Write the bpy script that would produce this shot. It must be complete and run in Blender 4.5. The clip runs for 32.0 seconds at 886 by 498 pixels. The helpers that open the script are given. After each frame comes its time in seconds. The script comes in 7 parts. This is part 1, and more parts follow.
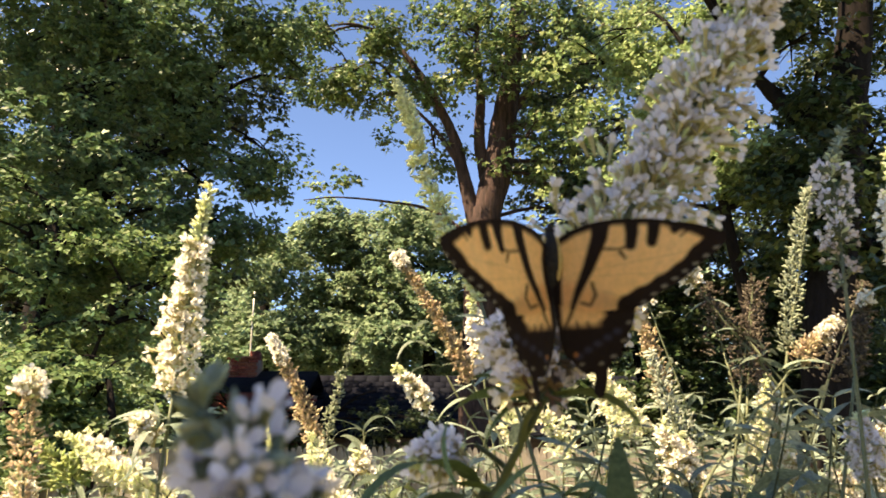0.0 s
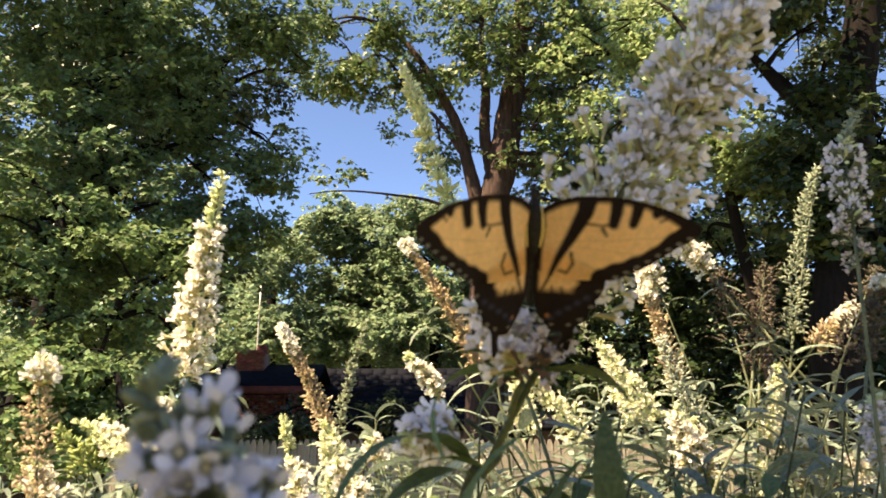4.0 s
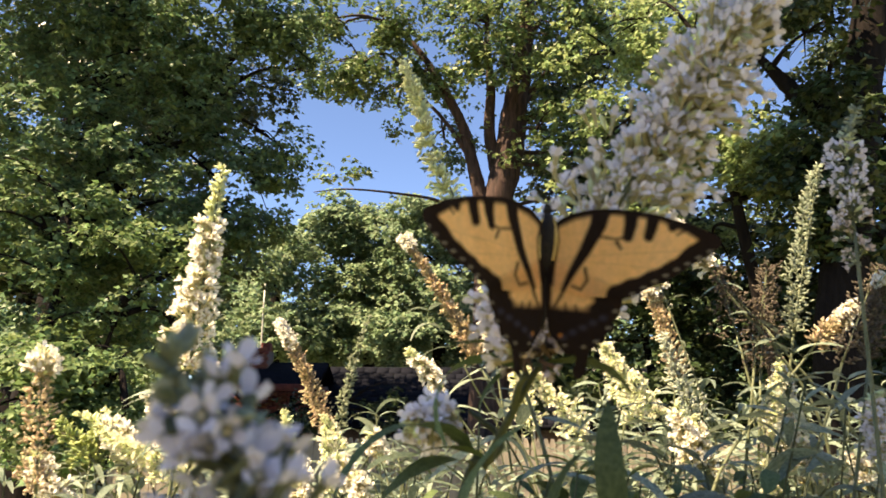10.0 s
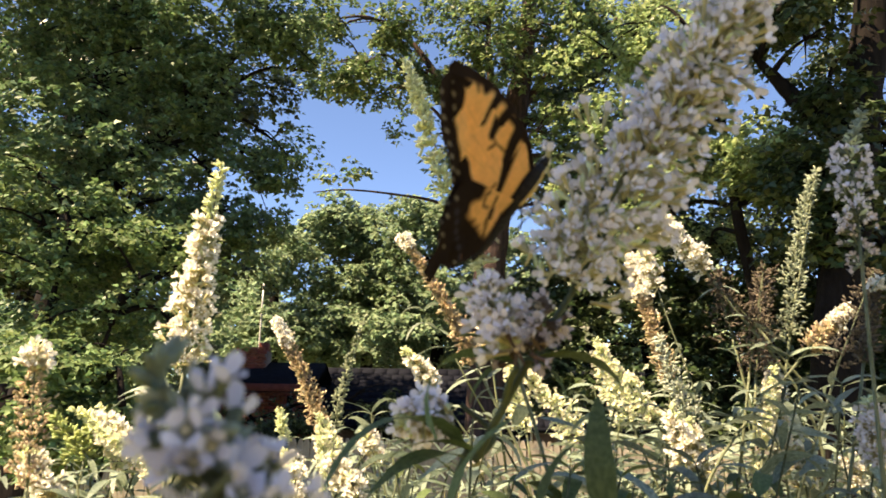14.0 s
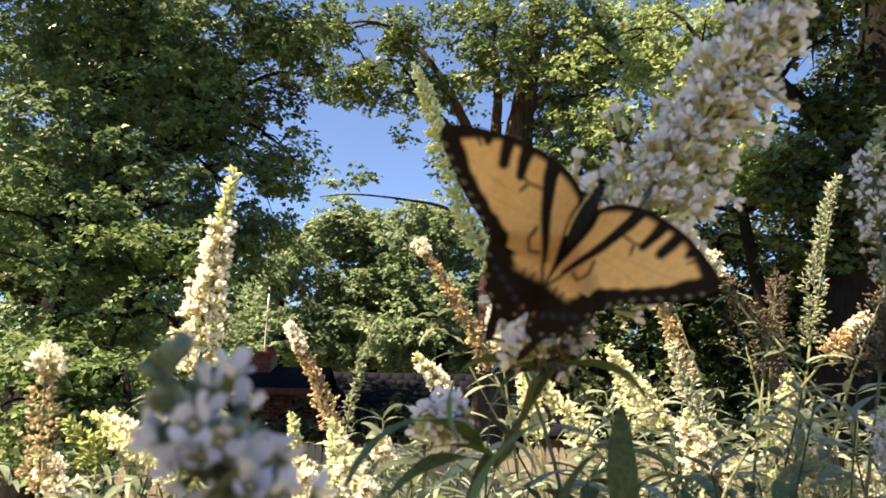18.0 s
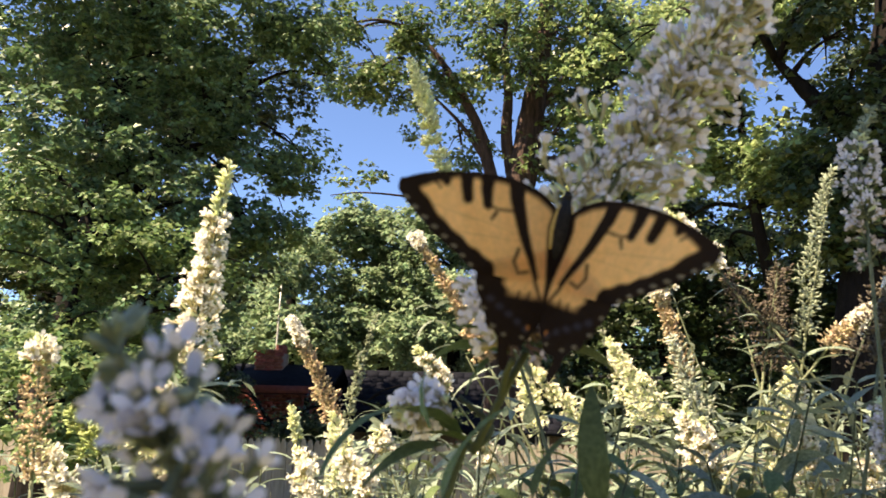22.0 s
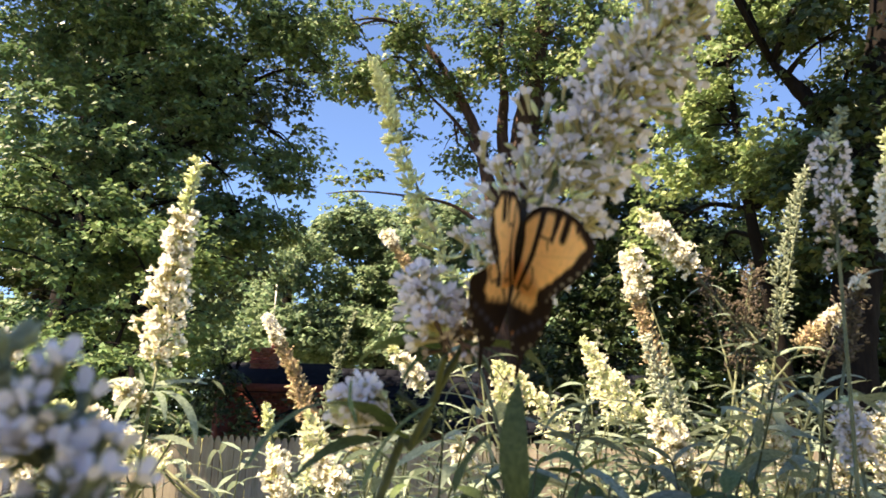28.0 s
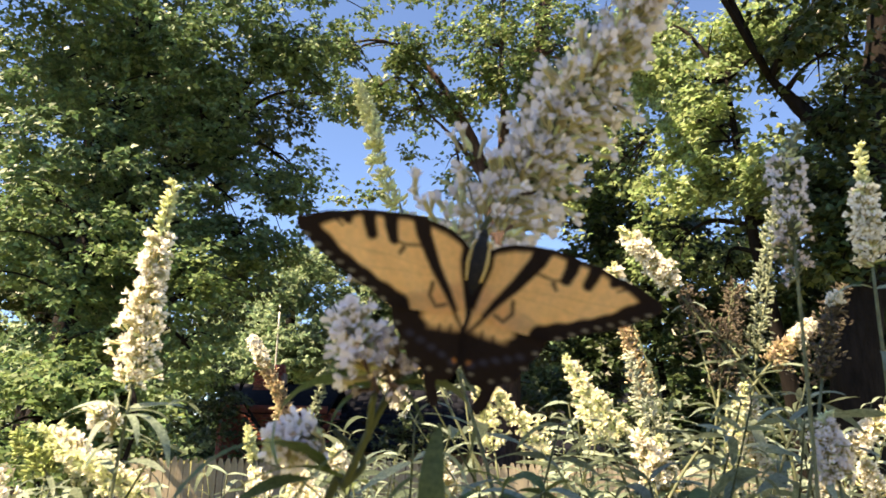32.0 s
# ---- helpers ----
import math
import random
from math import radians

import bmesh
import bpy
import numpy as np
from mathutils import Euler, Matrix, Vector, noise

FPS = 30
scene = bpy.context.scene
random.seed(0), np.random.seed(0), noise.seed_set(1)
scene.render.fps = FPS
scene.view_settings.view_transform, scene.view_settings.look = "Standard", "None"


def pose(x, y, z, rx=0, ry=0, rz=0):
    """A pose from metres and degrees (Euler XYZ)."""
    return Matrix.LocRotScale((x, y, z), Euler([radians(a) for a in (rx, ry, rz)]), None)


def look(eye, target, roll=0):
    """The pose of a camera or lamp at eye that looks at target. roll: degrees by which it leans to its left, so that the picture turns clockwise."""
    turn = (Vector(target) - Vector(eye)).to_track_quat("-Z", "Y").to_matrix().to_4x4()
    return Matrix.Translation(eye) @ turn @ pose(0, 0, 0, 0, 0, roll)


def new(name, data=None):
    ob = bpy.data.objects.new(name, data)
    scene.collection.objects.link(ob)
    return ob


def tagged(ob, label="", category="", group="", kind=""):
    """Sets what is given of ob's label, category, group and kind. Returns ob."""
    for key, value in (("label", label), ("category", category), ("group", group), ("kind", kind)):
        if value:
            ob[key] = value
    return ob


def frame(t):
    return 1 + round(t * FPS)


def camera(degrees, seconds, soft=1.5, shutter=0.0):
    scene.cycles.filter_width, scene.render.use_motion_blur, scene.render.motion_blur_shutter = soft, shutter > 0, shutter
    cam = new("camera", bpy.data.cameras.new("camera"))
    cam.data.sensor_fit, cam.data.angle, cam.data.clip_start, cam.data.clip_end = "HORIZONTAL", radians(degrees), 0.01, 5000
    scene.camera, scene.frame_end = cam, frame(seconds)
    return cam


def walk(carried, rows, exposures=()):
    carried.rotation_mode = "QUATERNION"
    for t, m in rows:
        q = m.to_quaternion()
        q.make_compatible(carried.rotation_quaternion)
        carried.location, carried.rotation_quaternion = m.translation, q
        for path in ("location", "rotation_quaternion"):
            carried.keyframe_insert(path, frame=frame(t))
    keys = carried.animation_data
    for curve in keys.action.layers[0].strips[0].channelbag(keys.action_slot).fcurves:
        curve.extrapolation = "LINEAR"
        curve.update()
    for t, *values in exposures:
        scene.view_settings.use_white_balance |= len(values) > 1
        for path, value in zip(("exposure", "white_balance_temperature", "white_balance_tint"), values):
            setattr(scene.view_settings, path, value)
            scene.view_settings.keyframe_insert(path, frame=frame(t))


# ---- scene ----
# ---------- camera ----------
cam = camera(62, 32.0, soft=1.65)
cam.data.dof.use_dof = True
cam.data.dof.focus_distance = 3.0
cam.data.dof.aperture_fstop = 21.0

# seconds, x, z, tilt, roll, turn: a phone held in front of the bush, drifting to the right at the end
CAMERA_ROWS = [
    (0, 0.0040, 1.5065, 103.03, 0.14, -0.02), (0.5, 0.0046, 1.5063, 103.07, 0.20, 0.05), (1, 0.0045, 1.5063, 103.03, 0.11, 0.14),
    (1.5, 0.0042, 1.5059, 103.00, 0.07, 0.18), (2, 0.0040, 1.5047, 102.96, 0.06, 0.22), (2.5, 0.0028, 1.5029, 102.83, 0.00, 0.31),
    (3, 0.0005, 1.5013, 102.67, -0.06, 0.38), (3.5, -0.0022, 1.5000, 102.53, -0.10, 0.44), (5.5, 0.0004, 1.5015, 102.48, -0.06, 0.15),
    (6, 0.0003, 1.4999, 102.49, -0.01, 0.05), (6.5, 0.0009, 1.4986, 102.48, 0.01, 0.10), (7, 0.0015, 1.4978, 102.45, 0.04, 0.26),
    (7.5, 0.0018, 1.4971, 102.43, 0.12, 0.43), (8, 0.0022, 1.4966, 102.42, 0.22, 0.57), (8.5, 0.0025, 1.4969, 102.39, 0.30, 0.68),
    (9, 0.0018, 1.4974, 102.38, 0.33, 0.74), (9.5, 0.0009, 1.4974, 102.40, 0.34, 0.75), (10, 0.0009, 1.4968, 102.43, 0.30, 0.76),
    (10.5, 0.0012, 1.4960, 102.47, 0.34, 0.77), (11, 0.0008, 1.4954, 102.52, 0.57, 0.76), (11.5, 0.0002, 1.4957, 102.57, 0.81, 0.75),
    (12, 0.0010, 1.4961, 102.59, 0.87, 0.75), (12.5, 0.0037, 1.4961, 102.60, 0.86, 0.76), (13, 0.0053, 1.4957, 102.59, 0.88, 0.75),
    (13.5, 0.0047, 1.4953, 102.58, 0.91, 0.72), (14, 0.0034, 1.4948, 102.57, 0.92, 0.70), (14.5, 0.0007, 1.4941, 102.57, 0.93, 0.69),
    (16.5, -0.0060, 1.4955, 102.80, 1.15, 0.75), (17, -0.0056, 1.4957, 102.85, 1.23, 0.85), (17.5, -0.0054, 1.4960, 102.89, 1.28, 0.97),
    (18, -0.0043, 1.4958, 102.93, 1.23, 1.13), (18.5, -0.0029, 1.4949, 102.96, 1.19, 1.30), (19, -0.0012, 1.4943, 102.95, 1.21, 1.50),
    (19.5, 0.0005, 1.4939, 102.92, 1.21, 1.76), (20, 0.0017, 1.4936, 102.88, 1.20, 1.96), (20.5, 0.0028, 1.4931, 102.85, 1.22, 2.06),
    (21, 0.0046, 1.4923, 102.84, 1.25, 2.09), (21.5, 0.0069, 1.4912, 102.82, 1.27, 2.07), (22, 0.0089, 1.4902, 102.78, 1.28, 2.04),
    (22.5, 0.0101, 1.4896, 102.73, 1.32, 1.96), (23, 0.0108, 1.4892, 102.65, 1.31, 1.89), (23.5, 0.0107, 1.4894, 102.55, 1.25, 1.89),
    (24, 0.0102, 1.4899, 102.48, 1.19, 1.89), (24.5, 0.0103, 1.4901, 102.51, 1.15, 1.87), (25, 0.0111, 1.4901, 102.59, 1.12, 1.91),
    (25.5, 0.0119, 1.4898, 102.67, 1.05, 2.01), (27.5, 0.0283, 1.4874, 102.55, 1.44, 1.85), (28, 0.0323, 1.4902, 102.71, 1.46, 1.78),
    (28.5, 0.0360, 1.4937, 103.13, 1.53, 1.73), (29, 0.0394, 1.4963, 103.69, 1.58, 1.69), (29.5, 0.0429, 1.4971, 104.11, 1.56, 1.67),
    (30, 0.0465, 1.4963, 104.30, 1.51, 1.68), (30.5, 0.0497, 1.4951, 104.35, 1.45, 1.79), (31, 0.0526, 1.4939, 104.30, 1.31, 2.01),
    (31.5, 0.0550, 1.4925, 104.21, 1.11, 2.17), (32, 0.0570, 1.4910, 104.19, 0.95, 2.12),
]
walk(cam, [(t, pose(x, 0, z, rx, 0, rz) @ pose(0, 0, 0, 0, 0, roll)) for t, x, z, rx, roll, rz in CAMERA_ROWS],
     exposures=((0, 1.96, 8550, 16), (17.5, 1.97, 8450, 16), (20.0, 1.97, 7950, 15), (25.0, 2.01, 7850, 15), (28.0, 2.09, 7900, 15), (32.0, 2.12, 8350, 15)))

# ---------- sun and sky ----------
SUN_DIR = Vector((-0.52, -0.28, 0.81)).normalized()
world = bpy.data.worlds.new("world")
scene.world = world
world.use_nodes = True
wn = world.node_tree.nodes
sky = wn.new("ShaderNodeTexSky")
sky.sky_type = 'NISHITA'
sky.sun_disc = False
sky.sun_elevation = math.asin(SUN_DIR.z)
sky.sun_rotation = math.atan2(SUN_DIR.x, SUN_DIR.y)
sky.altitude = 3500
sky.air_density, sky.dust_density, sky.ozone_density = 1.0, 0.1, 8.0
wn["Background"].inputs["Strength"].default_value = 0.09
world.node_tree.links.new(sky.outputs[0], wn["Background"].inputs["Color"])
sun = new("sun", bpy.data.lights.new("sun", 'SUN'))
sun.data.energy = 5.0
sun.data.angle = radians(0.53)
sun.data.color = (1.0, 0.88, 0.69)
sun.matrix_world = look(SUN_DIR * 50, (0, 0, 0))


# ---------- materials ----------
def nodes_of(name):
    m = bpy.data.materials.new(name)
    m.use_nodes = True
    nt = m.node_tree
    return m, nt, nt.nodes["Principled BSDF"], nt.nodes["Material Output"]


def surface(name, dark, light, scale=8.0, rough=0.7, bump=0.2, detail=5.0, spread=(0.35, 0.65), vary="", amount=0.25,
            glow=0.0, spec=0.3, stretch=(1, 1, 1), metal=0.0):
    """A two-tone surface at two scales. vary: 'island' or 'object' for a tone of its own per piece. glow: share of light let through."""
    m, nt, bsdf, out = nodes_of(name)
    N, L = nt.nodes, nt.links
    co = N.new("ShaderNodeTexCoord")
    mp = N.new("ShaderNodeMapping")
    mp.inputs["Scale"].default_value = stretch
    L.new(co.outputs["Object"], mp.inputs[0])
    n1 = N.new("ShaderNodeTexNoise")
    n1.inputs["Scale"].default_value, n1.inputs["Detail"].default_value = scale, detail
    n2 = N.new("ShaderNodeTexNoise")
    n2.inputs["Scale"].default_value, n2.inputs["Detail"].default_value = scale * 7.3, 3
    L.new(mp.outputs[0], n1.inputs["Vector"])
    L.new(mp.outputs[0], n2.inputs["Vector"])
    mixf = N.new("ShaderNodeMath")
    mixf.operation = 'MULTIPLY_ADD'
    mixf.inputs[1].default_value, mixf.inputs[2].default_value = 0.35, 0.0
    L.new(n2.outputs["Fac"], mixf.inputs[0])
    add = N.new("ShaderNodeMath")
    add.operation = 'MULTIPLY_ADD'
    add.inputs[1].default_value = 0.65
    L.new(n1.outputs["Fac"], add.inputs[0])
    L.new(mixf.outputs[0], add.inputs[2])
    ramp = N.new("ShaderNodeValToRGB")
    ramp.color_ramp.elements[0].position, ramp.color_ramp.elements[1].position = spread
    ramp.color_ramp.elements[0].color, ramp.color_ramp.elements[1].color = (*dark, 1), (*light, 1)
    L.new(add.outputs[0], ramp.inputs[0])
    colour = ramp.outputs[0]
    if vary:
        src = N.new("ShaderNodeNewGeometry").outputs["Random Per Island"] if vary == "island" else N.new("ShaderNodeObjectInfo").outputs["Random"]
        hsv = N.new("ShaderNodeHueSaturation")
        rng = N.new("ShaderNodeMapRange")
        rng.inputs["To Min"].default_value, rng.inputs["To Max"].default_value = 1 - amount, 1 + amount
        L.new(src, rng.inputs["Value"])
        L.new(rng.outputs[0], hsv.inputs["Value"])
        hue = N.new("ShaderNodeMapRange")
        hue.inputs["To Min"].default_value, hue.inputs["To Max"].default_value = 0.5 + 0.07 * amount, 0.5 - 0.07 * amount
        wob = N.new("ShaderNodeMath")
        wob.operation = 'FRACT'
        mul = N.new("ShaderNodeMath")
        mul.operation = 'MULTIPLY'
        mul.inputs[1].default_value = 7.31
        L.new(src, mul.inputs[0])
        L.new(mul.outputs[0], wob.inputs[0])
        L.new(wob.outputs[0], hue.inputs["Value"])
        L.new(hue.outputs[0], hsv.inputs["Hue"])
        L.new(colour, hsv.inputs["Color"])
        colour = hsv.outputs[0]
    L.new(colour, bsdf.inputs["Base Color"])
    bsdf.inputs["Roughness"].default_value = rough
    bsdf.inputs["Specular IOR Level"].default_value = spec
    bsdf.inputs["Metallic"].default_value = metal
    if bump:
        bn = N.new("ShaderNodeBump")
        bn.inputs["Strength"].default_value, bn.inputs["Distance"].default_value = bump, 0.2 / scale
        L.new(add.outputs[0], bn.inputs["Height"])
        L.new(bn.outputs[0], bsdf.inputs["Normal"])
    if glow:
        tr = N.new("ShaderNodeBsdfTranslucent")
        L.new(colour, tr.inputs["Color"])
        mx = N.new("ShaderNodeMixShader")
        mx.inputs[0].default_value = glow
        L.new(bsdf.outputs[0], mx.inputs[1])
        L.new(tr.outputs[0], mx.inputs[2])
        L.new(mx.outputs[0], out.inputs["Surface"])
    return m


def patterned(name, attribute, rough=0.8, glow=0.36):
    """Takes its colour from a mesh's own pattern of scales, with fine streaks."""
    m, nt, bsdf, out = nodes_of(name)
    N, L = nt.nodes, nt.links
    at = N.new("ShaderNodeAttribute")
    at.attribute_name = attribute
    co = N.new("ShaderNodeTexCoord")
    nz = N.new("ShaderNodeTexNoise")
    nz.inputs["Scale"].default_value, nz.inputs["Detail"].default_value = 420, 4
    L.new(co.outputs["Object"], nz.inputs["Vector"])
    rng = N.new("ShaderNodeMapRange")
    rng.inputs["To Min"].default_value, rng.inputs["To Max"].default_value = 0.75, 1.2
    L.new(nz.outputs["Fac"], rng.inputs["Value"])
    mul = N.new("ShaderNodeMix")
    mul.data_type, mul.blend_type = 'RGBA', 'MULTIPLY'
    mul.inputs["Factor"].default_value = 1.0
    L.new(at.outputs["Color"], mul.inputs["A"])
    L.new(rng.outputs[0], mul.inputs["B"])
    L.new(mul.outputs["Result"], bsdf.inputs["Base Color"])
    bsdf.inputs["Roughness"].default_value = rough
    bsdf.inputs["Specular IOR Level"].default_value = 0.05
    tr = N.new("ShaderNodeBsdfTranslucent")
    L.new(mul.outputs["Result"], tr.inputs["Color"])
    mx = N.new("ShaderNodeMixShader")
    mx.inputs[0].default_value = glow
    L.new(bsdf.outputs[0], mx.inputs[1])
    L.new(tr.outputs[0], mx.inputs[2])
    L.new(mx.outputs[0], out.inputs["Surface"])
    return m


M_GROUND = surface("lawn", (0.085, 0.095, 0.035), (0.22, 0.21, 0.095), 1.2, 0.9, 0.4)
M_PICKET = surface("weathered_picket", (0.18, 0.155, 0.12), (0.31, 0.275, 0.22), 6, 0.85, 0.3, vary="object", amount=0.14, stretch=(4, 4, 0.4))
M_RAIL = surface("weathered_rail", (0.22, 0.18, 0.14), (0.36, 0.31, 0.25), 6, 0.85, 0.3, stretch=(0.4, 4, 4))
M_BRICK = surface("red_brick", (0.15, 0.040, 0.030), (0.25, 0.080, 0.058), 14, 0.85, 0.4, vary="object", amount=0.18)
M_TRIM_RED = surface("dark_red_paint", (0.085, 0.022, 0.018), (0.17, 0.044, 0.034), 9, 0.75, 0.2)
M_MORTAR = surface("mortar", (0.13, 0.085, 0.075), (0.21, 0.15, 0.13), 22, 0.9, 0.3)
M_SHINGLE = surface("dark_shingle", (0.006, 0.007, 0.010), (0.011, 0.012, 0.018), 9, 1.0, 0.1, vary="object", amount=0.08, spec=0.05)
M_FASCIA = surface("white_trim", (0.6, 0.6, 0.58), (0.8, 0.8, 0.78), 5, 0.6, 0.1)
M_GLASS = surface("dark_window_glass", (0.015, 0.018, 0.02), (0.03, 0.035, 0.04), 2, 0.08, 0.0, spec=0.6)
M_POLE = surface("pale_metal", (0.42, 0.40, 0.36), (0.60, 0.58, 0.53), 12, 0.5, 0.1, metal=0.3)
M_PLASTER = surface("pale_siding", (0.45, 0.43, 0.40), (0.58, 0.56, 0.52), 3, 0.8, 0.1)
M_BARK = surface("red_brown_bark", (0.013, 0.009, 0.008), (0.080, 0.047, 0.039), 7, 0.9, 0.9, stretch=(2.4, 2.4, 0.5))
# bark darkened to hold the shade under the crowns
M_BARK_SHADED = surface("shaded_bark", (0.004, 0.0035, 0.0035), (0.015, 0.012, 0.011), 7, 0.95, 0.9, stretch=(2.4, 2.4, 0.5), spec=0.1)
M_LEAF_MAPLE = surface("maple_leaf", (0.042, 0.094, 0.043), (0.160, 0.240, 0.110), 3, 0.50, 0.0, vary="island", amount=0.38, glow=0.33, spec=0.4)
M_LEAF_TALL = surface("tall_tree_leaf", (0.042, 0.088, 0.036), (0.20, 0.27, 0.105), 3, 0.48, 0.0, vary="island", amount=0.6, glow=0.36, spec=0.4)
# also the lighter leaf colour for the maple's sunlit clumps
M_LEAF_SHRUB = surface("shrub_leaf", (0.070, 0.128, 0.048), (0.185, 0.265, 0.11), 3, 0.6, 0.0, vary="island", amount=0.4, glow=0.40, spec=0.25)
# leaf colour lifted to hold the sunlight on the young maple
M_LEAF_SUNLIT = surface("sunlit_leaf", (0.115, 0.18, 0.072), (0.37, 0.465, 0.22), 3, 0.42, 0.0, vary="island", amount=0.4, glow=0.50, spec=0.5)
# leaf colour near black: the shade inside the crowns is in it
M_LEAF_SHADED = surface("shaded_leaf", (0.018, 0.036, 0.012), (0.042, 0.068, 0.022), 3, 0.45, 0.0, vary="island", amount=0.35, glow=0.25, spec=0.5)
# paler and bluer than near leaves: distance haze is in the colour
M_LEAF_FAR_HAZE = surface("hazy_far_leaf", (0.105, 0.175, 0.095), (0.25, 0.33, 0.19), 0.8, 0.6, 0.0, vary="island", amount=0.45, glow=0.42)
M_STEM = surface("green_stem", (0.075, 0.095, 0.05), (0.17, 0.185, 0.105), 60, 0.6, 0.2, glow=0.0)
M_STEM_DARK = surface("deep_green_stem", (0.03, 0.04, 0.016), (0.07, 0.085, 0.035), 60, 0.65, 0.2)
# copy of the bush leaf, darkened to hold the shade
M_BUSH_LEAF_SHADED = surface("shaded_bush_leaf", (0.045, 0.075, 0.028), (0.12, 0.165, 0.07), 45, 0.5, 0.25, vary="object", amount=0.3, glow=0.22, spec=0.12, stretch=(1, 0.3, 1))
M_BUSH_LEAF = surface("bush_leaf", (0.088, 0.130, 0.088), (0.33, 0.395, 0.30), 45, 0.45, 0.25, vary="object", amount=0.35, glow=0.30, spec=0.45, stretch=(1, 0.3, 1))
M_PETAL = surface("white_petal", (0.79, 0.735, 0.755), (0.92, 0.89, 0.90), 220, 0.55, 0.1, vary="object", amount=0.10, glow=0.30, spec=0.25)
# white petals greyed towards lilac to hold the shade on them
M_PETAL_SHADED = surface("shaded_petal", (0.65, 0.62, 0.665), (0.82, 0.79, 0.835), 220, 0.55, 0.1, vary="object", amount=0.12, glow=0.30, spec=0.25)
M_PETAL_CREAM = surface("cream_petal", (0.85, 0.82, 0.70), (0.95, 0.93, 0.87), 160, 0.55, 0.1, vary="island", amount=0.08, glow=0.34, spec=0.25)
M_PETAL_YELLOW = surface("yellow_cream_petal", (0.72, 0.69, 0.49), (0.88, 0.86, 0.71), 160, 0.55, 0.1, vary="island", amount=0.12, glow=0.34, spec=0.25)
M_TUBE = surface("floret_tube", (0.40, 0.35, 0.17), (0.66, 0.60, 0.38), 200, 0.6, 0.1, vary="island", amount=0.2, glow=0.3)
M_BUD = surface("green_bud", (0.62, 0.68, 0.36), (0.86, 0.90, 0.60), 180, 0.6, 0.1, vary="island", amount=0.2, glow=0.3)
M_BUD_DARK = surface("deep_green_bud", (0.15, 0.19, 0.11), (0.34, 0.38, 0.26), 180, 0.6, 0.1, vary="island", amount=0.3, glow=0.2)
M_BUD_SAGE = surface("sage_bud", (0.19, 0.235, 0.155), (0.41, 0.46, 0.33), 180, 0.6, 0.1, vary="island", amount=0.3, glow=0.2)
M_BUD_SILVER = surface("silver_bud", (0.34, 0.38, 0.29), (0.62, 0.66, 0.54), 180, 0.6, 0.1, vary="island", amount=0.25, glow=0.3)
M_BUD_LIME = surface("lime_bud", (0.30, 0.37, 0.13), (0.48, 0.56, 0.25), 120, 0.6, 0.1, vary="island", amount=0.3, glow=0.35)
M_DRIED = surface("dried_floret", (0.40, 0.305, 0.18), (0.72, 0.61, 0.42), 150, 0.8, 0.2, vary="island", amount=0.35, glow=0.28)
M_PETAL_FADED = surface("faded_petal", (0.42, 0.34, 0.31), (0.68, 0.60, 0.56), 150, 0.7, 0.2, vary="island", amount=0.25, glow=0.25)
M_DRIED_DULL = surface("dull_dried_floret", (0.075, 0.062, 0.046), (0.19, 0.16, 0.12), 150, 0.85, 0.2, vary="island", amount=0.4, glow=0.25)
M_DRIED_DARK = surface("dark_dried_floret", (0.07, 0.045, 0.028), (0.18, 0.115, 0.07), 150, 0.8, 0.2, vary="island", amount=0.3, glow=0.15)
M_WING = patterned("wing_scales", "scales")
M_BODY_BLACK = surface("black_fur", (0.006, 0.005, 0.004), (0.03, 0.025, 0.02), 700, 0.9, 0.6)
M_BODY_YELLOW = surface("yellow_fur", (0.50, 0.33, 0.09), (0.70, 0.50, 0.18), 700, 0.9, 0.5)


# ---------- mesh tools ----------
def flat(name, V, F, mats, index=None, smooth=False):
    """A mesh from arrays: V (n, 3), F (m, k) of one face size."""
    V, F = np.asarray(V, dtype=np.float32), np.asarray(F, dtype=np.int32)
    me = bpy.data.meshes.new(name)
    me.vertices.add(len(V))
    me.vertices.foreach_set("co", V.ravel())
    me.loops.add(F.size)
    me.loops.foreach_set("vertex_index", F.ravel())
    me.polygons.add(len(F))
    me.polygons.foreach_set("loop_start", np.arange(0, F.size, F.shape[1], dtype=np.int32))
    for m in mats if isinstance(mats, (list, tuple)) else [mats]:
        me.materials.append(m)
    if index is not None:
        me.polygons.foreach_set("material_index", np.asarray(index, dtype=np.int32))
    if smooth:
        me.polygons.foreach_set("use_smooth", np.ones(len(F), dtype=bool))
    me.update(calc_edges=True)
    return me


def part(name, me, parent, label="", m=None, kind=""):
    ob = new(name, me)
    ob.parent = parent
    if m is not None:
        ob.matrix_basis = m
    return tagged(ob, label=label, kind=kind)


def thing(name, place, label, category, group="", kind=""):
    ob = new(name)
    ob.empty_display_size = 0.05
    ob.matrix_basis = place if isinstance(place, Matrix) else Matrix.Translation(place)
    return tagged(ob, label, category, group, kind)


def unit(a):
    a = np.asarray(a, float)
    return a / np.maximum(np.linalg.norm(a, axis=-1, keepdims=True), 1e-9)


def bases(axis, normal):
    """Turn matrices whose columns are side, axis (the piece's y) and normal (its z)."""
    y = unit(axis)
    x = unit(np.cross(y, normal))
    return np.stack([x, y, np.cross(x, y)], -1)


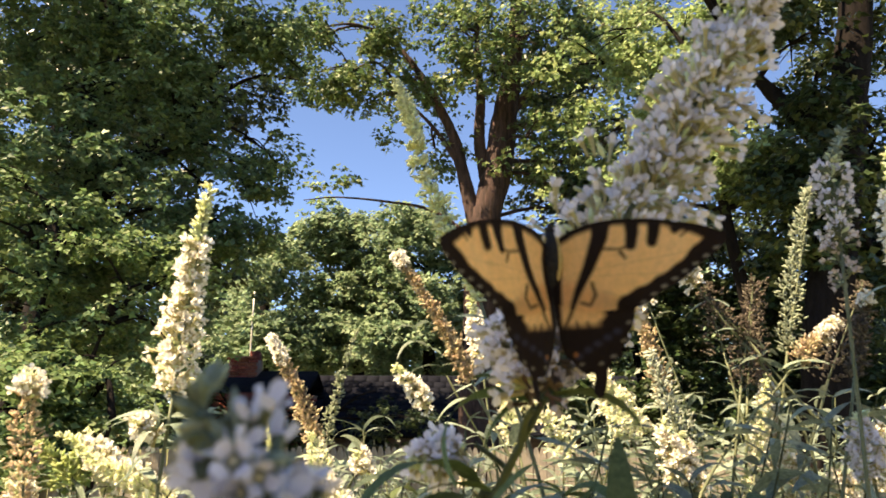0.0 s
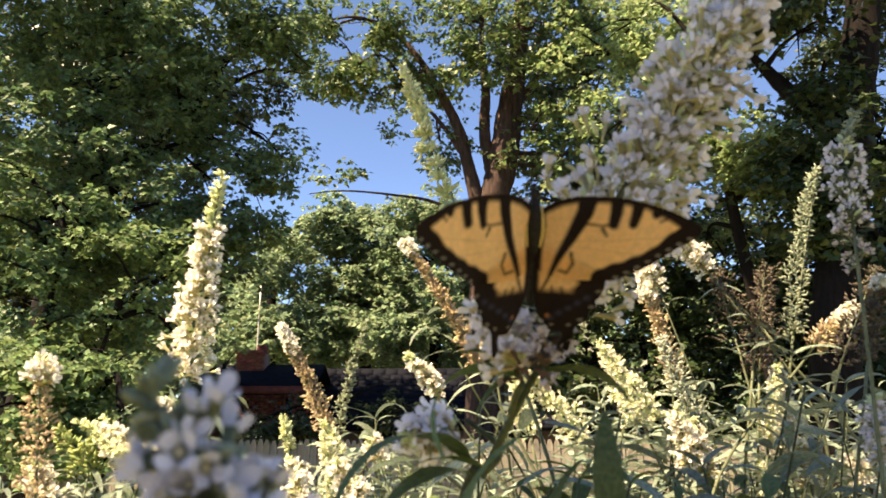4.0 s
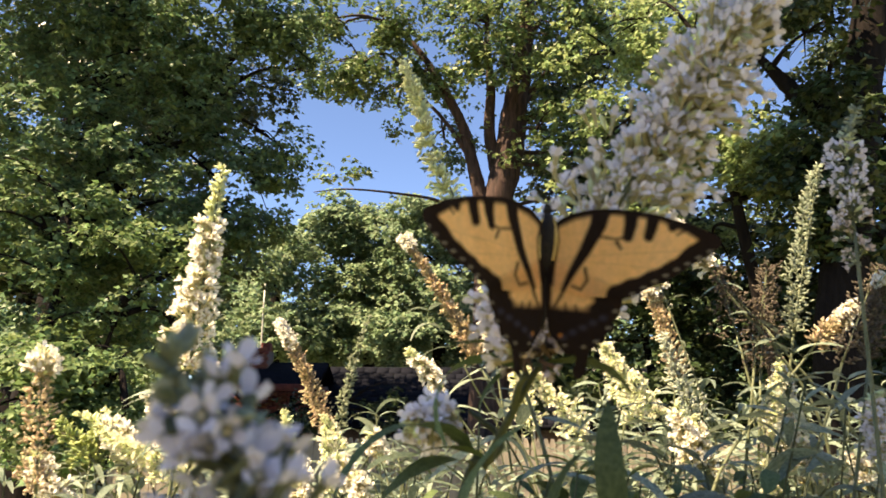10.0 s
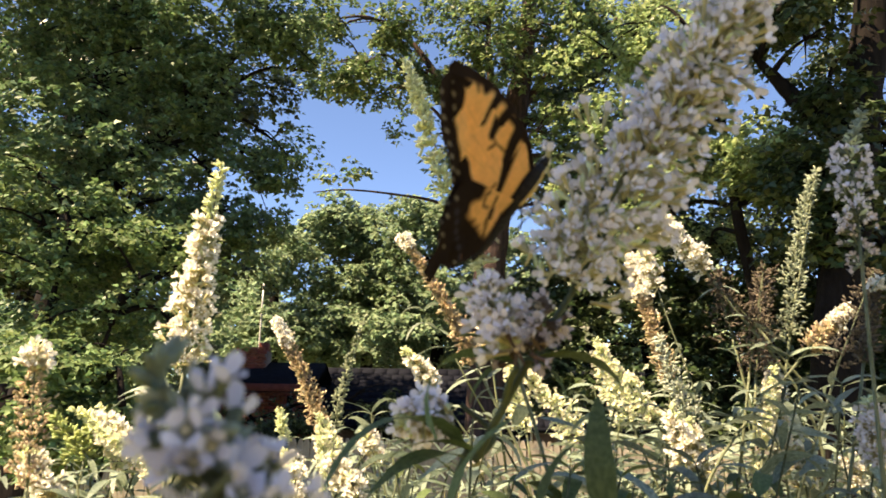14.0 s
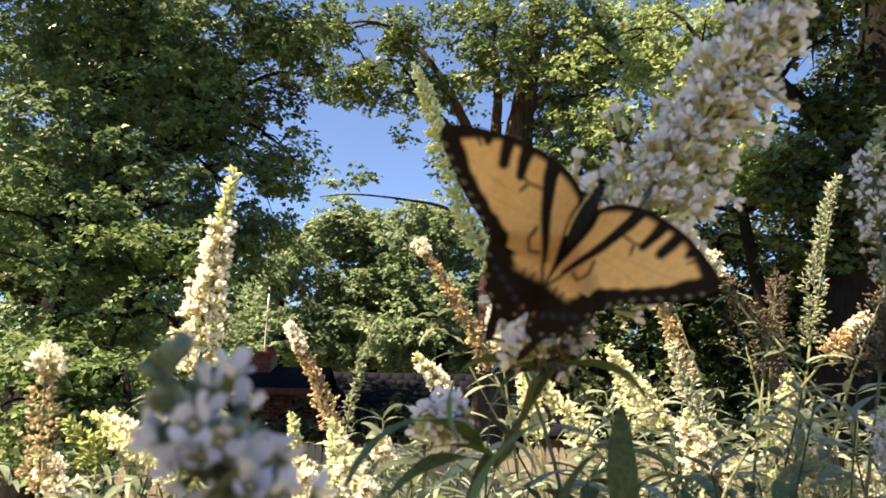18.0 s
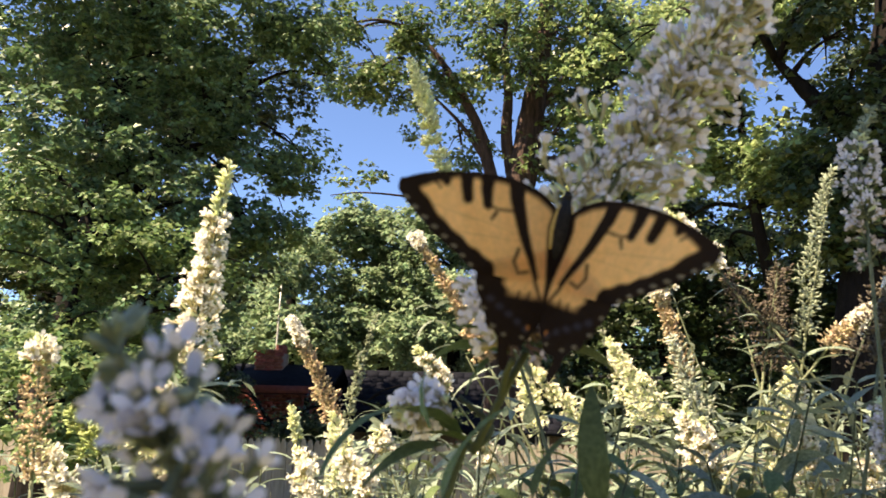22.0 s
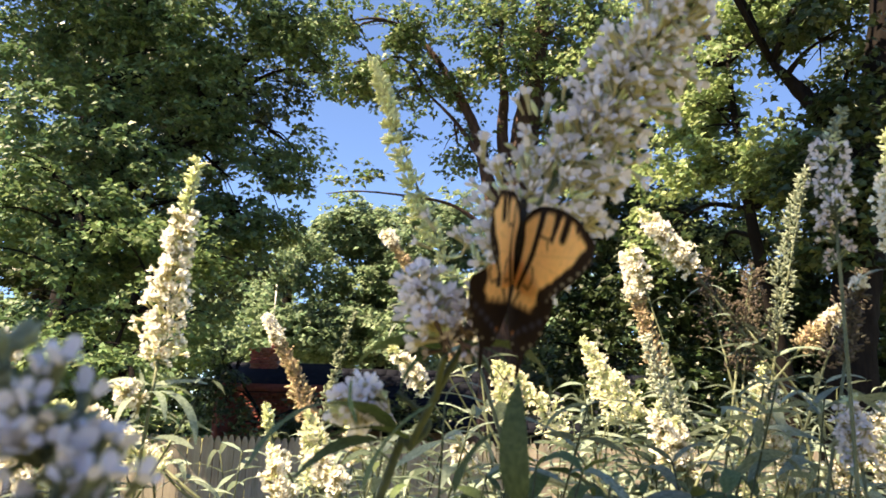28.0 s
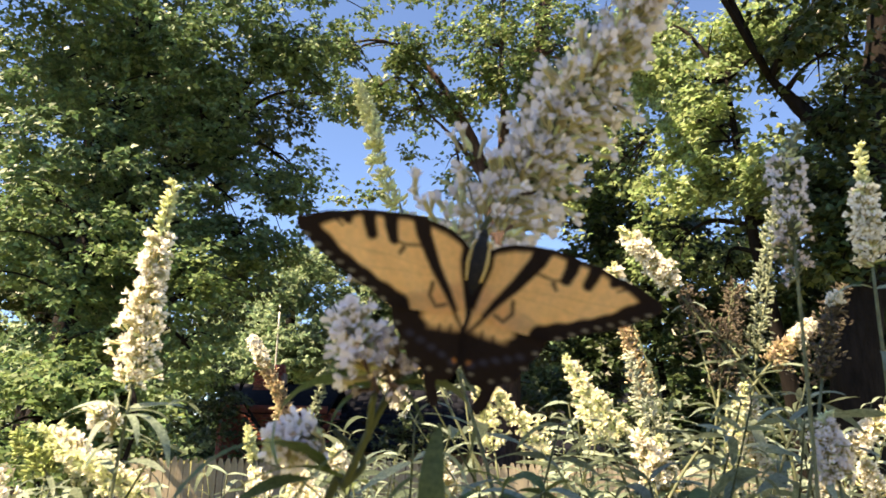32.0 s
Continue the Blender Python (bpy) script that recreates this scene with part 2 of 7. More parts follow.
def scatter(V0, F0, turn, place, size):
    """Copies of a small mesh in one array."""
    n, k = len(place), len(V0)
    V = np.einsum("nij,kj->nki", turn, V0) * np.reshape(size, (n, 1, 1)) + np.reshape(place, (n, 1, 3))
    F = F0[None] + (np.arange(n) * k)[:, None, None]
    return V.reshape(-1, 3), F.reshape(-1, F0.shape[1])


def smooth_line(points, steps):
    """A rounded line through points, by Catmull-Rom."""
    p = np.asarray(points, float)
    p = np.vstack([2 * p[0] - p[1], p, 2 * p[-1] - p[-2]])
    out = []
    for i in range(1, len(p) - 2):
        for s in np.linspace(0, 1, steps, endpoint=False):
            a, b, c, d = p[i - 1], p[i], p[i + 1], p[i + 2]
            out.append(0.5 * (2 * b + (c - a) * s + (2 * a - 5 * b + 4 * c - d) * s * s + (3 * b - a - 3 * c + d) * s ** 3))
    out.append(p[-2])
    return np.array(out)


def tube(points, radii, sides=8, steps=6, rough=0.0, rng=None, raw=False):
    """A closed, tapered tube along a rounded line: V, F (quads)."""
    line = np.asarray(points, float) if raw else smooth_line(points, steps)
    rad = np.interp(np.linspace(0, 1, len(line)), np.linspace(0, 1, len(radii)), radii)
    tang = unit(np.gradient(line, axis=0))
    ref = np.array([1.0, 0.3, 0.1]) if abs(tang[0][0]) < 0.8 else np.array([0.1, 1.0, 0.2])
    rings = []
    for k in range(len(line)):
        x = unit(np.cross(tang[k], ref))
        ref_k = np.cross(x, tang[k])
        a = np.arange(sides) * 2 * np.pi / sides
        r = rad[k] * (1 + (rough * (rng.random(sides) - 0.5) if rng is not None else 0))
        rings.append(line[k] + np.outer(np.cos(a) * r, x) + np.outer(np.sin(a) * r, ref_k))
    V = np.vstack(rings + [line[:1], line[-1:]])
    F = []
    for k in range(len(line) - 1):
        for s in range(sides):
            F.append((k * sides + s, k * sides + (s + 1) % sides, (k + 1) * sides + (s + 1) % sides, (k + 1) * sides + s))
    n = len(line) * sides
    for s in range(0, sides, 2):
        F.append((n, (s + 2) % sides, (s + 1) % sides, s))
        e = (len(line) - 1) * sides
        F.append((n + 1, e + s, e + (s + 1) % sides, e + (s + 2) % sides))
    return V, np.array(F)


def join(*pairs):
    V, F, base = [], [], 0
    for v, f in pairs:
        V.append(v)
        F.append(np.asarray(f) + base)
        base += len(v)
    return np.vstack(V), np.vstack(F)


def box(lo, hi, taper=0.0):
    x0, y0, z0 = lo
    x1, y1, z1 = hi
    V = np.array([(x0, y0, z0), (x1, y0, z0), (x1, y1, z0), (x0, y1, z0), (x0 + taper, y0 + taper, z1), (x1 - taper, y0 + taper, z1), (x1 - taper, y1 - taper, z1), (x0 + taper, y1 - taper, z1)])
    return V, np.array([(3, 2, 1, 0), (4, 5, 6, 7), (0, 1, 5, 4), (1, 2, 6, 5), (2, 3, 7, 6), (3, 0, 4, 7)])


# ---------- ground ----------
def build_ground():
    xs = np.concatenate([-np.geomspace(900, 14, 24), np.linspace(-12, 12, 49), np.geomspace(14, 900, 24)])
    ys = xs + 6
    X, Y = np.meshgrid(xs, ys, indexing="ij")
    near = np.exp(-(X ** 2 + (Y - 5) ** 2) / 900)
    Zz = 0.05 * np.sin(X * 1.3) * np.cos(Y * 0.9) * near + 0.03 * np.sin(X * 3.1 + Y * 2.3) * near - 0.03
    V = np.stack([X, Y, Zz], -1).reshape(-1, 3)
    n = len(ys)
    F = np.array([(i * n + j, (i + 1) * n + j, (i + 1) * n + j + 1, i * n + j + 1) for i in range(len(xs) - 1) for j in range(n - 1)])
    tagged(new("ground", flat("ground", V, F, M_GROUND, smooth=True)), "shaded green lawn reaching past the fence and house", "lawn", kind="structure")


build_ground()


# ---------- fence ----------
def build_fence():
    fence = thing("picket_fence", (0, 10.2, 0), "weathered grey-beige pointed picket fence along the lawn", "fence")
    w, h, t = 0.086, 1.15, 0.02
    V = np.array([(-w / 2, 0, 0.04), (w / 2, 0, 0.04), (w / 2, 0, h - 0.085), (0.018, 0, h), (-0.018, 0, h), (-w / 2, 0, h - 0.085)])
    V = np.vstack([V, V + (0, t, 0)])
    me = bpy.data.meshes.new("picket")
    me.from_pydata(V.tolist(), [], [(0, 1, 2, 3, 4, 5), (11, 10, 9, 8, 7, 6)] + [(i, i + 6, (i + 1) % 6 + 6, (i + 1) % 6) for i in range(6)])
    me.materials.append(M_PICKET)
    rng = random.Random(5)
    for i in range(-86, 87):
        part("picket", me, fence, m=pose(i * 0.0905 + rng.uniform(-0.004, 0.004), rng.uniform(-0.004, 0.004), rng.uniform(-0.018, 0.012), rng.uniform(-0.4, 0.4), rng.uniform(-0.5, 0.5), 0))
    for z in (0.22, 0.85):
        part("rail", flat("rail", *box((-7.9, 0.026, z - 0.045), (7.9, 0.064, z + 0.045)), M_RAIL), fence)
    for i in range(-3, 4):
        part("post", flat("post", *box((i * 2.4 - 0.045, 0.066, -0.1), (i * 2.4 + 0.045, 0.156, 1.1), 0.004), M_RAIL), fence)


build_fence()


# ---------- house beyond the fence ----------
def build_house():
    house = thing("house", (0, 17, 0), "low red-brick house with a dark shingle roof under trees", "house")
    # long range with its roof falling towards the fence
    x0, x1 = -3.0, 5.2
    part("wall", flat("wall", *box((x0, 0.4, 0), (x1, 4.6, 1.32)), M_MORTAR), house, "red brick wall")
    V = np.array([(x0 - 0.25, 0.0, 1.22), (x1 + 0.3, 0.0, 1.22), (x1 + 0.3, 2.4, 2.62), (x0 - 0.25, 2.4, 2.62), (x1 + 0.3, 4.9, 1.22), (x0 - 0.25, 4.9, 1.22)])
    V = np.vstack([V, V - (0, 0, 0.12)])
    F = [(0, 1, 2, 3), (3, 2, 4, 5), (7, 6, 9, 8), (8, 9, 11, 10), (0, 6, 7, 1), (5, 4, 10, 11)]
    roof = part("roof", flat("roof", V, F, M_SHINGLE), house, "dark grey shingle roof")
    s = math.atan2(1.4, 2.4)
    sh = flat("shingle", *box((0, 0, 0), (0.3146, 0.30, 0.004)), M_SHINGLE)
    rng = random.Random(3)
    for row in range(9):
        for k in range(27):
            part("shingle", sh, roof, m=pose(x0 - 0.2 + k * 0.315 + (row % 2) * 0.15, row * 0.26, 1.222 + row * 0.26 * math.tan(s) + rng.uniform(0.002, 0.003), math.degrees(s) - 0.3))
    part("gutter", flat("gutter", *box((x0 - 0.25, -0.09, 1.12), (x1 + 0.3, -0.004, 1.21)), M_SHINGLE), house, "dark metal gutter")
    # gabled brick wing with its chimney
    # wall set far back under the eaves so that it stays dark
    wing = part("wing_wall", flat("wing_wall", *box((-5.3, 0.9, 0), (-3.05, 2.0, 2.06)), M_MORTAR), house, "red brick wing wall")
    br = flat("brick", *box((-0.105, -0.03, -0.034), (0.105, 0.004, 0.034), 0.002), M_BRICK)
    for row in range(15):
        for k in range(10):
            part("brick", br, wing, m=pose(-5.18 + k * 0.222 + (row % 2) * 0.1, 0.897, 0.95 + row * 0.077))
    V = np.array([(-5.5, -0.95, 2.02), (-2.95, -0.95, 2.02), (-2.95, 0.75, 2.62), (-5.5, 0.75, 2.62), (-2.95, 2.3, 2.02), (-5.5, 2.3, 2.02)])
    V = np.vstack([V, V - (0, 0, 0.14)])
    part("wing_roof", flat("wing_roof", V, F + [(0, 3, 9, 6), (1, 7, 8, 2)], M_SHINGLE), house, "dark shingle roof")
    part("fascia", flat("fascia", *box((-5.5, -0.99, 1.9), (-2.95, -0.955, 2.06)), M_TRIM_RED), house, "red painted eaves board")
    # added wall that blocks the sun from the bricks behind
    part("sun_block_wall", flat("sun_block_wall", *box((-5.44, -0.55, 0), (-5.34, 1.95, 1.95)), M_TRIM_RED), house, "dark red wall added to keep the sun off the porch")
    # slatted porch screen and post under the eaves
    screen = part("porch_screen", flat("porch_screen", *box((-3.42, -0.62, 0.0), (-3.36, -0.56, 1.9)), M_TRIM_RED), house, "dark red slatted porch screen")
    sl = flat("slat", *box((-0.21, -0.012, -0.025), (0.21, 0.012, 0.025), 0.002), M_TRIM_RED)
    for k in range(16):
        part("slat", sl, screen, m=pose(-3.18, -0.61, 0.3 + k * 0.1, 12))
    part("post", flat("post", *box((-3.0, -0.64, 0.0), (-2.94, -0.56, 1.9)), M_TRIM_RED), house, "red painted porch post")
    part("post", flat("post", *box((-5.36, -0.64, 0.0), (-5.28, -0.56, 1.9)), M_TRIM_RED), house, "red painted porch post")
    ch = part("chimney", flat("chimney", *box((-4.95, 0.3, 2.2), (-4.3, 0.85, 2.86)), M_MORTAR), house, "red brick chimney")
    for row in range(9):
        for k in range(3):
            part("brick", br, ch, m=pose(-4.84 + k * 0.215 + (row % 2) * 0.04 - 0.02, 0.297, 2.3 + row * 0.075))
    part("pot", flat("pot", *box((-4.52, 0.42, 2.86), (-4.30, 0.7, 3.06), 0.012), M_BRICK), ch, "red clay chimney pot")
    part("cap", flat("cap", *box((-5.0, 0.25, 2.86), (-4.53, 0.9, 2.91), 0.005), M_BRICK), ch)
    for x, z0, z1, wd in ((-3.62, 1.05, 1.85, 0.5), (-1.55, 0.72, 1.1, 0.5), (1.6, 0.72, 1.1, 0.5)):
        y = 0.868 if x < -3 else 0.38
        win = part("window", flat("window", *box((x - wd / 2, y - 0.012, z0), (x + wd / 2, y, z1)), M_GLASS), house, "dark window")
        for a, b in ((x - wd / 2 - 0.05, x - wd / 2), (x + wd / 2, x + wd / 2 + 0.05), (x - 0.014, x + 0.014)):
            part("frame", flat("frame", *box((a, y - 0.04, z0 - 0.05), (b, y - 0.014, z1 + 0.05)), M_BRICK if x < -3 else M_FASCIA), win)


build_house()


# ---------- unseen pale wall, added to close the place behind the camera ---
tagged(new("wall_south", flat("wall_south", *box((-7, -4.2, 0), (7, -3.95, 2.9)), M_PLASTER)), "unseen pale wall added behind the flower bed", "wall", kind="structure")

mast = thing("pole", (-5.04, 19.45, 0), "slim pale metal mast rising beside the chimney", "pole")
part("shaft", flat("shaft", *tube([(0, 0, 0), (0, 0, 2), (0.02, 0, 4.70)], [0.030, 0.028, 0.022], 8), M_POLE, smooth=True), mast)
part("finial", flat("finial", *tube([(0.02, 0, 4.70), (0.02, 0, 4.76), (0.02, 0, 4.83)], [0.022, 0.034, 0.010], 8), M_POLE, smooth=True), mast)


# ---------- trees ----------
LEAF_V = np.array([(0, 0, 0), (0.42, 0.30, 0.05), (0.20, 0.50, 0.0), (0, 1.0, -0.10), (-0.20, 0.50, 0.0), (-0.42, 0.30, 0.05)])
LEAF_F = np.array([(0, 1, 2), (0, 2, 3), (0, 3, 4), (0, 4, 5)])


def leaf_cloud(boughs, size, rng, per=7, gaps=0.0, spread=1.0, spray=1.0):
    """Starry sprays of leaves round twig ends, in uneven boughs: rows of x, y, z, rx, ry, rz, sprays."""
    centres, outs = [], []
    for x, y, z, rx, ry, rz, n in boughs:
        m = max(2, int(n / 13))
        d = unit(rng.normal(size=(m, 3)))
        r = rng.random((m, 1)) ** 0.42
        lump = 1 + 0.28 * np.sin(d[:, :1] * 5.1 + x * 3) * np.cos(d[:, 2:] * 4.3 + z * 2) + 0.18 * np.sin(d[:, 1:2] * 9 + y)
        c = d * r * lump * (rx, ry, rz) + (x, y, z)
        # each cluster is a drooping spray
        c = np.repeat(c, 13, 0)
        wide = np.repeat(rng.uniform(0.6, 1.5, (m, 1)), 13, 0) * size
        o = rng.normal(size=(len(c), 3)) * (1.9, 1.9, 0.75) * wide * spray
        o[:, 2] -= 0.32 * np.hypot(o[:, 0], o[:, 1])
        c = c + o
        if gaps:
            w = 12.0 / (y + 2.0)
            q = np.sin(c[:, 0] * 4.7 * w + 1.3 * np.sin(c[:, 2] * 3.1)) + np.sin(c[:, 2] * 5.3 * w + 1.1 * np.cos(c[:, 0] * 2.7)) + np.sin(c[:, 1] * 4.1 + c[:, 0] * 2.0)
            c = c[q > -2.2 + gaps * 2.2]
        centres.append(c)
        outs.append(unit((c - (x, y, z)) / (rx, ry, rz)))
    c = np.vstack(centres)
    n = len(c)
    out = np.repeat(np.vstack(outs), per, 0)
    az = rng.random((n, 1)) * 6.283 + np.arange(per)[None] * (6.283 / per) + rng.normal(0, 0.35, (n, per))
    drop = rng.normal(-0.25, 0.35, (n, per))
    axis = np.stack([np.cos(az), np.sin(az), drop], -1).reshape(-1, 3)
    normal = np.stack([rng.normal(0, 0.75, n * per), rng.normal(-0.1, 0.75, n * per), np.ones(n * per)], -1) + out * (0.75, 0.75, 0.35)
    sz = size * rng.uniform(0.65, 1.25, n * per)
    place = np.repeat(c, per, 0) + axis * (sz * 0.25 * spread)[:, None] + rng.normal(0, size * 0.25, (n * per, 3))
    return scatter(LEAF_V, LEAF_F, bases(axis, normal), place, sz)


def tree(name, label, foot, stems, boughs, leaf, bark, size, seed, gaps=0.3, per=7, limbs=True, category="tree", spray=1.0):
    """stems: rows of (part name, points, radii), relative to nothing: all in the world."""
    rng = np.random.default_rng(seed)
    ob = thing(name, foot, label, category)
    off = np.array(foot, float)
    ends = []
    for pname, pts, radii in stems:
        V, F = tube(pts, radii, 12, 8, 0.16, rng)
        part(pname, flat(pname, V - off, F, bark, smooth=True), ob)
        ends.append(smooth_line(pts, 6))
    ends = np.vstack(ends)
    if limbs:
        for x, y, z, rx, ry, rz, n in boughs:
            if n < 50:
                continue
            c = np.array((x, y, z))
            low = ends[ends[:, 2] < z + 0.2] if (ends[:, 2] < z + 0.2).any() else ends
            a = low[np.argmin(np.linalg.norm(low - c, axis=1))]
            mid = (a + c) / 2 + (0, 0, 0.12 * np.linalg.norm(c - a)) + rng.normal(0, 0.1, 3)
            pieces = [tube([a, mid, c], [0.04, 0.024, 0.012], 6, 6, 0.2, rng)]
            for _ in range(4):
                e = c + rng.normal(0, 0.55, 3) * (rx, ry, rz)
                s = (mid + c) / 2
                pieces.append(tube([s, (s + e) / 2 + (0, 0, 0.08), e], [0.02, 0.012, 0.005], 5, 4))
            V, F = join(*pieces)
            part("limb", flat("limb", V - off, F, bark, smooth=True), ob)
    V, F = leaf_cloud(boughs, size, rng, per, gaps, 1.0, spray)
    part("crown", flat("crown", V - off, F, leaf), ob, kind="stuff")
    return ob


tree("maple_tree", "large maple tree with dark dense leaves shading the lawn", (-5.6, 10.0, 0),
     [("trunk", [(-5.6, 10.0, -0.1), (-5.5, 10.0, 2.2), (-5.2, 10.0, 4.4), (-4.9, 9.8, 7.0), (-4.8, 9.6, 9.5)], [0.36, 0.30, 0.26, 0.2, 0.1]),
      ("limb", [(-5.2, 10.0, 4.2), (-4.4, 9.8, 5.0), (-3.7, 9.7, 5.5)], [0.12, 0.09, 0.04]),
      ("limb", [(-5.3, 10.0, 3.6), (-4.6, 9.7, 4.5), (-4.1, 9.4, 4.9)], [0.10, 0.07, 0.03])],
     [
        (-5.48, 9.00, 6.44, 1.17, 1.20, 0.78, 1064), (-4.04, 9.00, 6.44, 1.17, 1.20, 0.78, 1140), (-2.85, 9.50, 6.98, 0.80, 1.00, 0.67, 570),
        (-4.80, 9.00, 5.08, 1.31, 1.30, 0.92, 1216), (-3.55, 9.50, 5.61, 0.87, 1.10, 0.75, 570), (-4.86, 8.50, 3.53, 0.85, 1.20, 0.87, 988),
        (-3.95, 9.00, 3.79, 1.03, 1.20, 0.92, 1064), (-3.33, 10.00, 4.71, 0.61, 0.90, 0.87, 342), (-3.80, 10.00, 3.09, 0.62, 1.00, 0.87, 430),
        # the last here and the next two: unseen, added to shade the crown
        (-4.47, 8.50, 2.46, 0.98, 1.00, 0.60, 627), (-2.73, 10.50, 5.49, 0.40, 0.50, 0.70, 209), (-6.7, 8.0, 8.7, 0.9, 0.8, 0.6, 900),
     ] + [
        (-5.5, 8.1, 8.1, 0.9, 0.8, 0.6, 900), (-7.1, 8.1, 7.8, 0.9, 0.8, 0.6, 900), (-4.96, 9.00, 7.98, 2.28, 1.50, 0.85, 1330),
        (-2.59, 9.50, 8.16, 1.09, 1.20, 0.82, 330), (-2.35, 10.00, 7.08, 0.46, 0.80, 0.55, 209), (-2.19, 11.00, 6.84, 0.30, 0.50, 0.39, 85),
        (-2.84, 9.60, 3.97, 0.55, 0.50, 0.48, 330), (-2.60, 9.80, 4.80, 0.34, 0.50, 0.45, 150), (-2.70, 9.80, 6.89, 0.41, 0.50, 0.53, 210),
     ], M_LEAF_MAPLE, M_BARK_SHADED, 0.088, 11, gaps=0.62)

tree("tall_tree", "tall forked tree with reddish bark and open leafy crown", (0.6, 12.0, 0),
     [("trunk", [(0.55, 12, -0.1), (0.58, 12, 2.2), (0.692, 12.000, 4.556), (0.937, 12.000, 5.653), (1.082, 12.000, 6.687), (1.252, 12.000, 7.758), (1.459, 12.000, 10.139)], [0.38, 0.30, 0.26, 0.25, 0.22, 0.17, 0.10]),
      ("stem", [(0.570, 12.000, 4.654), (0.357, 12.000, 5.552), (0.147, 12.000, 6.373), (-0.398, 12.000, 7.434), (-0.958, 12.000, 8.199)], [0.14, 0.11, 0.09, 0.06, 0.03]),
      ("stem", [(0.796, 12.000, 5.249), (0.634, 12.000, 6.165), (0.663, 12.000, 7.005), (0.605, 12.000, 8.088), (0.670, 12.000, 9.441)], [0.12, 0.10, 0.08, 0.05, 0.03])] + [
      ("branch", [(0.290, 12.000, 5.755), (-0.147, 12.000, 6.426), (-0.692, 12.000, 7.005)], [0.05, 0.035, 0.015]),
      ("branch", [(0.614, 12.000, 4.361), (-0.144, 12.000, 4.931), (-0.910, 12.000, 5.100), (-1.775, 12.000, 5.180), (-2.348, 12.000, 5.131)], [0.05, 0.03, 0.02, 0.014, 0.008]),
      ("branch", [(1.129, 12.000, 6.582), (1.744, 12.000, 7.432), (2.568, 12.000, 8.086)], [0.07, 0.05, 0.02]),
      ("limb", [(1.459, 12.000, 10.139), (0.2, 8.0, 9.5), (-1.2, 4.5, 9.2), (-2.0, 3.2, 8.3)], [0.14, 0.11, 0.08, 0.03])],
     [
        (-2.32, 12.00, 8.09, 0.74, 1.00, 0.66, 130), (-1.16, 12.00, 8.20, 0.92, 1.00, 0.66, 210), (0.15, 12.00, 8.31, 1.01, 1.10, 0.76, 290),
        (1.31, 11.50, 8.13, 0.79, 1.00, 0.64, 270), (2.07, 11.50, 7.60, 0.71, 0.80, 0.91, 230), (2.69, 12.00, 6.27, 0.74, 1.00, 1.04, 230),
        (2.05, 12.50, 5.51, 0.77, 0.90, 0.79, 150), (-1.75, 11.50, 7.12, 0.53, 0.50, 0.36, 150), (-0.50, 12.00, 7.33, 0.74, 0.70, 0.43, 209),
        (-0.15, 12.50, 6.25, 0.48, 0.60, 0.59, 95), (-1.32, 12.50, 7.00, 0.67, 0.50, 0.38, 90), (-1.75, 12.00, 5.52, 0.31, 0.25, 0.21, 41),
     ] + [
        (0.68, 12.00, 10.02, 3.03, 1.50, 1.04, 760), (3.71, 13.00, 7.69, 0.70, 0.90, 1.13, 323), (3.60, 13.00, 5.78, 0.70, 0.90, 0.92, 120),
        (2.98, 13.00, 4.81, 0.80, 0.90, 0.62, 110), (4.01, 13.00, 9.12, 0.90, 0.90, 0.72, 285), (0.88, 11.20, 7.04, 0.64, 0.40, 0.44, 85),
        (1.47, 11.30, 5.89, 0.52, 0.40, 0.54, 95), (0.42, 11.30, 7.39, 0.52, 0.40, 0.45, 66), (2.28, 11.50, 8.24, 0.79, 0.80, 0.54, 228),
     ] + [
        (-2.35, 11.50, 8.00, 0.53, 0.50, 0.40, 52), (-1.81, 11.50, 7.25, 0.48, 0.50, 0.36, 90), (-1.27, 11.50, 7.84, 0.53, 0.50, 0.40, 130), (0.23, 11.20, 7.69, 0.47, 0.50, 0.43, 90), (1.26, 11.20, 7.69, 0.43, 0.50, 0.52, 130), (1.59, 11.40, 6.38, 0.35, 0.50, 0.61, 120),
     ], M_LEAF_TALL, M_BARK, 0.10, 12, gaps=0.5)

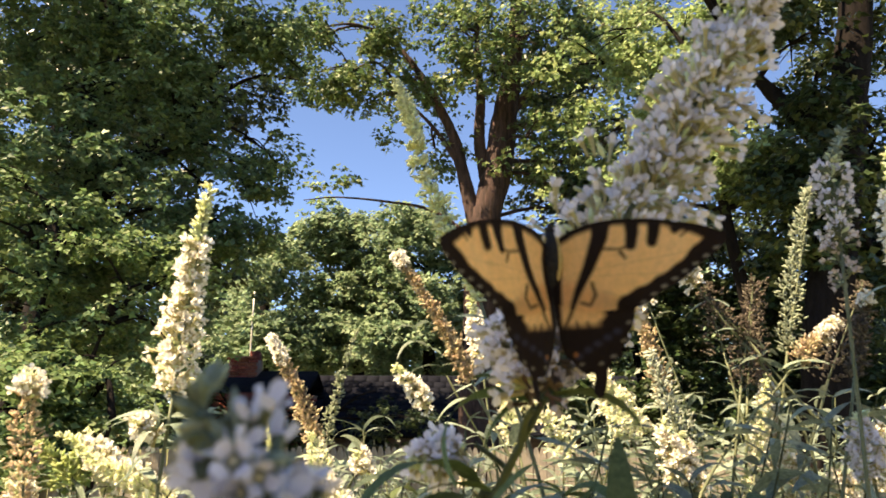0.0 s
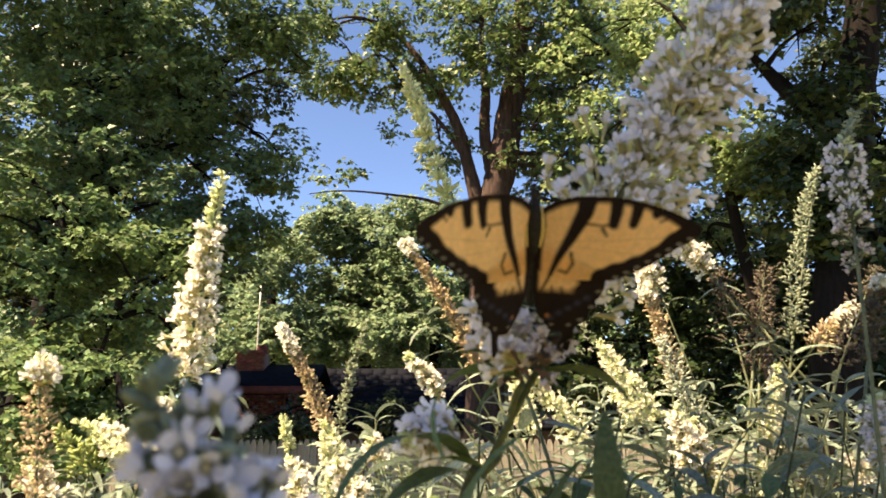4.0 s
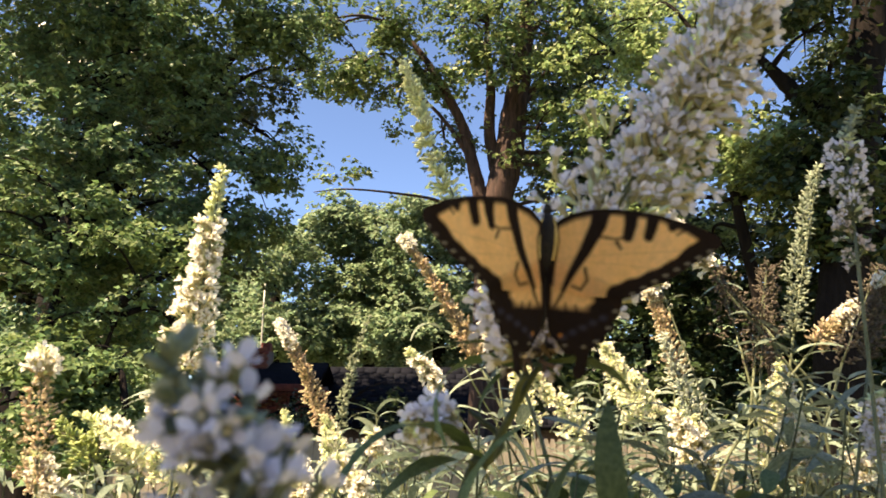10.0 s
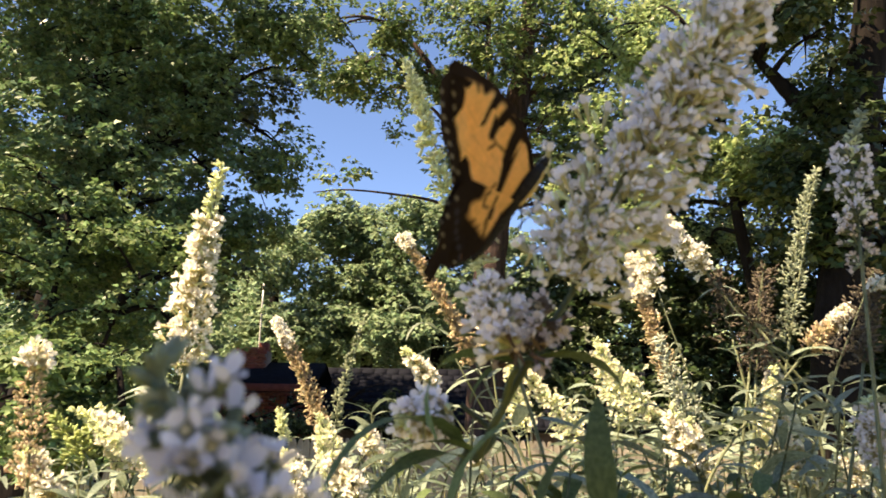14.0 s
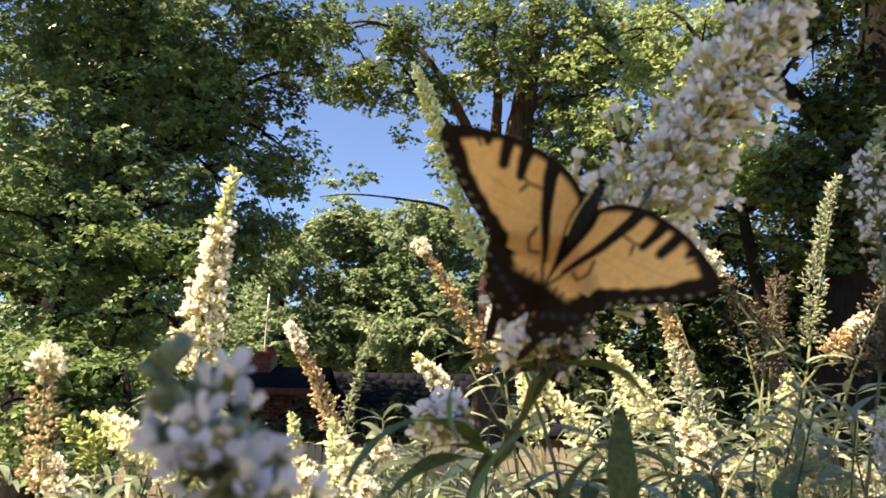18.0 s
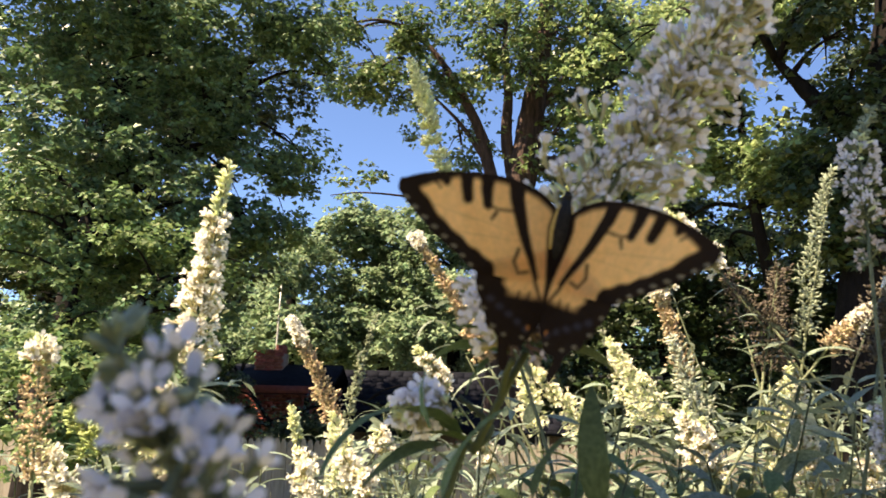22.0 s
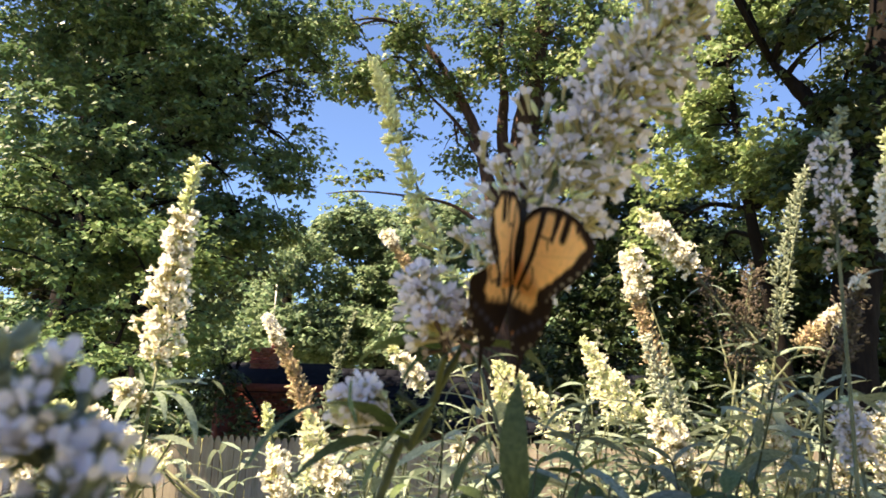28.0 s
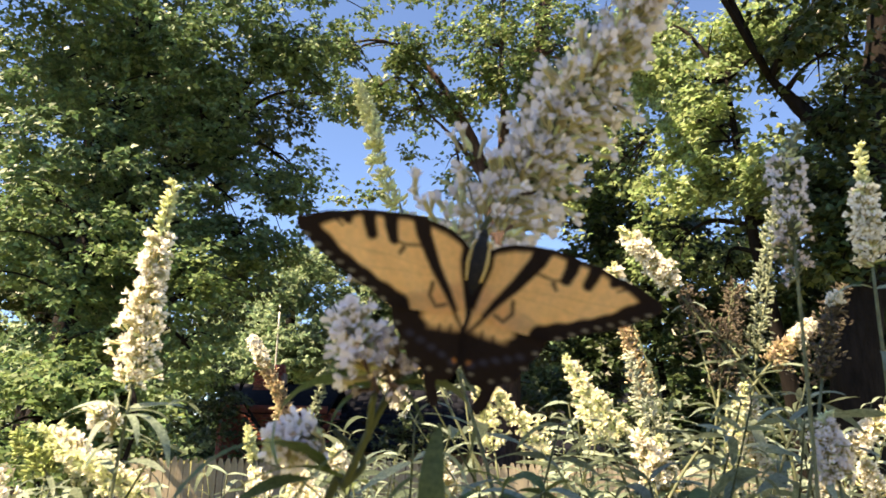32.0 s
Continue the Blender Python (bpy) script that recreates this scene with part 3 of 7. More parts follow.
tree("young_maple", "young maple, sunlight coloured into its yellow-green leaves", (4.3, 9.6, 0),
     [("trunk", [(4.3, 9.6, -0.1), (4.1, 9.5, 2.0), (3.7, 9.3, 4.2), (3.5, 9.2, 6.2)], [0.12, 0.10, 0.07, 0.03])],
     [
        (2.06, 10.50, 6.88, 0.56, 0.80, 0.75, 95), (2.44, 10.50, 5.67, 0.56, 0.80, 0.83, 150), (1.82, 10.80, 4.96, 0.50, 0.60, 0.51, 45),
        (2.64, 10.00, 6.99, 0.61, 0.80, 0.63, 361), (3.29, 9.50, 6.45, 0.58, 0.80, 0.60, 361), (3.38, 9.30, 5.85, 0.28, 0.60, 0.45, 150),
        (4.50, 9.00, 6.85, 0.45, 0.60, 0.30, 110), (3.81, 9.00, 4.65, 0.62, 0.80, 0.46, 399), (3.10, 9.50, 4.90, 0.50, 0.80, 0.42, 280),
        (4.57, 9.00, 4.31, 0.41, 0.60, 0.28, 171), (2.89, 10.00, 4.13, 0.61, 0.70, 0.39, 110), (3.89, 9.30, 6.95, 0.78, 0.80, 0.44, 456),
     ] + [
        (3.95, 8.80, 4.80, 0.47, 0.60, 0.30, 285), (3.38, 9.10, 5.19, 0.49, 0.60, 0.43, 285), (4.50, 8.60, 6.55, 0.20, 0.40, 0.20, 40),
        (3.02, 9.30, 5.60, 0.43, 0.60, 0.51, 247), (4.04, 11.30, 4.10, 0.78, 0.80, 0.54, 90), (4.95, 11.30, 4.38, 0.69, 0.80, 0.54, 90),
     ], M_LEAF_SUNLIT, M_BARK_SHADED, 0.095, 13, gaps=0.6)

# deep shade on trunk and leaves is put into their colour
tree("dark_tree", "aged tree with the shade of its crown coloured into bark and leaves", (4.05, 8.0, 0),
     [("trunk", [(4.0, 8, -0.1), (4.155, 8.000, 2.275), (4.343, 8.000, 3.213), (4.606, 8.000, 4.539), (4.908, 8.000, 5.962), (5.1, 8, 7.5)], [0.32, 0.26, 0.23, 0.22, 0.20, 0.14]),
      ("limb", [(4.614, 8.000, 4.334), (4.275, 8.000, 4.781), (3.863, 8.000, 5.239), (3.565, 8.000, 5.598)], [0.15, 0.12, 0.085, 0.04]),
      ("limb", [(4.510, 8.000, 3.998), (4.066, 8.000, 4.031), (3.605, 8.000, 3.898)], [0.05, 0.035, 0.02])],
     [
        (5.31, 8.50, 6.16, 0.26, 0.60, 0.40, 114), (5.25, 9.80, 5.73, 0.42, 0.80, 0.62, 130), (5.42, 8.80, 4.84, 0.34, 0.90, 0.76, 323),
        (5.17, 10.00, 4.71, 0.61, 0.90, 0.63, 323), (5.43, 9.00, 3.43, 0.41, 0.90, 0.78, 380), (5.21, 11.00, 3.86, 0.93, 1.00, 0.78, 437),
        # the three at y 6.3 hang out of view, added to shade the trunk
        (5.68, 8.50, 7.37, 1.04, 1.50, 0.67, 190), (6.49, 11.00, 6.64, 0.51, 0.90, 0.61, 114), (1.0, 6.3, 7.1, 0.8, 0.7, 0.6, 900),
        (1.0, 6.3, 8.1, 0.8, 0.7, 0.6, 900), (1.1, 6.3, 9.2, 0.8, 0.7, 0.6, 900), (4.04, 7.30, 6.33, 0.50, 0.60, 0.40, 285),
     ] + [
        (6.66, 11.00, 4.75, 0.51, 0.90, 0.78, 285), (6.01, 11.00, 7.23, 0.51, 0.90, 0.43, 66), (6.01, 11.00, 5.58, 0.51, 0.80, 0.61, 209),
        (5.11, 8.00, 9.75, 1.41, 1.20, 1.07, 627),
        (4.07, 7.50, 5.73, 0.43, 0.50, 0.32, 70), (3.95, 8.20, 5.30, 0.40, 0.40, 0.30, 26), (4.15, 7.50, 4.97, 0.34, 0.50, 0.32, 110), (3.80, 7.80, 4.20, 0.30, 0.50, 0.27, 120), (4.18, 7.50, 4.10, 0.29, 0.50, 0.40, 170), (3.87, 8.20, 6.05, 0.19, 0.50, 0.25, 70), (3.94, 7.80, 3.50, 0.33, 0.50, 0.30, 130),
     ], M_LEAF_SHADED, M_BARK_SHADED, 0.105, 14)

# added tree: dark leaves stand in for shaded foliage behind the fork
tree("shade_backing_tree", "added tree whose dark leaves stand in for shaded foliage", (2.8, 14.4, 0),
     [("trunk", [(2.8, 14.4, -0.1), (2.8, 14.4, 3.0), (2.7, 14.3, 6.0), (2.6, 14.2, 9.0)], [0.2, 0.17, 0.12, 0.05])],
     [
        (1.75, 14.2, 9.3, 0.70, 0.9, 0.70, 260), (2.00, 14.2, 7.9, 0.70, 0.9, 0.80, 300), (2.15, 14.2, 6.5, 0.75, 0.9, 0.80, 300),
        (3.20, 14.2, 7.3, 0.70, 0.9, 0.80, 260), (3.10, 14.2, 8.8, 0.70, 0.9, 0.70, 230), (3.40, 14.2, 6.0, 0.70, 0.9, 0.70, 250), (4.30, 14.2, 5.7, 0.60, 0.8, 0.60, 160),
     ], M_LEAF_SHADED, M_BARK_SHADED, 0.12, 19, gaps=0.35)

# shade under the trees is put into the leaf colour
tree("thicket", "leafy thicket behind the fence, its shade coloured into the leaves", (3.2, 12.2, 0),
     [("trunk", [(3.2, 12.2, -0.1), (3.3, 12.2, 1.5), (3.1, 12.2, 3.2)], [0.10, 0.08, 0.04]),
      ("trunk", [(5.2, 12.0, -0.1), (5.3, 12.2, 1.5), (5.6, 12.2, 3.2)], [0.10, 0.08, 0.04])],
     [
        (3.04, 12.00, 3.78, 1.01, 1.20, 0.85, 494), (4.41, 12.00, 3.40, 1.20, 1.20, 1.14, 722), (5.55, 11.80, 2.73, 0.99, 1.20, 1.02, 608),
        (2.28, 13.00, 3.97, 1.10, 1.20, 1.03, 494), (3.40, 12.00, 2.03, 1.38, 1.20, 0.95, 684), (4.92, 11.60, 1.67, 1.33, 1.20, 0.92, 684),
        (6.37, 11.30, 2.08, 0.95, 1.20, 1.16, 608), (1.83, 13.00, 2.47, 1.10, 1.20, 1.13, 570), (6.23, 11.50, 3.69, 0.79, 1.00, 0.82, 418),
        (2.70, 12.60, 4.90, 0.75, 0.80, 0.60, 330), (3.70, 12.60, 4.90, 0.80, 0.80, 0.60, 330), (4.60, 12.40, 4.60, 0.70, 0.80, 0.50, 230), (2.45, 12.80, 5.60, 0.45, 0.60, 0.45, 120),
     ], M_LEAF_SHADED, M_BARK_SHADED, 0.13, 15, category="shrub")

tree("lawn_shrub", "leafy sunlit shrub on the lawn", (-3.3, 6.2, 0),
     [("stem", [(-3.3, 6.2, -0.05), (-3.4, 6.2, 0.7), (-3.5, 6.2, 1.5)], [0.04, 0.03, 0.015]),
      ("stem", [(-3.2, 6.2, -0.05), (-2.9, 6.2, 0.7), (-2.7, 6.2, 1.5)], [0.04, 0.03, 0.015])],
     [
        (-3.60, 6.20, 1.87, 0.38, 0.50, 0.34, 285), (-3.23, 6.30, 1.92, 0.39, 0.50, 0.25, 228), (-3.36, 6.20, 1.46, 0.52, 0.50, 0.29, 323),
        (-3.01, 6.50, 1.69, 0.30, 0.40, 0.21, 152), (-3.01, 6.20, 1.23, 0.33, 0.40, 0.20, 171),
     ], M_LEAF_SHRUB, M_BARK_SHADED, 0.075, 16, category="shrub")

# added: lighter leaves stand in for sunlit clumps of the maple
tree("sunlit_clump_tree", "added slender tree with lighter leaves, standing in for sunlit maple clumps", (-4.3, 7.9, 0),
     [("trunk", [(-4.3, 7.9, -0.1), (-4.2, 7.9, 1.2), (-4.35, 7.9, 2.4), (-4.2, 7.9, 3.4)], [0.07, 0.06, 0.04, 0.015]),
      ("stem", [(-4.25, 7.9, 1.0), (-3.8, 7.9, 1.9), (-3.6, 7.9, 2.6)], [0.04, 0.03, 0.012])],
     [
        (-4.18, 7.90, 3.71, 0.42, 0.50, 0.28, 114), (-4.60, 7.80, 3.49, 0.36, 0.50, 0.37, 133), (-3.64, 7.90, 3.39, 0.48, 0.50, 0.31, 152),
        (-4.34, 7.80, 2.92, 0.48, 0.50, 0.31, 95), (-3.40, 7.90, 2.82, 0.36, 0.50, 0.25, 68), (-2.95, 8.30, 3.15, 0.32, 0.40, 0.33, 85),
        (-3.81, 7.80, 2.44, 0.48, 0.50, 0.25, 68), (-4.92, 8.00, 4.20, 0.31, 0.40, 0.25, 76), (-2.98, 8.20, 2.30, 0.31, 0.40, 0.26, 76),
        (-2.51, 9.60, 4.10, 0.22, 0.30, 0.23, 41), (-2.41, 9.80, 4.89, 0.19, 0.30, 0.19, 30),
     ], M_LEAF_SHRUB, M_BARK_SHADED, 0.08, 18, gaps=0.3)

# dark boughs also stand in for the shade on the brick wall
tree("dark_shrub", "dark-leaved shrub, partly standing in for shade on the brick wall", (-3.9, 15.4, 0),
     [("stem", [(-3.9, 15.4, -0.05), (-3.9, 15.4, 0.6), (-4.0, 15.4, 1.3)], [0.05, 0.04, 0.02])],
     [
        (-4.14, 15.20, 1.26, 0.52, 0.40, 0.48, 209), (-3.46, 15.20, 1.30, 0.58, 0.40, 0.48, 228), (-2.87, 15.40, 1.22, 0.41, 0.40, 0.55, 171),
        (-1.52, 15.60, 1.67, 0.60, 0.40, 0.43, 114), (-0.76, 15.60, 1.39, 0.72, 0.40, 0.49, 152),
        (-5.04, 15.20, 1.88, 0.52, 0.30, 0.70, 230), (-4.85, 15.30, 2.46, 0.33, 0.30, 0.41, 110), (-4.00, 15.20, 1.23, 0.47, 0.30, 0.37, 150),
     ], M_LEAF_SHADED, M_BARK_SHADED, 0.09, 17, category="shrub")

tree("background_tree", "leafy green tree behind the house, partly sunlit", (-5.4, 22.0, 0),
     [("trunk", [(-5.4, 22.0, -0.1), (-5.3, 22.0, 3), (-5.4, 22.0, 6)], [0.25, 0.2, 0.1])],
     [
        (-5.07, 22.00, 5.86, 1.18, 1.80, 1.39, 355), (-6.17, 22.00, 4.14, 1.01, 1.60, 1.22, 323), (-4.69, 21.50, 3.75, 1.32, 1.50, 1.02, 419),
     ], M_LEAF_FAR_HAZE, M_BARK_SHADED, 0.165, 20, gaps=0.1, per=12)

tree("background_tree", "leafy green tree behind the house, partly sunlit", (-2.8, 24.0, 0),
     [("trunk", [(-2.8, 24.0, -0.1), (-2.7, 24.0, 3), (-2.8, 24.0, 6)], [0.25, 0.2, 0.1])],
     [
        (-3.49, 24.00, 7.03, 1.38, 1.80, 1.23, 484), (-2.59, 23.00, 5.33, 1.76, 1.80, 1.72, 839), (-3.63, 22.00, 3.97, 1.35, 1.60, 1.04, 484),
     ], M_LEAF_FAR_HAZE, M_BARK_SHADED, 0.165, 21, gaps=0.1, per=12)

tree("background_tree", "leafy green tree behind the house, partly sunlit", (-0.5, 22.5, 0),
     [("trunk", [(-0.5, 22.5, -0.1), (-0.4, 22.5, 3), (-0.5, 22.5, 6)], [0.25, 0.2, 0.1])],
     [
        (-3.23, 23.00, 7.67, 1.76, 1.20, 0.74, 357), (-4.84, 23.00, 6.89, 1.06, 1.20, 0.88, 255),
        (-0.61, 22.00, 7.10, 1.43, 1.80, 1.39, 710), (-0.43, 22.00, 4.82, 1.85, 1.80, 1.74, 904), (-1.57, 21.50, 3.75, 1.48, 1.50, 0.85, 452),
     ], M_LEAF_FAR_HAZE, M_BARK_SHADED, 0.165, 22, gaps=0.1, per=12)

tree("background_tree", "leafy green tree behind the house, partly sunlit", (1.6, 23.0, 0),
     [("trunk", [(1.6, 23.0, -0.1), (1.7, 23.0, 3), (1.6, 23.0, 6)], [0.25, 0.2, 0.1])],
     [
        (1.53, 23.00, 6.06, 1.59, 1.80, 2.00, 839), (1.85, 23.00, 3.91, 1.94, 1.80, 1.27, 646),
     ], M_LEAF_FAR_HAZE, M_BARK_SHADED, 0.165, 23, gaps=0.1, per=12)

# added to shade the house and back the first maple with dark leaves
tree("maple_tree", "second broad maple, added to shade the house, shade coloured into its leaves", (-8.2, 14.0, 0),
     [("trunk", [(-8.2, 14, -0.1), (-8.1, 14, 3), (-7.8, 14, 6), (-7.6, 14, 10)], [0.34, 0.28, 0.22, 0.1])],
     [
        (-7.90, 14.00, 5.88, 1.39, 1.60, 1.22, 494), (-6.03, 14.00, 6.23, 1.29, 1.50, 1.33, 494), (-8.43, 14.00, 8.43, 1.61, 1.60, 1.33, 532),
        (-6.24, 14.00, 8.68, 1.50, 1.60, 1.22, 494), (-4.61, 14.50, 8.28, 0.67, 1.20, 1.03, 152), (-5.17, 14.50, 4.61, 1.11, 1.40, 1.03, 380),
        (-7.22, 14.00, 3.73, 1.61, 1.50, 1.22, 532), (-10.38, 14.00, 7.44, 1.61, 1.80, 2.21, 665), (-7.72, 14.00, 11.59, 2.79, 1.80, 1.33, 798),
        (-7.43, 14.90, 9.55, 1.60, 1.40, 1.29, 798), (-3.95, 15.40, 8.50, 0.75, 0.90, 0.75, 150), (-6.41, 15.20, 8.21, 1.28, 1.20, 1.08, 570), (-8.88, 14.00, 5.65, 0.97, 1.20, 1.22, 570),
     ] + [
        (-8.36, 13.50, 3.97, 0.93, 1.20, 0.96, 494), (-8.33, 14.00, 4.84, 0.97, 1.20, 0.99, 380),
     ], M_LEAF_SHADED, M_BARK_SHADED, 0.14, 31)

# unseen tree, added only so its boughs shade the nearest flowers
tree("shade_caster_tree", "unseen tree added so its leafy bough shades the flowers", (-4.2, -2.6, 0),
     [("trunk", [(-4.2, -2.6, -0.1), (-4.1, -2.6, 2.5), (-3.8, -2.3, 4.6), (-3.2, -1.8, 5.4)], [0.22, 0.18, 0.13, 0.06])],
     [(-2.29, -1.11, 5.35, 0.31, 0.28, 0.28, 640), (-2.14, -0.86, 5.37, 0.17, 0.15, 0.15, 520), (-3.9, -2.2, 5.6, 0.7, 0.7, 0.6, 300), (-4.6, -3.0, 5.2, 0.8, 0.8, 0.7, 300)], M_LEAF_MAPLE, M_BARK_SHADED, 0.075, 41, 0.0, spray=0.45)


def far_woods():
    rng = np.random.default_rng(77)
    rows = []
    for k in range(64):
        x = -46 + k * 1.45 + rng.uniform(-0.5, 0.5)
        top = 8.5 + 2.0 * math.sin(k * 0.9) + rng.uniform(-1, 1)
        if -12 < x < 2:
            top = min(top, 9.5)
        for z in np.arange(1.0, top, 2.2):
            rows.append((x, 44 + rng.uniform(-3, 3), z, 1.9, 1.6, 1.6, 110))
    V, F = leaf_cloud(rows, 0.5, rng, 6, 0.0)
    tagged(new("far_woods", flat("far_woods", V, F, M_LEAF_FAR_HAZE)), "far belt of leafy green woodland behind the house", "woodland", kind="stuff")


far_woods()


# ---------- butterfly bush ----------
def floret_mesh():
    """One open floret along +y: a slim tube and four flared lobes. Unit length."""
    V, F, I = [], [], []
    for y, r in ((0, 0.05), (0.35, 0.075), (0.74, 0.12)):
        for k in range(4):
            a = k * math.pi / 2 + math.pi / 4
            V.append((r * math.cos(a), y, r * math.sin(a)))
    for j in range(2):
        for k in range(4):
            F.append((j * 4 + k, j * 4 + (k + 1) % 4, j * 4 + 4 + (k + 1) % 4, j * 4 + 4 + k))
            I.append(0)
    for k in range(4):
        a = k * math.pi / 2 + math.pi / 2
        c, s = math.cos(a), math.sin(a)
        n = len(V)
        flare = 0.06 * (k % 2)
        # rounded lobe, cupped: rows of reach, half width, height and lift of its edges
        for r, w, y, lift in ((0.10, 0.085, 0.71, 0.0), (0.17, 0.125, 0.84 - flare, 0.04), (0.225, 0.105, 0.93 - flare, 0.03), (0.27, 0.045, 1.0 - flare * 2, 0.0)):
            V += [(r * c - w * s, y + lift, r * s + w * c), (r * c, y, r * s), (r * c + w * s, y + lift, r * s - w * c)]
        for j in range(3):
            for q in (0, 1):
                F.append((n + 3 * j + q, n + 3 * j + q + 1, n + 3 * j + q + 4, n + 3 * j + q + 3))
                I.append(1)
    n = len(V)
    V += [(0.06, 0.75, 0.06), (-0.06, 0.75, 0.06), (-0.06, 0.75, -0.06), (0.06, 0.75, -0.06)]
    F.append((n, n + 1, n + 2, n + 3))
    I.append(2)
    return np.array(V, float), np.array(F), np.array(I)


def bud_mesh(fat=0.13, torn=0.0):
    """A closed bud, or a shrivelled floret with a torn mouth, along +y."""
    V, F = [], []
    for y, r in ((0, 0.05), (0.35, fat), (0.7, fat * 0.8), (0.95, 0.02 + torn)):
        for k in range(4):
            a = k * math.pi / 2 + y
            V.append((r * math.cos(a), y + torn * 0.8 * (k % 2), r * math.sin(a)))
    for j in range(3):
        for k in range(4):
            F.append((j * 4 + k, j * 4 + (k + 1) % 4, j * 4 + 4 + (k + 1) % 4, j * 4 + 4 + k))
    return np.array(V, float), np.array(F), np.zeros(len(F), int)


def bush_leaf(droop, width, name, mat=None):
    """A long pointed leaf along +y, folded along its midrib and arching over. Unit length."""
    V, F = [], []
    n = 9
    for i in range(n):
        s = i / (n - 1)
        w = width * (math.sin(math.pi * s ** 0.75) ** 0.8 if 0 < s < 1 else 0.0) + 0.006
        a = droop * s
        y = s if droop == 0 else math.sin(a) / droop
        z = 0 if droop == 0 else -(1 - math.cos(a)) / droop
        rip = 0.012 * math.sin(9 * s)
        V += [(-w, y, z + 0.28 * w + rip), (0, y, z), (w, y, z + 0.28 * w - rip)]
    for i in range(n - 1):
        F += [(3 * i, 3 * i + 1, 3 * i + 4, 3 * i + 3), (3 * i + 1, 3 * i + 2, 3 * i + 5, 3 * i + 4)]
    return flat(name, np.array(V), F, mat or M_BUSH_LEAF, smooth=True)


FLORET, BUD, HUSK = floret_mesh(), bud_mesh(0.17), bud_mesh(0.24, 0.14)
LEAVES = [bush_leaf(d, w, "leaf") for d, w in ((0.5, 0.045), (1.2, 0.045), (1.9, 0.038), (0.9, 0.06), (2.5, 0.032))]

# the same leaf shapes in the shade-darkened colour
SHADED_LEAVES = [bush_leaf(d, w, "leaf", M_BUSH_LEAF_SHADED) for d, w in ((0.5, 0.045), (1.2, 0.045), (1.9, 0.038), (0.9, 0.06), (2.5, 0.032))]

# style: florets (shape, materials), whorls per metre, florets per whorl, floret length, outline power, openness
STYLES = {
    "white": (FLORET, (M_TUBE, M_PETAL, M_DRIED), 700, 8, 0.0112, 0.6),
    "loose": (FLORET, (M_STEM, M_PETAL_SHADED, M_TUBE), 420, 7, 0.0128, 0.9),
    "open": (FLORET, (M_STEM, M_PETAL_SHADED, M_DRIED), 260, 7, 0.0115, 0.5),
    "faded": (FLORET, (M_STEM, M_PETAL_FADED, M_DRIED), 260, 7, 0.0105, 0.45),
    "whorl": (FLORET, (M_DRIED_DARK, M_PETAL_FADED, M_DRIED), 260, 7, 0.0095, 0.3),
    "lit": (FLORET, (M_TUBE, M_PETAL_CREAM, M_DRIED), 400, 8, 0.0125, 0.92),
    "cream": (FLORET, (M_BUD, M_PETAL_YELLOW, M_PETAL_YELLOW), 430, 8, 0.0092, 0.6),
    "brown": (HUSK, (M_DRIED,), 1300, 8, 0.0046, 0.5),
    "darkbrown": (HUSK, (M_DRIED_DULL,), 900, 7, 0.0050, 0.4),
    "bud": (BUD, (M_BUD,), 800, 9, 0.0080, 0.4),
    "sage": (BUD, (M_BUD_SAGE,), 520, 8, 0.0060, 0.35),
    "lime": (BUD, (M_BUD_LIME,), 620, 8, 0.0080, 0.6),
    "silver": (BUD, (M_BUD_SILVER,), 480, 8, 0.0070, 0.45),
    "goldwisp": (HUSK, (M_DRIED,), 640, 8, 0.0038, 0.3),
    "wisp": (HUSK, (M_DRIED_DULL,), 420, 7, 0.0046, 0.25),
    "greybud": (BUD, (M_BUD_DARK,), 620, 8, 0.0068, 0.5),
}


DRY = ("brown", "darkbrown", "wisp", "goldwisp")  # spent heads


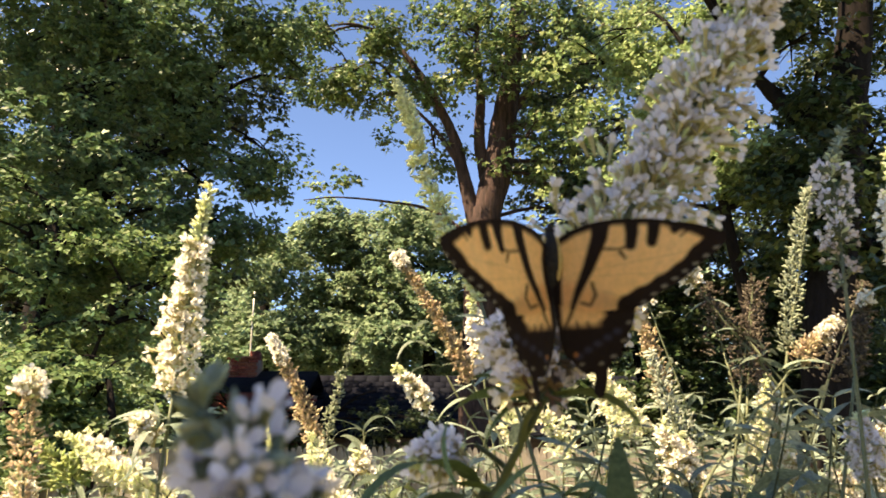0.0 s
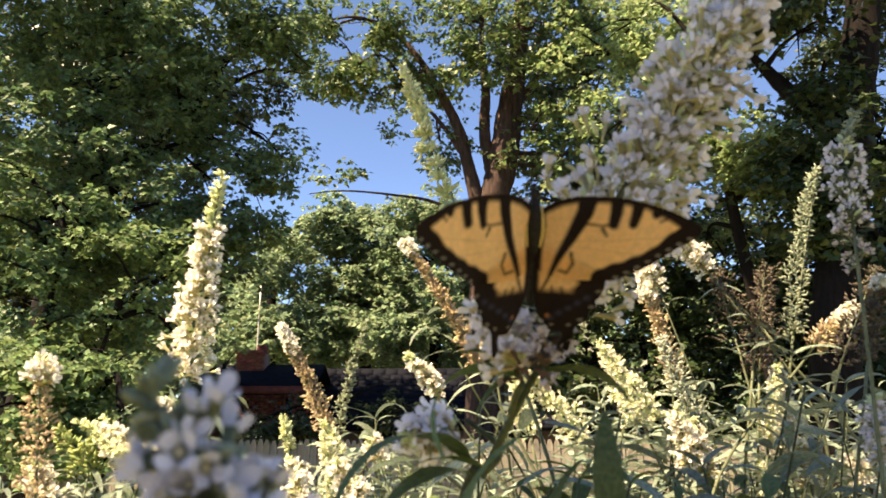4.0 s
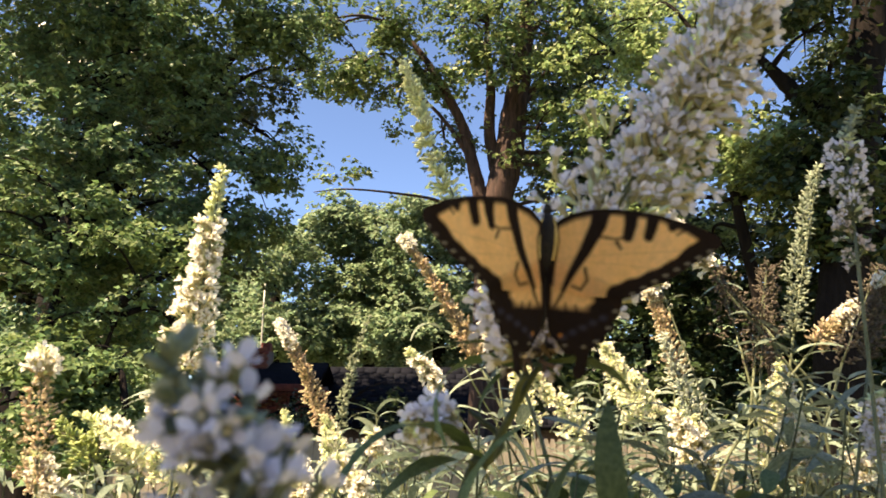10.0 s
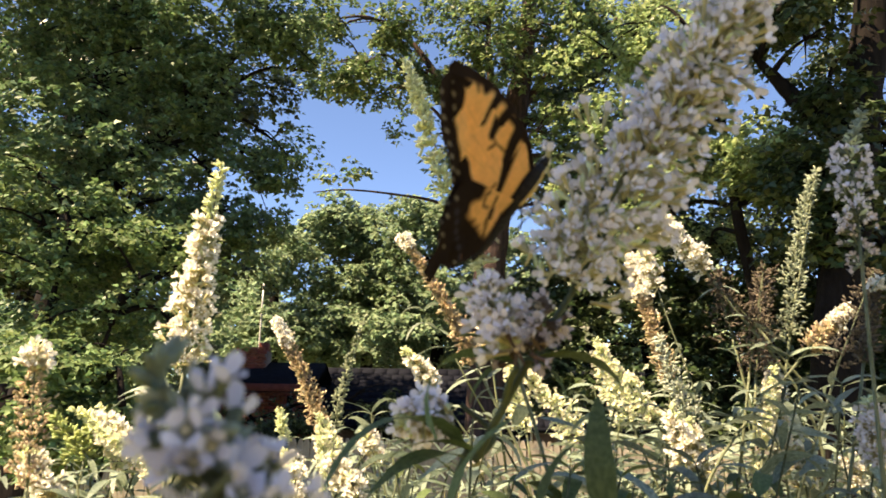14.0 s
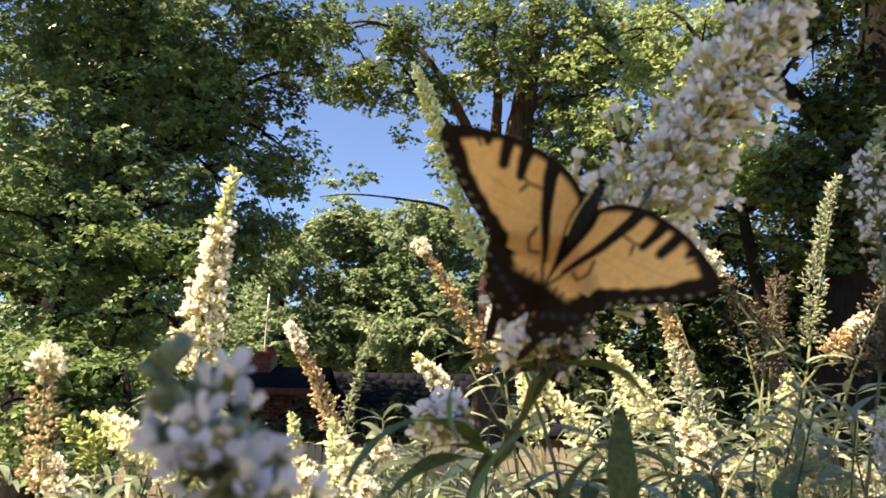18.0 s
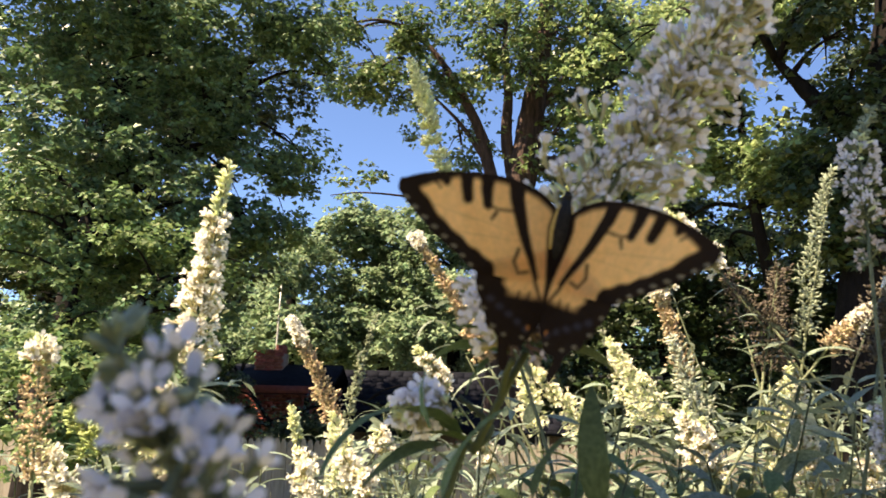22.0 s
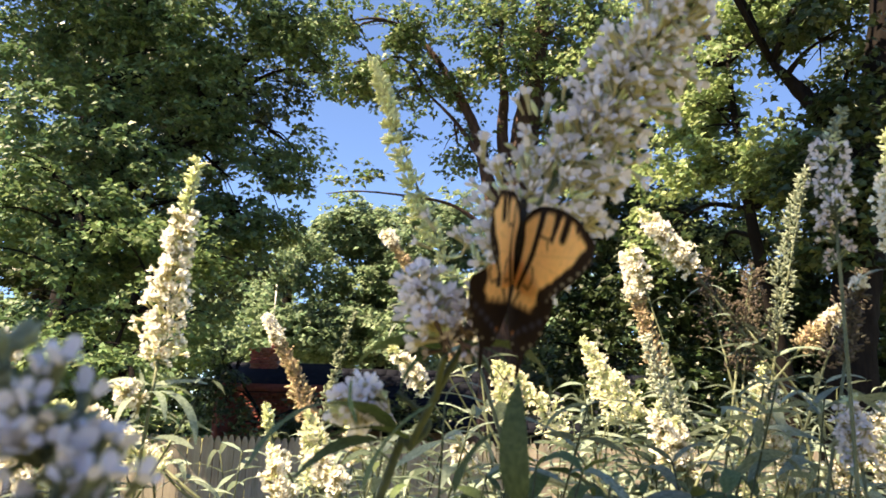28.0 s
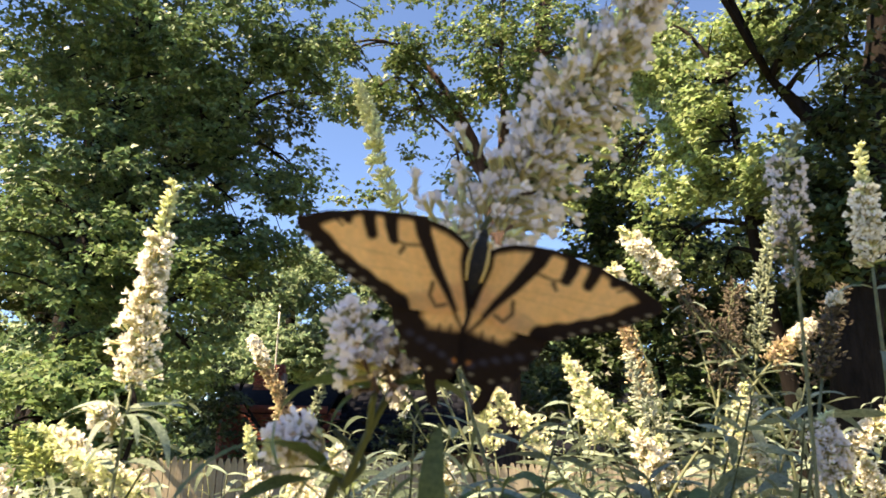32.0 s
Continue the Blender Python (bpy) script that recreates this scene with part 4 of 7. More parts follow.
def panicle(parent, style, base, tip, radius, seed, single=False, name="panicle", spaced=False, tail=0.25):
    """A tapering head of small florets in whorled lumps between base and tip (in the parent's space). single: each floret its own piece."""
    shape, mats, dens, per, size, power = STYLES[style]
    rng = np.random.default_rng(seed)
    base, tip = np.array(base, float), np.array(tip, float)
    ax = tip - base
    length = np.linalg.norm(ax)
    ax = ax / length
    side = unit(np.cross(ax, (0.3, 1, 0.2)))
    up = np.cross(ax, side)
    bend = side * rng.uniform(-0.03, 0.03) * length + up * rng.uniform(-0.03, 0.03) * length
    n = max(6, int(dens * length * (0.55 if spaced else 1.0)))
    V, F, I, rows = [], [], [], []
    budV, budF = [], []
    for k in range(n):
        s = (k + rng.uniform(0, 0.9)) / n
        if spaced:
            s = (round(s * 14) + rng.uniform(-0.15, 0.15)) / 14.5
            s = min(max(s, 0.0), 1.0)
        r = radius * (max(1 - s, 0.0) ** power) * (0.55 + 0.45 * min(1, s * 6 + 0.3)) * rng.uniform(0.5, 1.35) + 0.0012
        c = base + ax * length * s + bend * math.sin(math.pi * s)
        a = k * 2.4 + rng.uniform(-0.4, 0.4)
        e = side * math.cos(a) + up * math.sin(a)
        for q in range(per):
            young = s > 1 - tail or (style in ("white", "loose", "open", "faded", "lit", "cream") and rng.random() < 0.20 + 0.4 * max(s - 0.45, 0))
            d = unit(e + ax * rng.uniform(0.1, 1.0) + rng.normal(0, 0.45, 3))
            f = size * rng.uniform(0.75, 1.15) * (0.62 if young else 1.0)
            p = c + e * max(r - size, 0.1 * r) * rng.uniform(0.35, 1.0) + rng.normal(0, 0.14 * r + 0.0003, 3)
            if young and style in DRY:
                f = 0.0078 * rng.uniform(0.75, 1.15)
            rows.append((p, d, f, young))
    for young in (False, True):
        sel = [w for w in rows if w[3] == young]
        if not sel:
            continue
        P_ = np.array([w[0] for w in sel])
        T_ = bases(np.array([w[1] for w in sel]), rng.normal(size=(len(sel), 3)))
        S_ = np.array([w[2] for w in sel])
        sh, ms = (shape, mats) if (not young or style in DRY) else (BUD, ({"greybud": M_BUD_DARK, "loose": M_BUD_DARK, "sage": M_BUD_SAGE, "silver": M_BUD_SILVER}.get(style, M_BUD),))
        if style in DRY and young:
            sh, ms = FLORET, (M_TUBE, M_PETAL_CREAM, M_DRIED)
        if single and not young:
            me = flat("floret", sh[0], sh[1], list(ms), sh[2])
            holder = part(name, flat(name, *tube([base - 0, base + ax * length * 0.5, tip], [0.0014, 0.0012, 0.0006], 6, 5), M_STEM, smooth=True), parent)
            order = np.argsort(P_[:, 1])
            for k in order[:290]:
                m = Matrix(T_[k].tolist()).to_4x4()
                part("floret", me, holder, m=Matrix.Translation(P_[k]) @ m @ Matrix.Diagonal((S_[k], S_[k], S_[k], 1)))
            rest = order[290:]
            if len(rest):
                v, fc = scatter(sh[0], sh[1], T_[rest], P_[rest], S_[rest])
                part("floret_mass", flat("floret_mass", v, fc, list(ms), np.tile(sh[2], len(rest))), parent, kind="stuff")
        else:
            v, fc = scatter(sh[0], sh[1], T_, P_, S_)
            part("budding_tip" if young else name, flat(name, v, fc, list(ms), np.tile(sh[2], len(sel))), parent, kind="stuff")


def leaf_on(parent, root, tip, kind=1, wide=1.0, twist=0.0, shade_tone=False):
    """A leaf from root to about tip, in the parent's space."""
    root, tip = Vector(root), Vector(tip)
    d = tip - root
    size = d.length * (1.0, 1.06, 1.22, 1.04, 1.45)[kind]
    droop = (0.5, 1.2, 1.9, 0.9, 2.5)[kind]
    lift = droop / 2
    axis = d.normalized()
    normal = Vector((0, 0, 1)) - axis * axis.z
    if normal.length < 0.15:
        normal = Vector((axis.y, -axis.x, 0.2))
    normal.normalize()
    y = (axis * math.cos(lift) + normal * math.sin(lift)).normalized()
    x = y.cross(normal).normalized()
    m = Matrix((x, y, x.cross(y))).transposed().to_4x4() @ pose(0, 0, 0, 0, twist, 0)
    return part("leaf", (SHADED_LEAVES if shade_tone else LEAVES)[kind], parent, m=Matrix.Translation(root) @ m @ Matrix.Diagonal((size * wide, size, size, 1)))


def shoot(label, style, base, tip, radius, seed, foot=None, leaves=4, leaf=0.07, single=False, spaced=False, tail=0.25, stem=None, first=0.02, gap=0.05, thick=0.0016, shade_tone=False):
    """One shoot of the bush: stem from the ground, opposite leaves, and the head of florets."""
    rng = random.Random(seed)
    if style is None:
        thick *= 0.7
    stem = stem or (M_STEM if style else M_STEM_DARK)
    base, tip = Vector(base), Vector(tip)
    ax = (tip - base).normalized()
    if foot is None:
        foot = (base.x * 0.85 + rng.uniform(-0.05, 0.05), base.y + 0.10, 0.0)
    foot = Vector(foot)
    ob = thing("butterfly_bush_shoot", foot, label, "flowering shoot", "shoots of the butterfly bush")
    low = base - ax * 0.16 - Vector((0, 0, 0.05))
    pts = [foot, foot.lerp(low, 0.33), foot.lerp(low, 0.62) + Vector((rng.uniform(-0.015, 0.015), 0, 0)), foot.lerp(low, 0.85), low, base]
    V, F = tube(np.array([p - foot for p in pts]), [thick * 1.8, thick * 1.6, thick * 1.4, thick * 1.3, thick * 1.1, thick * 0.8], 7, 7)
    part("stem", flat("stem", V, F, stem, smooth=True), ob)
    if style:
        if not single:
            part("axis", flat("axis", *tube(np.array([base - foot, (base + tip) / 2 - foot, tip - foot]), [thick * 0.7, thick * 0.5, 0.0005], 5, 4), stem, smooth=True), ob)
        panicle(ob, style, base - foot, tip - foot, radius, seed, single, "panicle", spaced, tail)
    for k in range(leaves):
        d = first + k * gap
        c = base - ax * min(d, 0.16) - Vector((0, 0, max(d - 0.16, 0))) * 1.0
        turn = rng.uniform(0, 3.14) if k == 0 else turn + 1.57 + rng.uniform(-0.4, 0.4)
        for sgn in (0, math.pi):
            if rng.random() < 0.06:
                continue
            a = turn + sgn + rng.uniform(-0.3, 0.3)
            size = leaf * rng.uniform(0.7, 1.2) * (0.7 + 0.12 * k)
            out = Vector((math.cos(a), math.sin(a) * 0.8, rng.uniform(-0.55, 0.35))).normalized() * size
            leaf_on(ob, c - foot, c - foot + out, rng.choice((0, 0, 1, 1, 2, 3)), rng.uniform(1.1, 1.75) * (1.5 if shade_tone else 1.0), rng.uniform(-35, 35), shade_tone)
    return ob


spike_left = shoot("tall sunlit spike of creamy white florets with a green budding tip", "lit", (-0.208, 0.590, 1.527), (-0.192, 0.590, 1.696), 0.0262, 101, single=True, leaves=4, leaf=0.075, tail=0.3, foot=(-0.27, 0.66, 0))
brown_mid = shoot("spent brown flower spike with a few white florets at its tip", "brown", (0.029, 0.710, 1.543), (-0.044, 0.710, 1.665), 0.0098, 102, leaves=4, leaf=0.07, tail=0.1)
brown_left = shoot("spent rust-brown flower spike with a white tip", "brown", (-0.140, 0.910, 1.477), (-0.204, 0.910, 1.604), 0.0142, 103, leaves=3, leaf=0.06, tail=0.24)
green_mid = shoot("slender spike of yellow-green buds in spaced whorls", "bud", (0.031, 0.600, 1.605), (-0.042, 0.600, 1.796), 0.0138, 104, spaced=True, leaves=3, leaf=0.06, tail=0.3, foot=(0.026, 0.700, 0.000))
tall_right = shoot("tall head of white florets greyed for shade", "open", (0.282, 0.500, 1.628), (0.283, 0.500, 1.692), 0.0215, 105, leaves=0, leaf=0.06, tail=0.1, thick=0.0014)
stem_right = shoot("tall sage-green budding stem among narrow leaves", "sage", (0.361, 0.780, 1.578), (0.407, 0.780, 1.765), 0.0165, 106, leaves=6, leaf=0.09, tail=0.0, gap=0.045, thick=0.0018)
shoot("tall sunlit spike of creamy white florets with a green budding tip", "lit", (0.387, 0.600, 1.632), (0.389, 0.600, 1.735), 0.0138, 107, leaves=3, leaf=0.06, tail=0.4)
white_right = shoot("sunlit creamy flower spike with ragged lower florets", "lit", (0.355, 0.800, 1.459), (0.351, 0.800, 1.553), 0.0184, 108, leaves=4, leaf=0.07, tail=0.15)
brown_right = shoot("spent orange-brown flower spike, white at its tip", "brown", (0.264, 0.860, 1.538), (0.227, 0.860, 1.681), 0.0132, 109, leaves=4, leaf=0.06, tail=0.35)
white_mid = shoot("drooping sunlit spike of yellowish cream florets", "cream", (0.211, 0.840, 1.492), (0.176, 0.840, 1.571), 0.0270, 110, leaves=4, leaf=0.07, tail=0.1)
shoot("leaning sunlit raceme of small white florets", "lit", (0.277, 0.780, 1.647), (0.220, 0.780, 1.713), 0.0155, 112, leaves=3, leaf=0.05, tail=0.2)
shoot("spent brown raceme leaning over the bush", "wisp", (0.328, 0.780, 1.588), (0.282, 0.780, 1.638), 0.0150, 129, leaves=2, leaf=0.05, tail=0.0)
shoot("shaded brown seed spike with dry florets", "wisp", (0.330, 0.800, 1.541), (0.346, 0.800, 1.652), 0.0200, 113, leaves=3, leaf=0.06, tail=0.0)
brown_edge = shoot("short brown spike with cream florets at its tip", "brown", (0.379, 0.770, 1.567), (0.425, 0.770, 1.607), 0.0142, 114, leaves=3, leaf=0.06, tail=0.45)
spike_far_left = shoot("spent brown flower spike with a white tuft at its tip", "goldwisp", (-0.271, 0.500, 1.443), (-0.277, 0.500, 1.526), 0.0145, 115, leaves=3, leaf=0.05, tail=0.0, foot=(-0.230, 0.600, 0.000))
shoot("leaning sunlit spike of yellow-cream florets", "lit", (-0.235, 0.660, 1.443), (-0.325, 0.660, 1.493), 0.0132, 116, leaves=3, leaf=0.07, tail=0.25)
shoot("slender dark green spike of tiny buds", "greybud", (-0.129, 0.880, 1.481), (-0.098, 0.880, 1.611), 0.0108, 118, leaves=3, leaf=0.06, spaced=True, tail=0.4)
shoot("cluster of yellow-cream florets on a sunlit shoot", "cream", (0.084, 0.800, 1.478), (0.069, 0.800, 1.548), 0.0233, 119, leaves=5, leaf=0.07, tail=0.1)
shoot("small sunlit tuft of white florets", "lit", (0.049, 0.850, 1.569), (0.037, 0.850, 1.648), 0.0156, 120, leaves=4, leaf=0.06, tail=0.3)
shoot("low cream flower tuft with green buds", "cream", (-0.117, 0.800, 1.414), (-0.134, 0.800, 1.477), 0.0245, 121, leaves=4, leaf=0.07, tail=0.1)
shoot("low sunlit tuft of white florets", "lit", (-0.133, 0.720, 1.401), (-0.147, 0.720, 1.446), 0.0188, 122, leaves=3, leaf=0.07, tail=0.1)
shoot("low leaning cream flower spike", "cream", (-0.313, 0.620, 1.408), (-0.344, 0.620, 1.458), 0.0124, 123, leaves=3, leaf=0.06, tail=0.3)
shoot("ragged brown spike at the bush edge", "darkbrown", (0.346, 0.620, 1.541), (0.364, 0.620, 1.608), 0.0105, 124, leaves=4, leaf=0.07, tail=0.1)
shoot("pale cream floret cluster low in the bush", "lit", (0.391, 0.840, 1.422), (0.383, 0.840, 1.469), 0.0258, 125, leaves=4, leaf=0.07, tail=0.1)
shoot("pale cream floret cluster low in the bush", "lit", (0.040, 0.840, 1.428), (0.025, 0.840, 1.466), 0.0129, 126, leaves=4, leaf=0.07, tail=0.1)
shoot("ragged tuft of white florets among pale leaves", "lit", (0.262, 0.790, 1.434), (0.250, 0.790, 1.492), 0.0200, 127, leaves=4, leaf=0.07, tail=0.2)
shoot("white floret spike at the bush edge", "white", (0.341, 0.600, 1.461), (0.336, 0.600, 1.513), 0.0138, 128, leaves=4, leaf=0.07, tail=0.2)
shoot("pale young leafy tip on a thin stem", None, (0.008, 0.720, 1.548), (-0.022, 0.720, 1.592), 0.0044, 141, leaves=4, leaf=0.045, first=-0.055, gap=0.022)
shoot("pale young leafy tip on a thin stem", None, (-0.190, 0.620, 1.498), (-0.177, 0.620, 1.520), 0.0038, 142, leaves=3, leaf=0.045, first=-0.02, gap=0.02)
shoot("small green bud on a thin stem", "bud", (-0.168, 0.800, 1.463), (-0.178, 0.800, 1.497), 0.0055, 143, leaves=2, leaf=0.03, first=0.0, gap=0.03)
shoot("thin pale stem with narrow drooping leaves", None, (-0.077, 0.800, 1.465), (-0.030, 0.800, 1.523), 0.0049, 144, leaves=3, leaf=0.05, first=0.0, gap=0.04)
tip_at = [Vector(q) - tall_right.matrix_basis.translation for q in ((0.2815, 0.5000, 1.6865), (0.2891, 0.5000, 1.6994), (0.2931, 0.5000, 1.7119))]
foot_at = tall_right.matrix_basis.translation
panicle(tall_right, "faded", Vector((0.283, 0.500, 1.592)) - foot_at, Vector((0.282, 0.500, 1.640)) - foot_at, 0.0165, 135, False, "faded_whorl", True, 0.0)
part("curved_tip", flat("curved_tip", *tube([tuple(q) for q in tip_at], [0.0012, 0.0012, 0.0006], 8, 9, 0.9, np.random.default_rng(9)), M_BUD_DARK, smooth=True), tall_right, "curved green budding tip")
for q, w in ((0, 1), (1, 2)):
    panicle(tall_right, "sage", tip_at[q], tip_at[w], 0.0030, 136 + q, False, "budding_tip", False, 0.0)
leaf_on(spike_left, (0.054, -0.070, 1.499), (0.014, -0.090, 1.487), 2, 1.9)
leaf_on(spike_left, (0.056, -0.070, 1.500), (0.104, -0.090, 1.465), 2, 2.0)
leaf_on(spike_left, (0.054, -0.068, 1.482), (0.027, -0.060, 1.460), 1, 1.6)
leaf_on(spike_left, (0.054, -0.068, 1.482), (0.080, -0.050, 1.467), 2, 1.7)
leaf_on(spike_left, (0.053, -0.070, 1.500), (0.043, -0.060, 1.522), 0, 1.3)
leaf_on(spike_left, (0.054, -0.070, 1.498), (0.048, -0.100, 1.474), 2, 1.6)
leaf_on(spike_left, (0.055, -0.070, 1.498), (0.084, -0.100, 1.481), 2, 1.6)
leaf_on(spike_left, (0.056, -0.068, 1.467), (0.024, -0.080, 1.442), 2, 1.8)
leaf_on(spike_left, (0.057, -0.068, 1.467), (0.092, -0.060, 1.444), 1, 1.7)
panicle(spike_far_left, "lit", (-0.046, -0.100, 1.517), (-0.047, -0.100, 1.535), 0.0046, 430, False, "panicle", False, 0.1)
panicle(green_mid, "bud", (-0.044, -0.100, 1.733), (-0.067, -0.100, 1.798), 0.0078, 431, False, "panicle", False, 0.3)
panicle(spike_left, "lit", (0.054, -0.075, 1.495), (0.039, -0.080, 1.504), 0.0070, 432, False, "side_tuft", False, 0.1)
shoot("leafy green shoot with narrow pointed leaves", None, (0.122, 0.542, 1.500), (0.129, 0.542, 1.520), 0.0042, 200, leaves=8, leaf=0.065, gap=0.026, first=0.0, thick=0.0014)
shoot("leafy green shoot with narrow pointed leaves", None, (-0.112, 1.089, 1.437), (-0.126, 1.089, 1.476), 0.0083, 201, leaves=8, leaf=0.065, gap=0.026, first=0.0, thick=0.0014)
shoot("leafy green shoot with narrow pointed leaves", None, (0.240, 0.832, 1.477), (0.239, 0.832, 1.507), 0.0064, 202, leaves=8, leaf=0.065, gap=0.026, first=0.0, thick=0.0014)
shoot("leafy green shoot with narrow pointed leaves", None, (0.411, 1.038, 1.491), (0.404, 1.038, 1.529), 0.0080, 203, leaves=8, leaf=0.065, gap=0.026, first=0.0, thick=0.0014)
shoot("leafy green shoot with narrow pointed leaves", None, (0.041, 0.652, 1.491), (0.049, 0.652, 1.515), 0.0050, 204, leaves=8, leaf=0.065, gap=0.026, first=0.0, thick=0.0014)
shoot("leafy green shoot with narrow pointed leaves", None, (0.292, 0.935, 1.457), (0.301, 0.935, 1.490), 0.0072, 205, leaves=8, leaf=0.065, gap=0.026, first=0.0, thick=0.0014)
shoot("leafy green shoot with narrow pointed leaves", None, (-0.036, 1.022, 1.465), (-0.029, 1.022, 1.502), 0.0078, 206, leaves=8, leaf=0.065, gap=0.026, first=0.0, thick=0.0014)
shoot("leafy green shoot with narrow pointed leaves", None, (0.176, 0.900, 1.530), (0.170, 0.900, 1.564), 0.0069, 207, leaves=8, leaf=0.065, gap=0.026, first=0.0, thick=0.0014)
shoot("leafy green shoot with narrow pointed leaves", None, (0.051, 0.560, 1.448), (0.058, 0.560, 1.468), 0.0043, 208, leaves=8, leaf=0.065, gap=0.026, first=0.0, thick=0.0014)
shoot("leafy green shoot with narrow pointed leaves", None, (0.492, 0.934, 1.535), (0.496, 0.934, 1.570), 0.0072, 209, leaves=8, leaf=0.065, gap=0.026, first=0.0, thick=0.0014)
shoot("leafy green shoot with narrow pointed leaves", None, (-0.099, 1.092, 1.446), (-0.112, 1.092, 1.486), 0.0084, 210, leaves=8, leaf=0.065, gap=0.026, first=0.0, thick=0.0014)
shoot("leafy green shoot with narrow pointed leaves", None, (0.320, 0.994, 1.530), (0.335, 0.994, 1.567), 0.0076, 211, leaves=8, leaf=0.065, gap=0.026, first=0.0, thick=0.0014)
shoot("leafy green shoot with narrow pointed leaves", None, (0.020, 0.525, 1.499), (0.021, 0.525, 1.519), 0.0040, 212, leaves=8, leaf=0.065, gap=0.026, first=0.0, thick=0.0014)
shoot("leafy green shoot with narrow pointed leaves", None, (-0.093, 0.969, 1.490), (-0.081, 0.969, 1.526), 0.0074, 213, leaves=8, leaf=0.065, gap=0.026, first=0.0, thick=0.0014)
shoot("leafy green shoot with narrow pointed leaves", None, (0.196, 1.012, 1.497), (0.185, 1.012, 1.534), 0.0078, 214, leaves=8, leaf=0.065, gap=0.026, first=0.0, thick=0.0014)
shoot("leafy green shoot with narrow pointed leaves", None, (0.311, 1.003, 1.524), (0.327, 1.003, 1.561), 0.0077, 215, leaves=8, leaf=0.065, gap=0.026, first=0.0, thick=0.0014)
shoot("leafy green shoot with narrow pointed leaves", None, (-0.047, 0.682, 1.456), (-0.054, 0.682, 1.481), 0.0052, 216, leaves=8, leaf=0.065, gap=0.026, first=0.0, thick=0.0014)
shoot("leafy green shoot with narrow pointed leaves", None, (0.092, 1.119, 1.373), (0.080, 1.119, 1.412), 0.0086, 217, leaves=8, leaf=0.065, gap=0.026, first=0.0, thick=0.0014)
shoot("leafy green shoot with narrow pointed leaves", None, (0.350, 0.891, 1.441), (0.355, 0.891, 1.473), 0.0068, 218, leaves=8, leaf=0.065, gap=0.026, first=0.0, thick=0.0014)
shoot("leafy green shoot with narrow pointed leaves", None, (-0.078, 1.022, 1.457), (-0.076, 1.022, 1.494), 0.0078, 219, leaves=8, leaf=0.065, gap=0.026, first=0.0, thick=0.0014)
shoot("leafy green shoot with narrow pointed leaves", None, (0.273, 0.604, 1.520), (0.282, 0.604, 1.543), 0.0046, 220, leaves=8, leaf=0.065, gap=0.026, first=0.0, thick=0.0014)
shoot("leafy green shoot with narrow pointed leaves", None, (0.292, 0.941, 1.491), (0.308, 0.941, 1.526), 0.0072, 221, leaves=8, leaf=0.065, gap=0.026, first=0.0, thick=0.0014)
shoot("leafy green shoot with narrow pointed leaves", None, (0.325, 1.060, 1.544), (0.323, 1.060, 1.584), 0.0081, 222, leaves=8, leaf=0.065, gap=0.026, first=0.0, thick=0.0014)
shoot("leafy green shoot with narrow pointed leaves", None, (0.194, 0.953, 1.518), (0.191, 0.953, 1.553), 0.0073, 223, leaves=8, leaf=0.065, gap=0.026, first=0.0, thick=0.0014)
shoot("leafy green shoot with narrow pointed leaves", None, (-0.023, 0.531, 1.461), (-0.019, 0.531, 1.480), 0.0041, 224, leaves=8, leaf=0.065, gap=0.026, first=0.0, thick=0.0014)
shoot("leafy green shoot with narrow pointed leaves", None, (-0.094, 1.062, 1.405), (-0.095, 1.062, 1.442), 0.0081, 225, leaves=8, leaf=0.065, gap=0.026, first=0.0, thick=0.0014)
shoot("leafy green shoot with narrow pointed leaves", None, (0.419, 1.041, 1.515), (0.420, 1.041, 1.554), 0.0080, 226, leaves=8, leaf=0.065, gap=0.026, first=0.0, thick=0.0014)
shoot("leafy green shoot with narrow pointed leaves", None, (0.053, 0.940, 1.397), (0.050, 0.940, 1.429), 0.0072, 227, leaves=8, leaf=0.065, gap=0.026, first=0.0, thick=0.0014)
shoot("leafy green shoot with narrow pointed leaves", None, (0.357, 0.700, 1.500), (0.353, 0.700, 1.526), 0.0054, 228, leaves=8, leaf=0.065, gap=0.026, first=0.0, thick=0.0014)
shoot("leafy green shoot with narrow pointed leaves", None, (0.417, 0.835, 1.511), (0.432, 0.835, 1.542), 0.0064, 229, leaves=8, leaf=0.065, gap=0.026, first=0.0, thick=0.0014)
shoot("leafy green shoot with narrow pointed leaves", None, (0.017, 1.116, 1.379), (0.021, 1.116, 1.419), 0.0086, 230, leaves=8, leaf=0.065, gap=0.026, first=0.0, thick=0.0014)
shoot("leafy green shoot with narrow pointed leaves", None, (-0.088, 0.883, 1.494), (-0.092, 0.883, 1.526), 0.0068, 231, leaves=8, leaf=0.065, gap=0.026, first=0.0, thick=0.0014)
shoot("leafy green shoot with narrow pointed leaves", None, (0.198, 0.606, 1.459), (0.193, 0.606, 1.480), 0.0046, 232, leaves=8, leaf=0.065, gap=0.026, first=0.0, thick=0.0014)
shoot("leafy green shoot with narrow pointed leaves", None, (0.251, 0.846, 1.524), (0.255, 0.846, 1.555), 0.0065, 233, leaves=8, leaf=0.065, gap=0.026, first=0.0, thick=0.0014)
shoot("leafy green shoot with narrow pointed leaves", None, (-0.244, 0.955, 1.439), (-0.240, 0.955, 1.473), 0.0073, 234, leaves=8, leaf=0.065, gap=0.026, first=0.0, thick=0.0014)
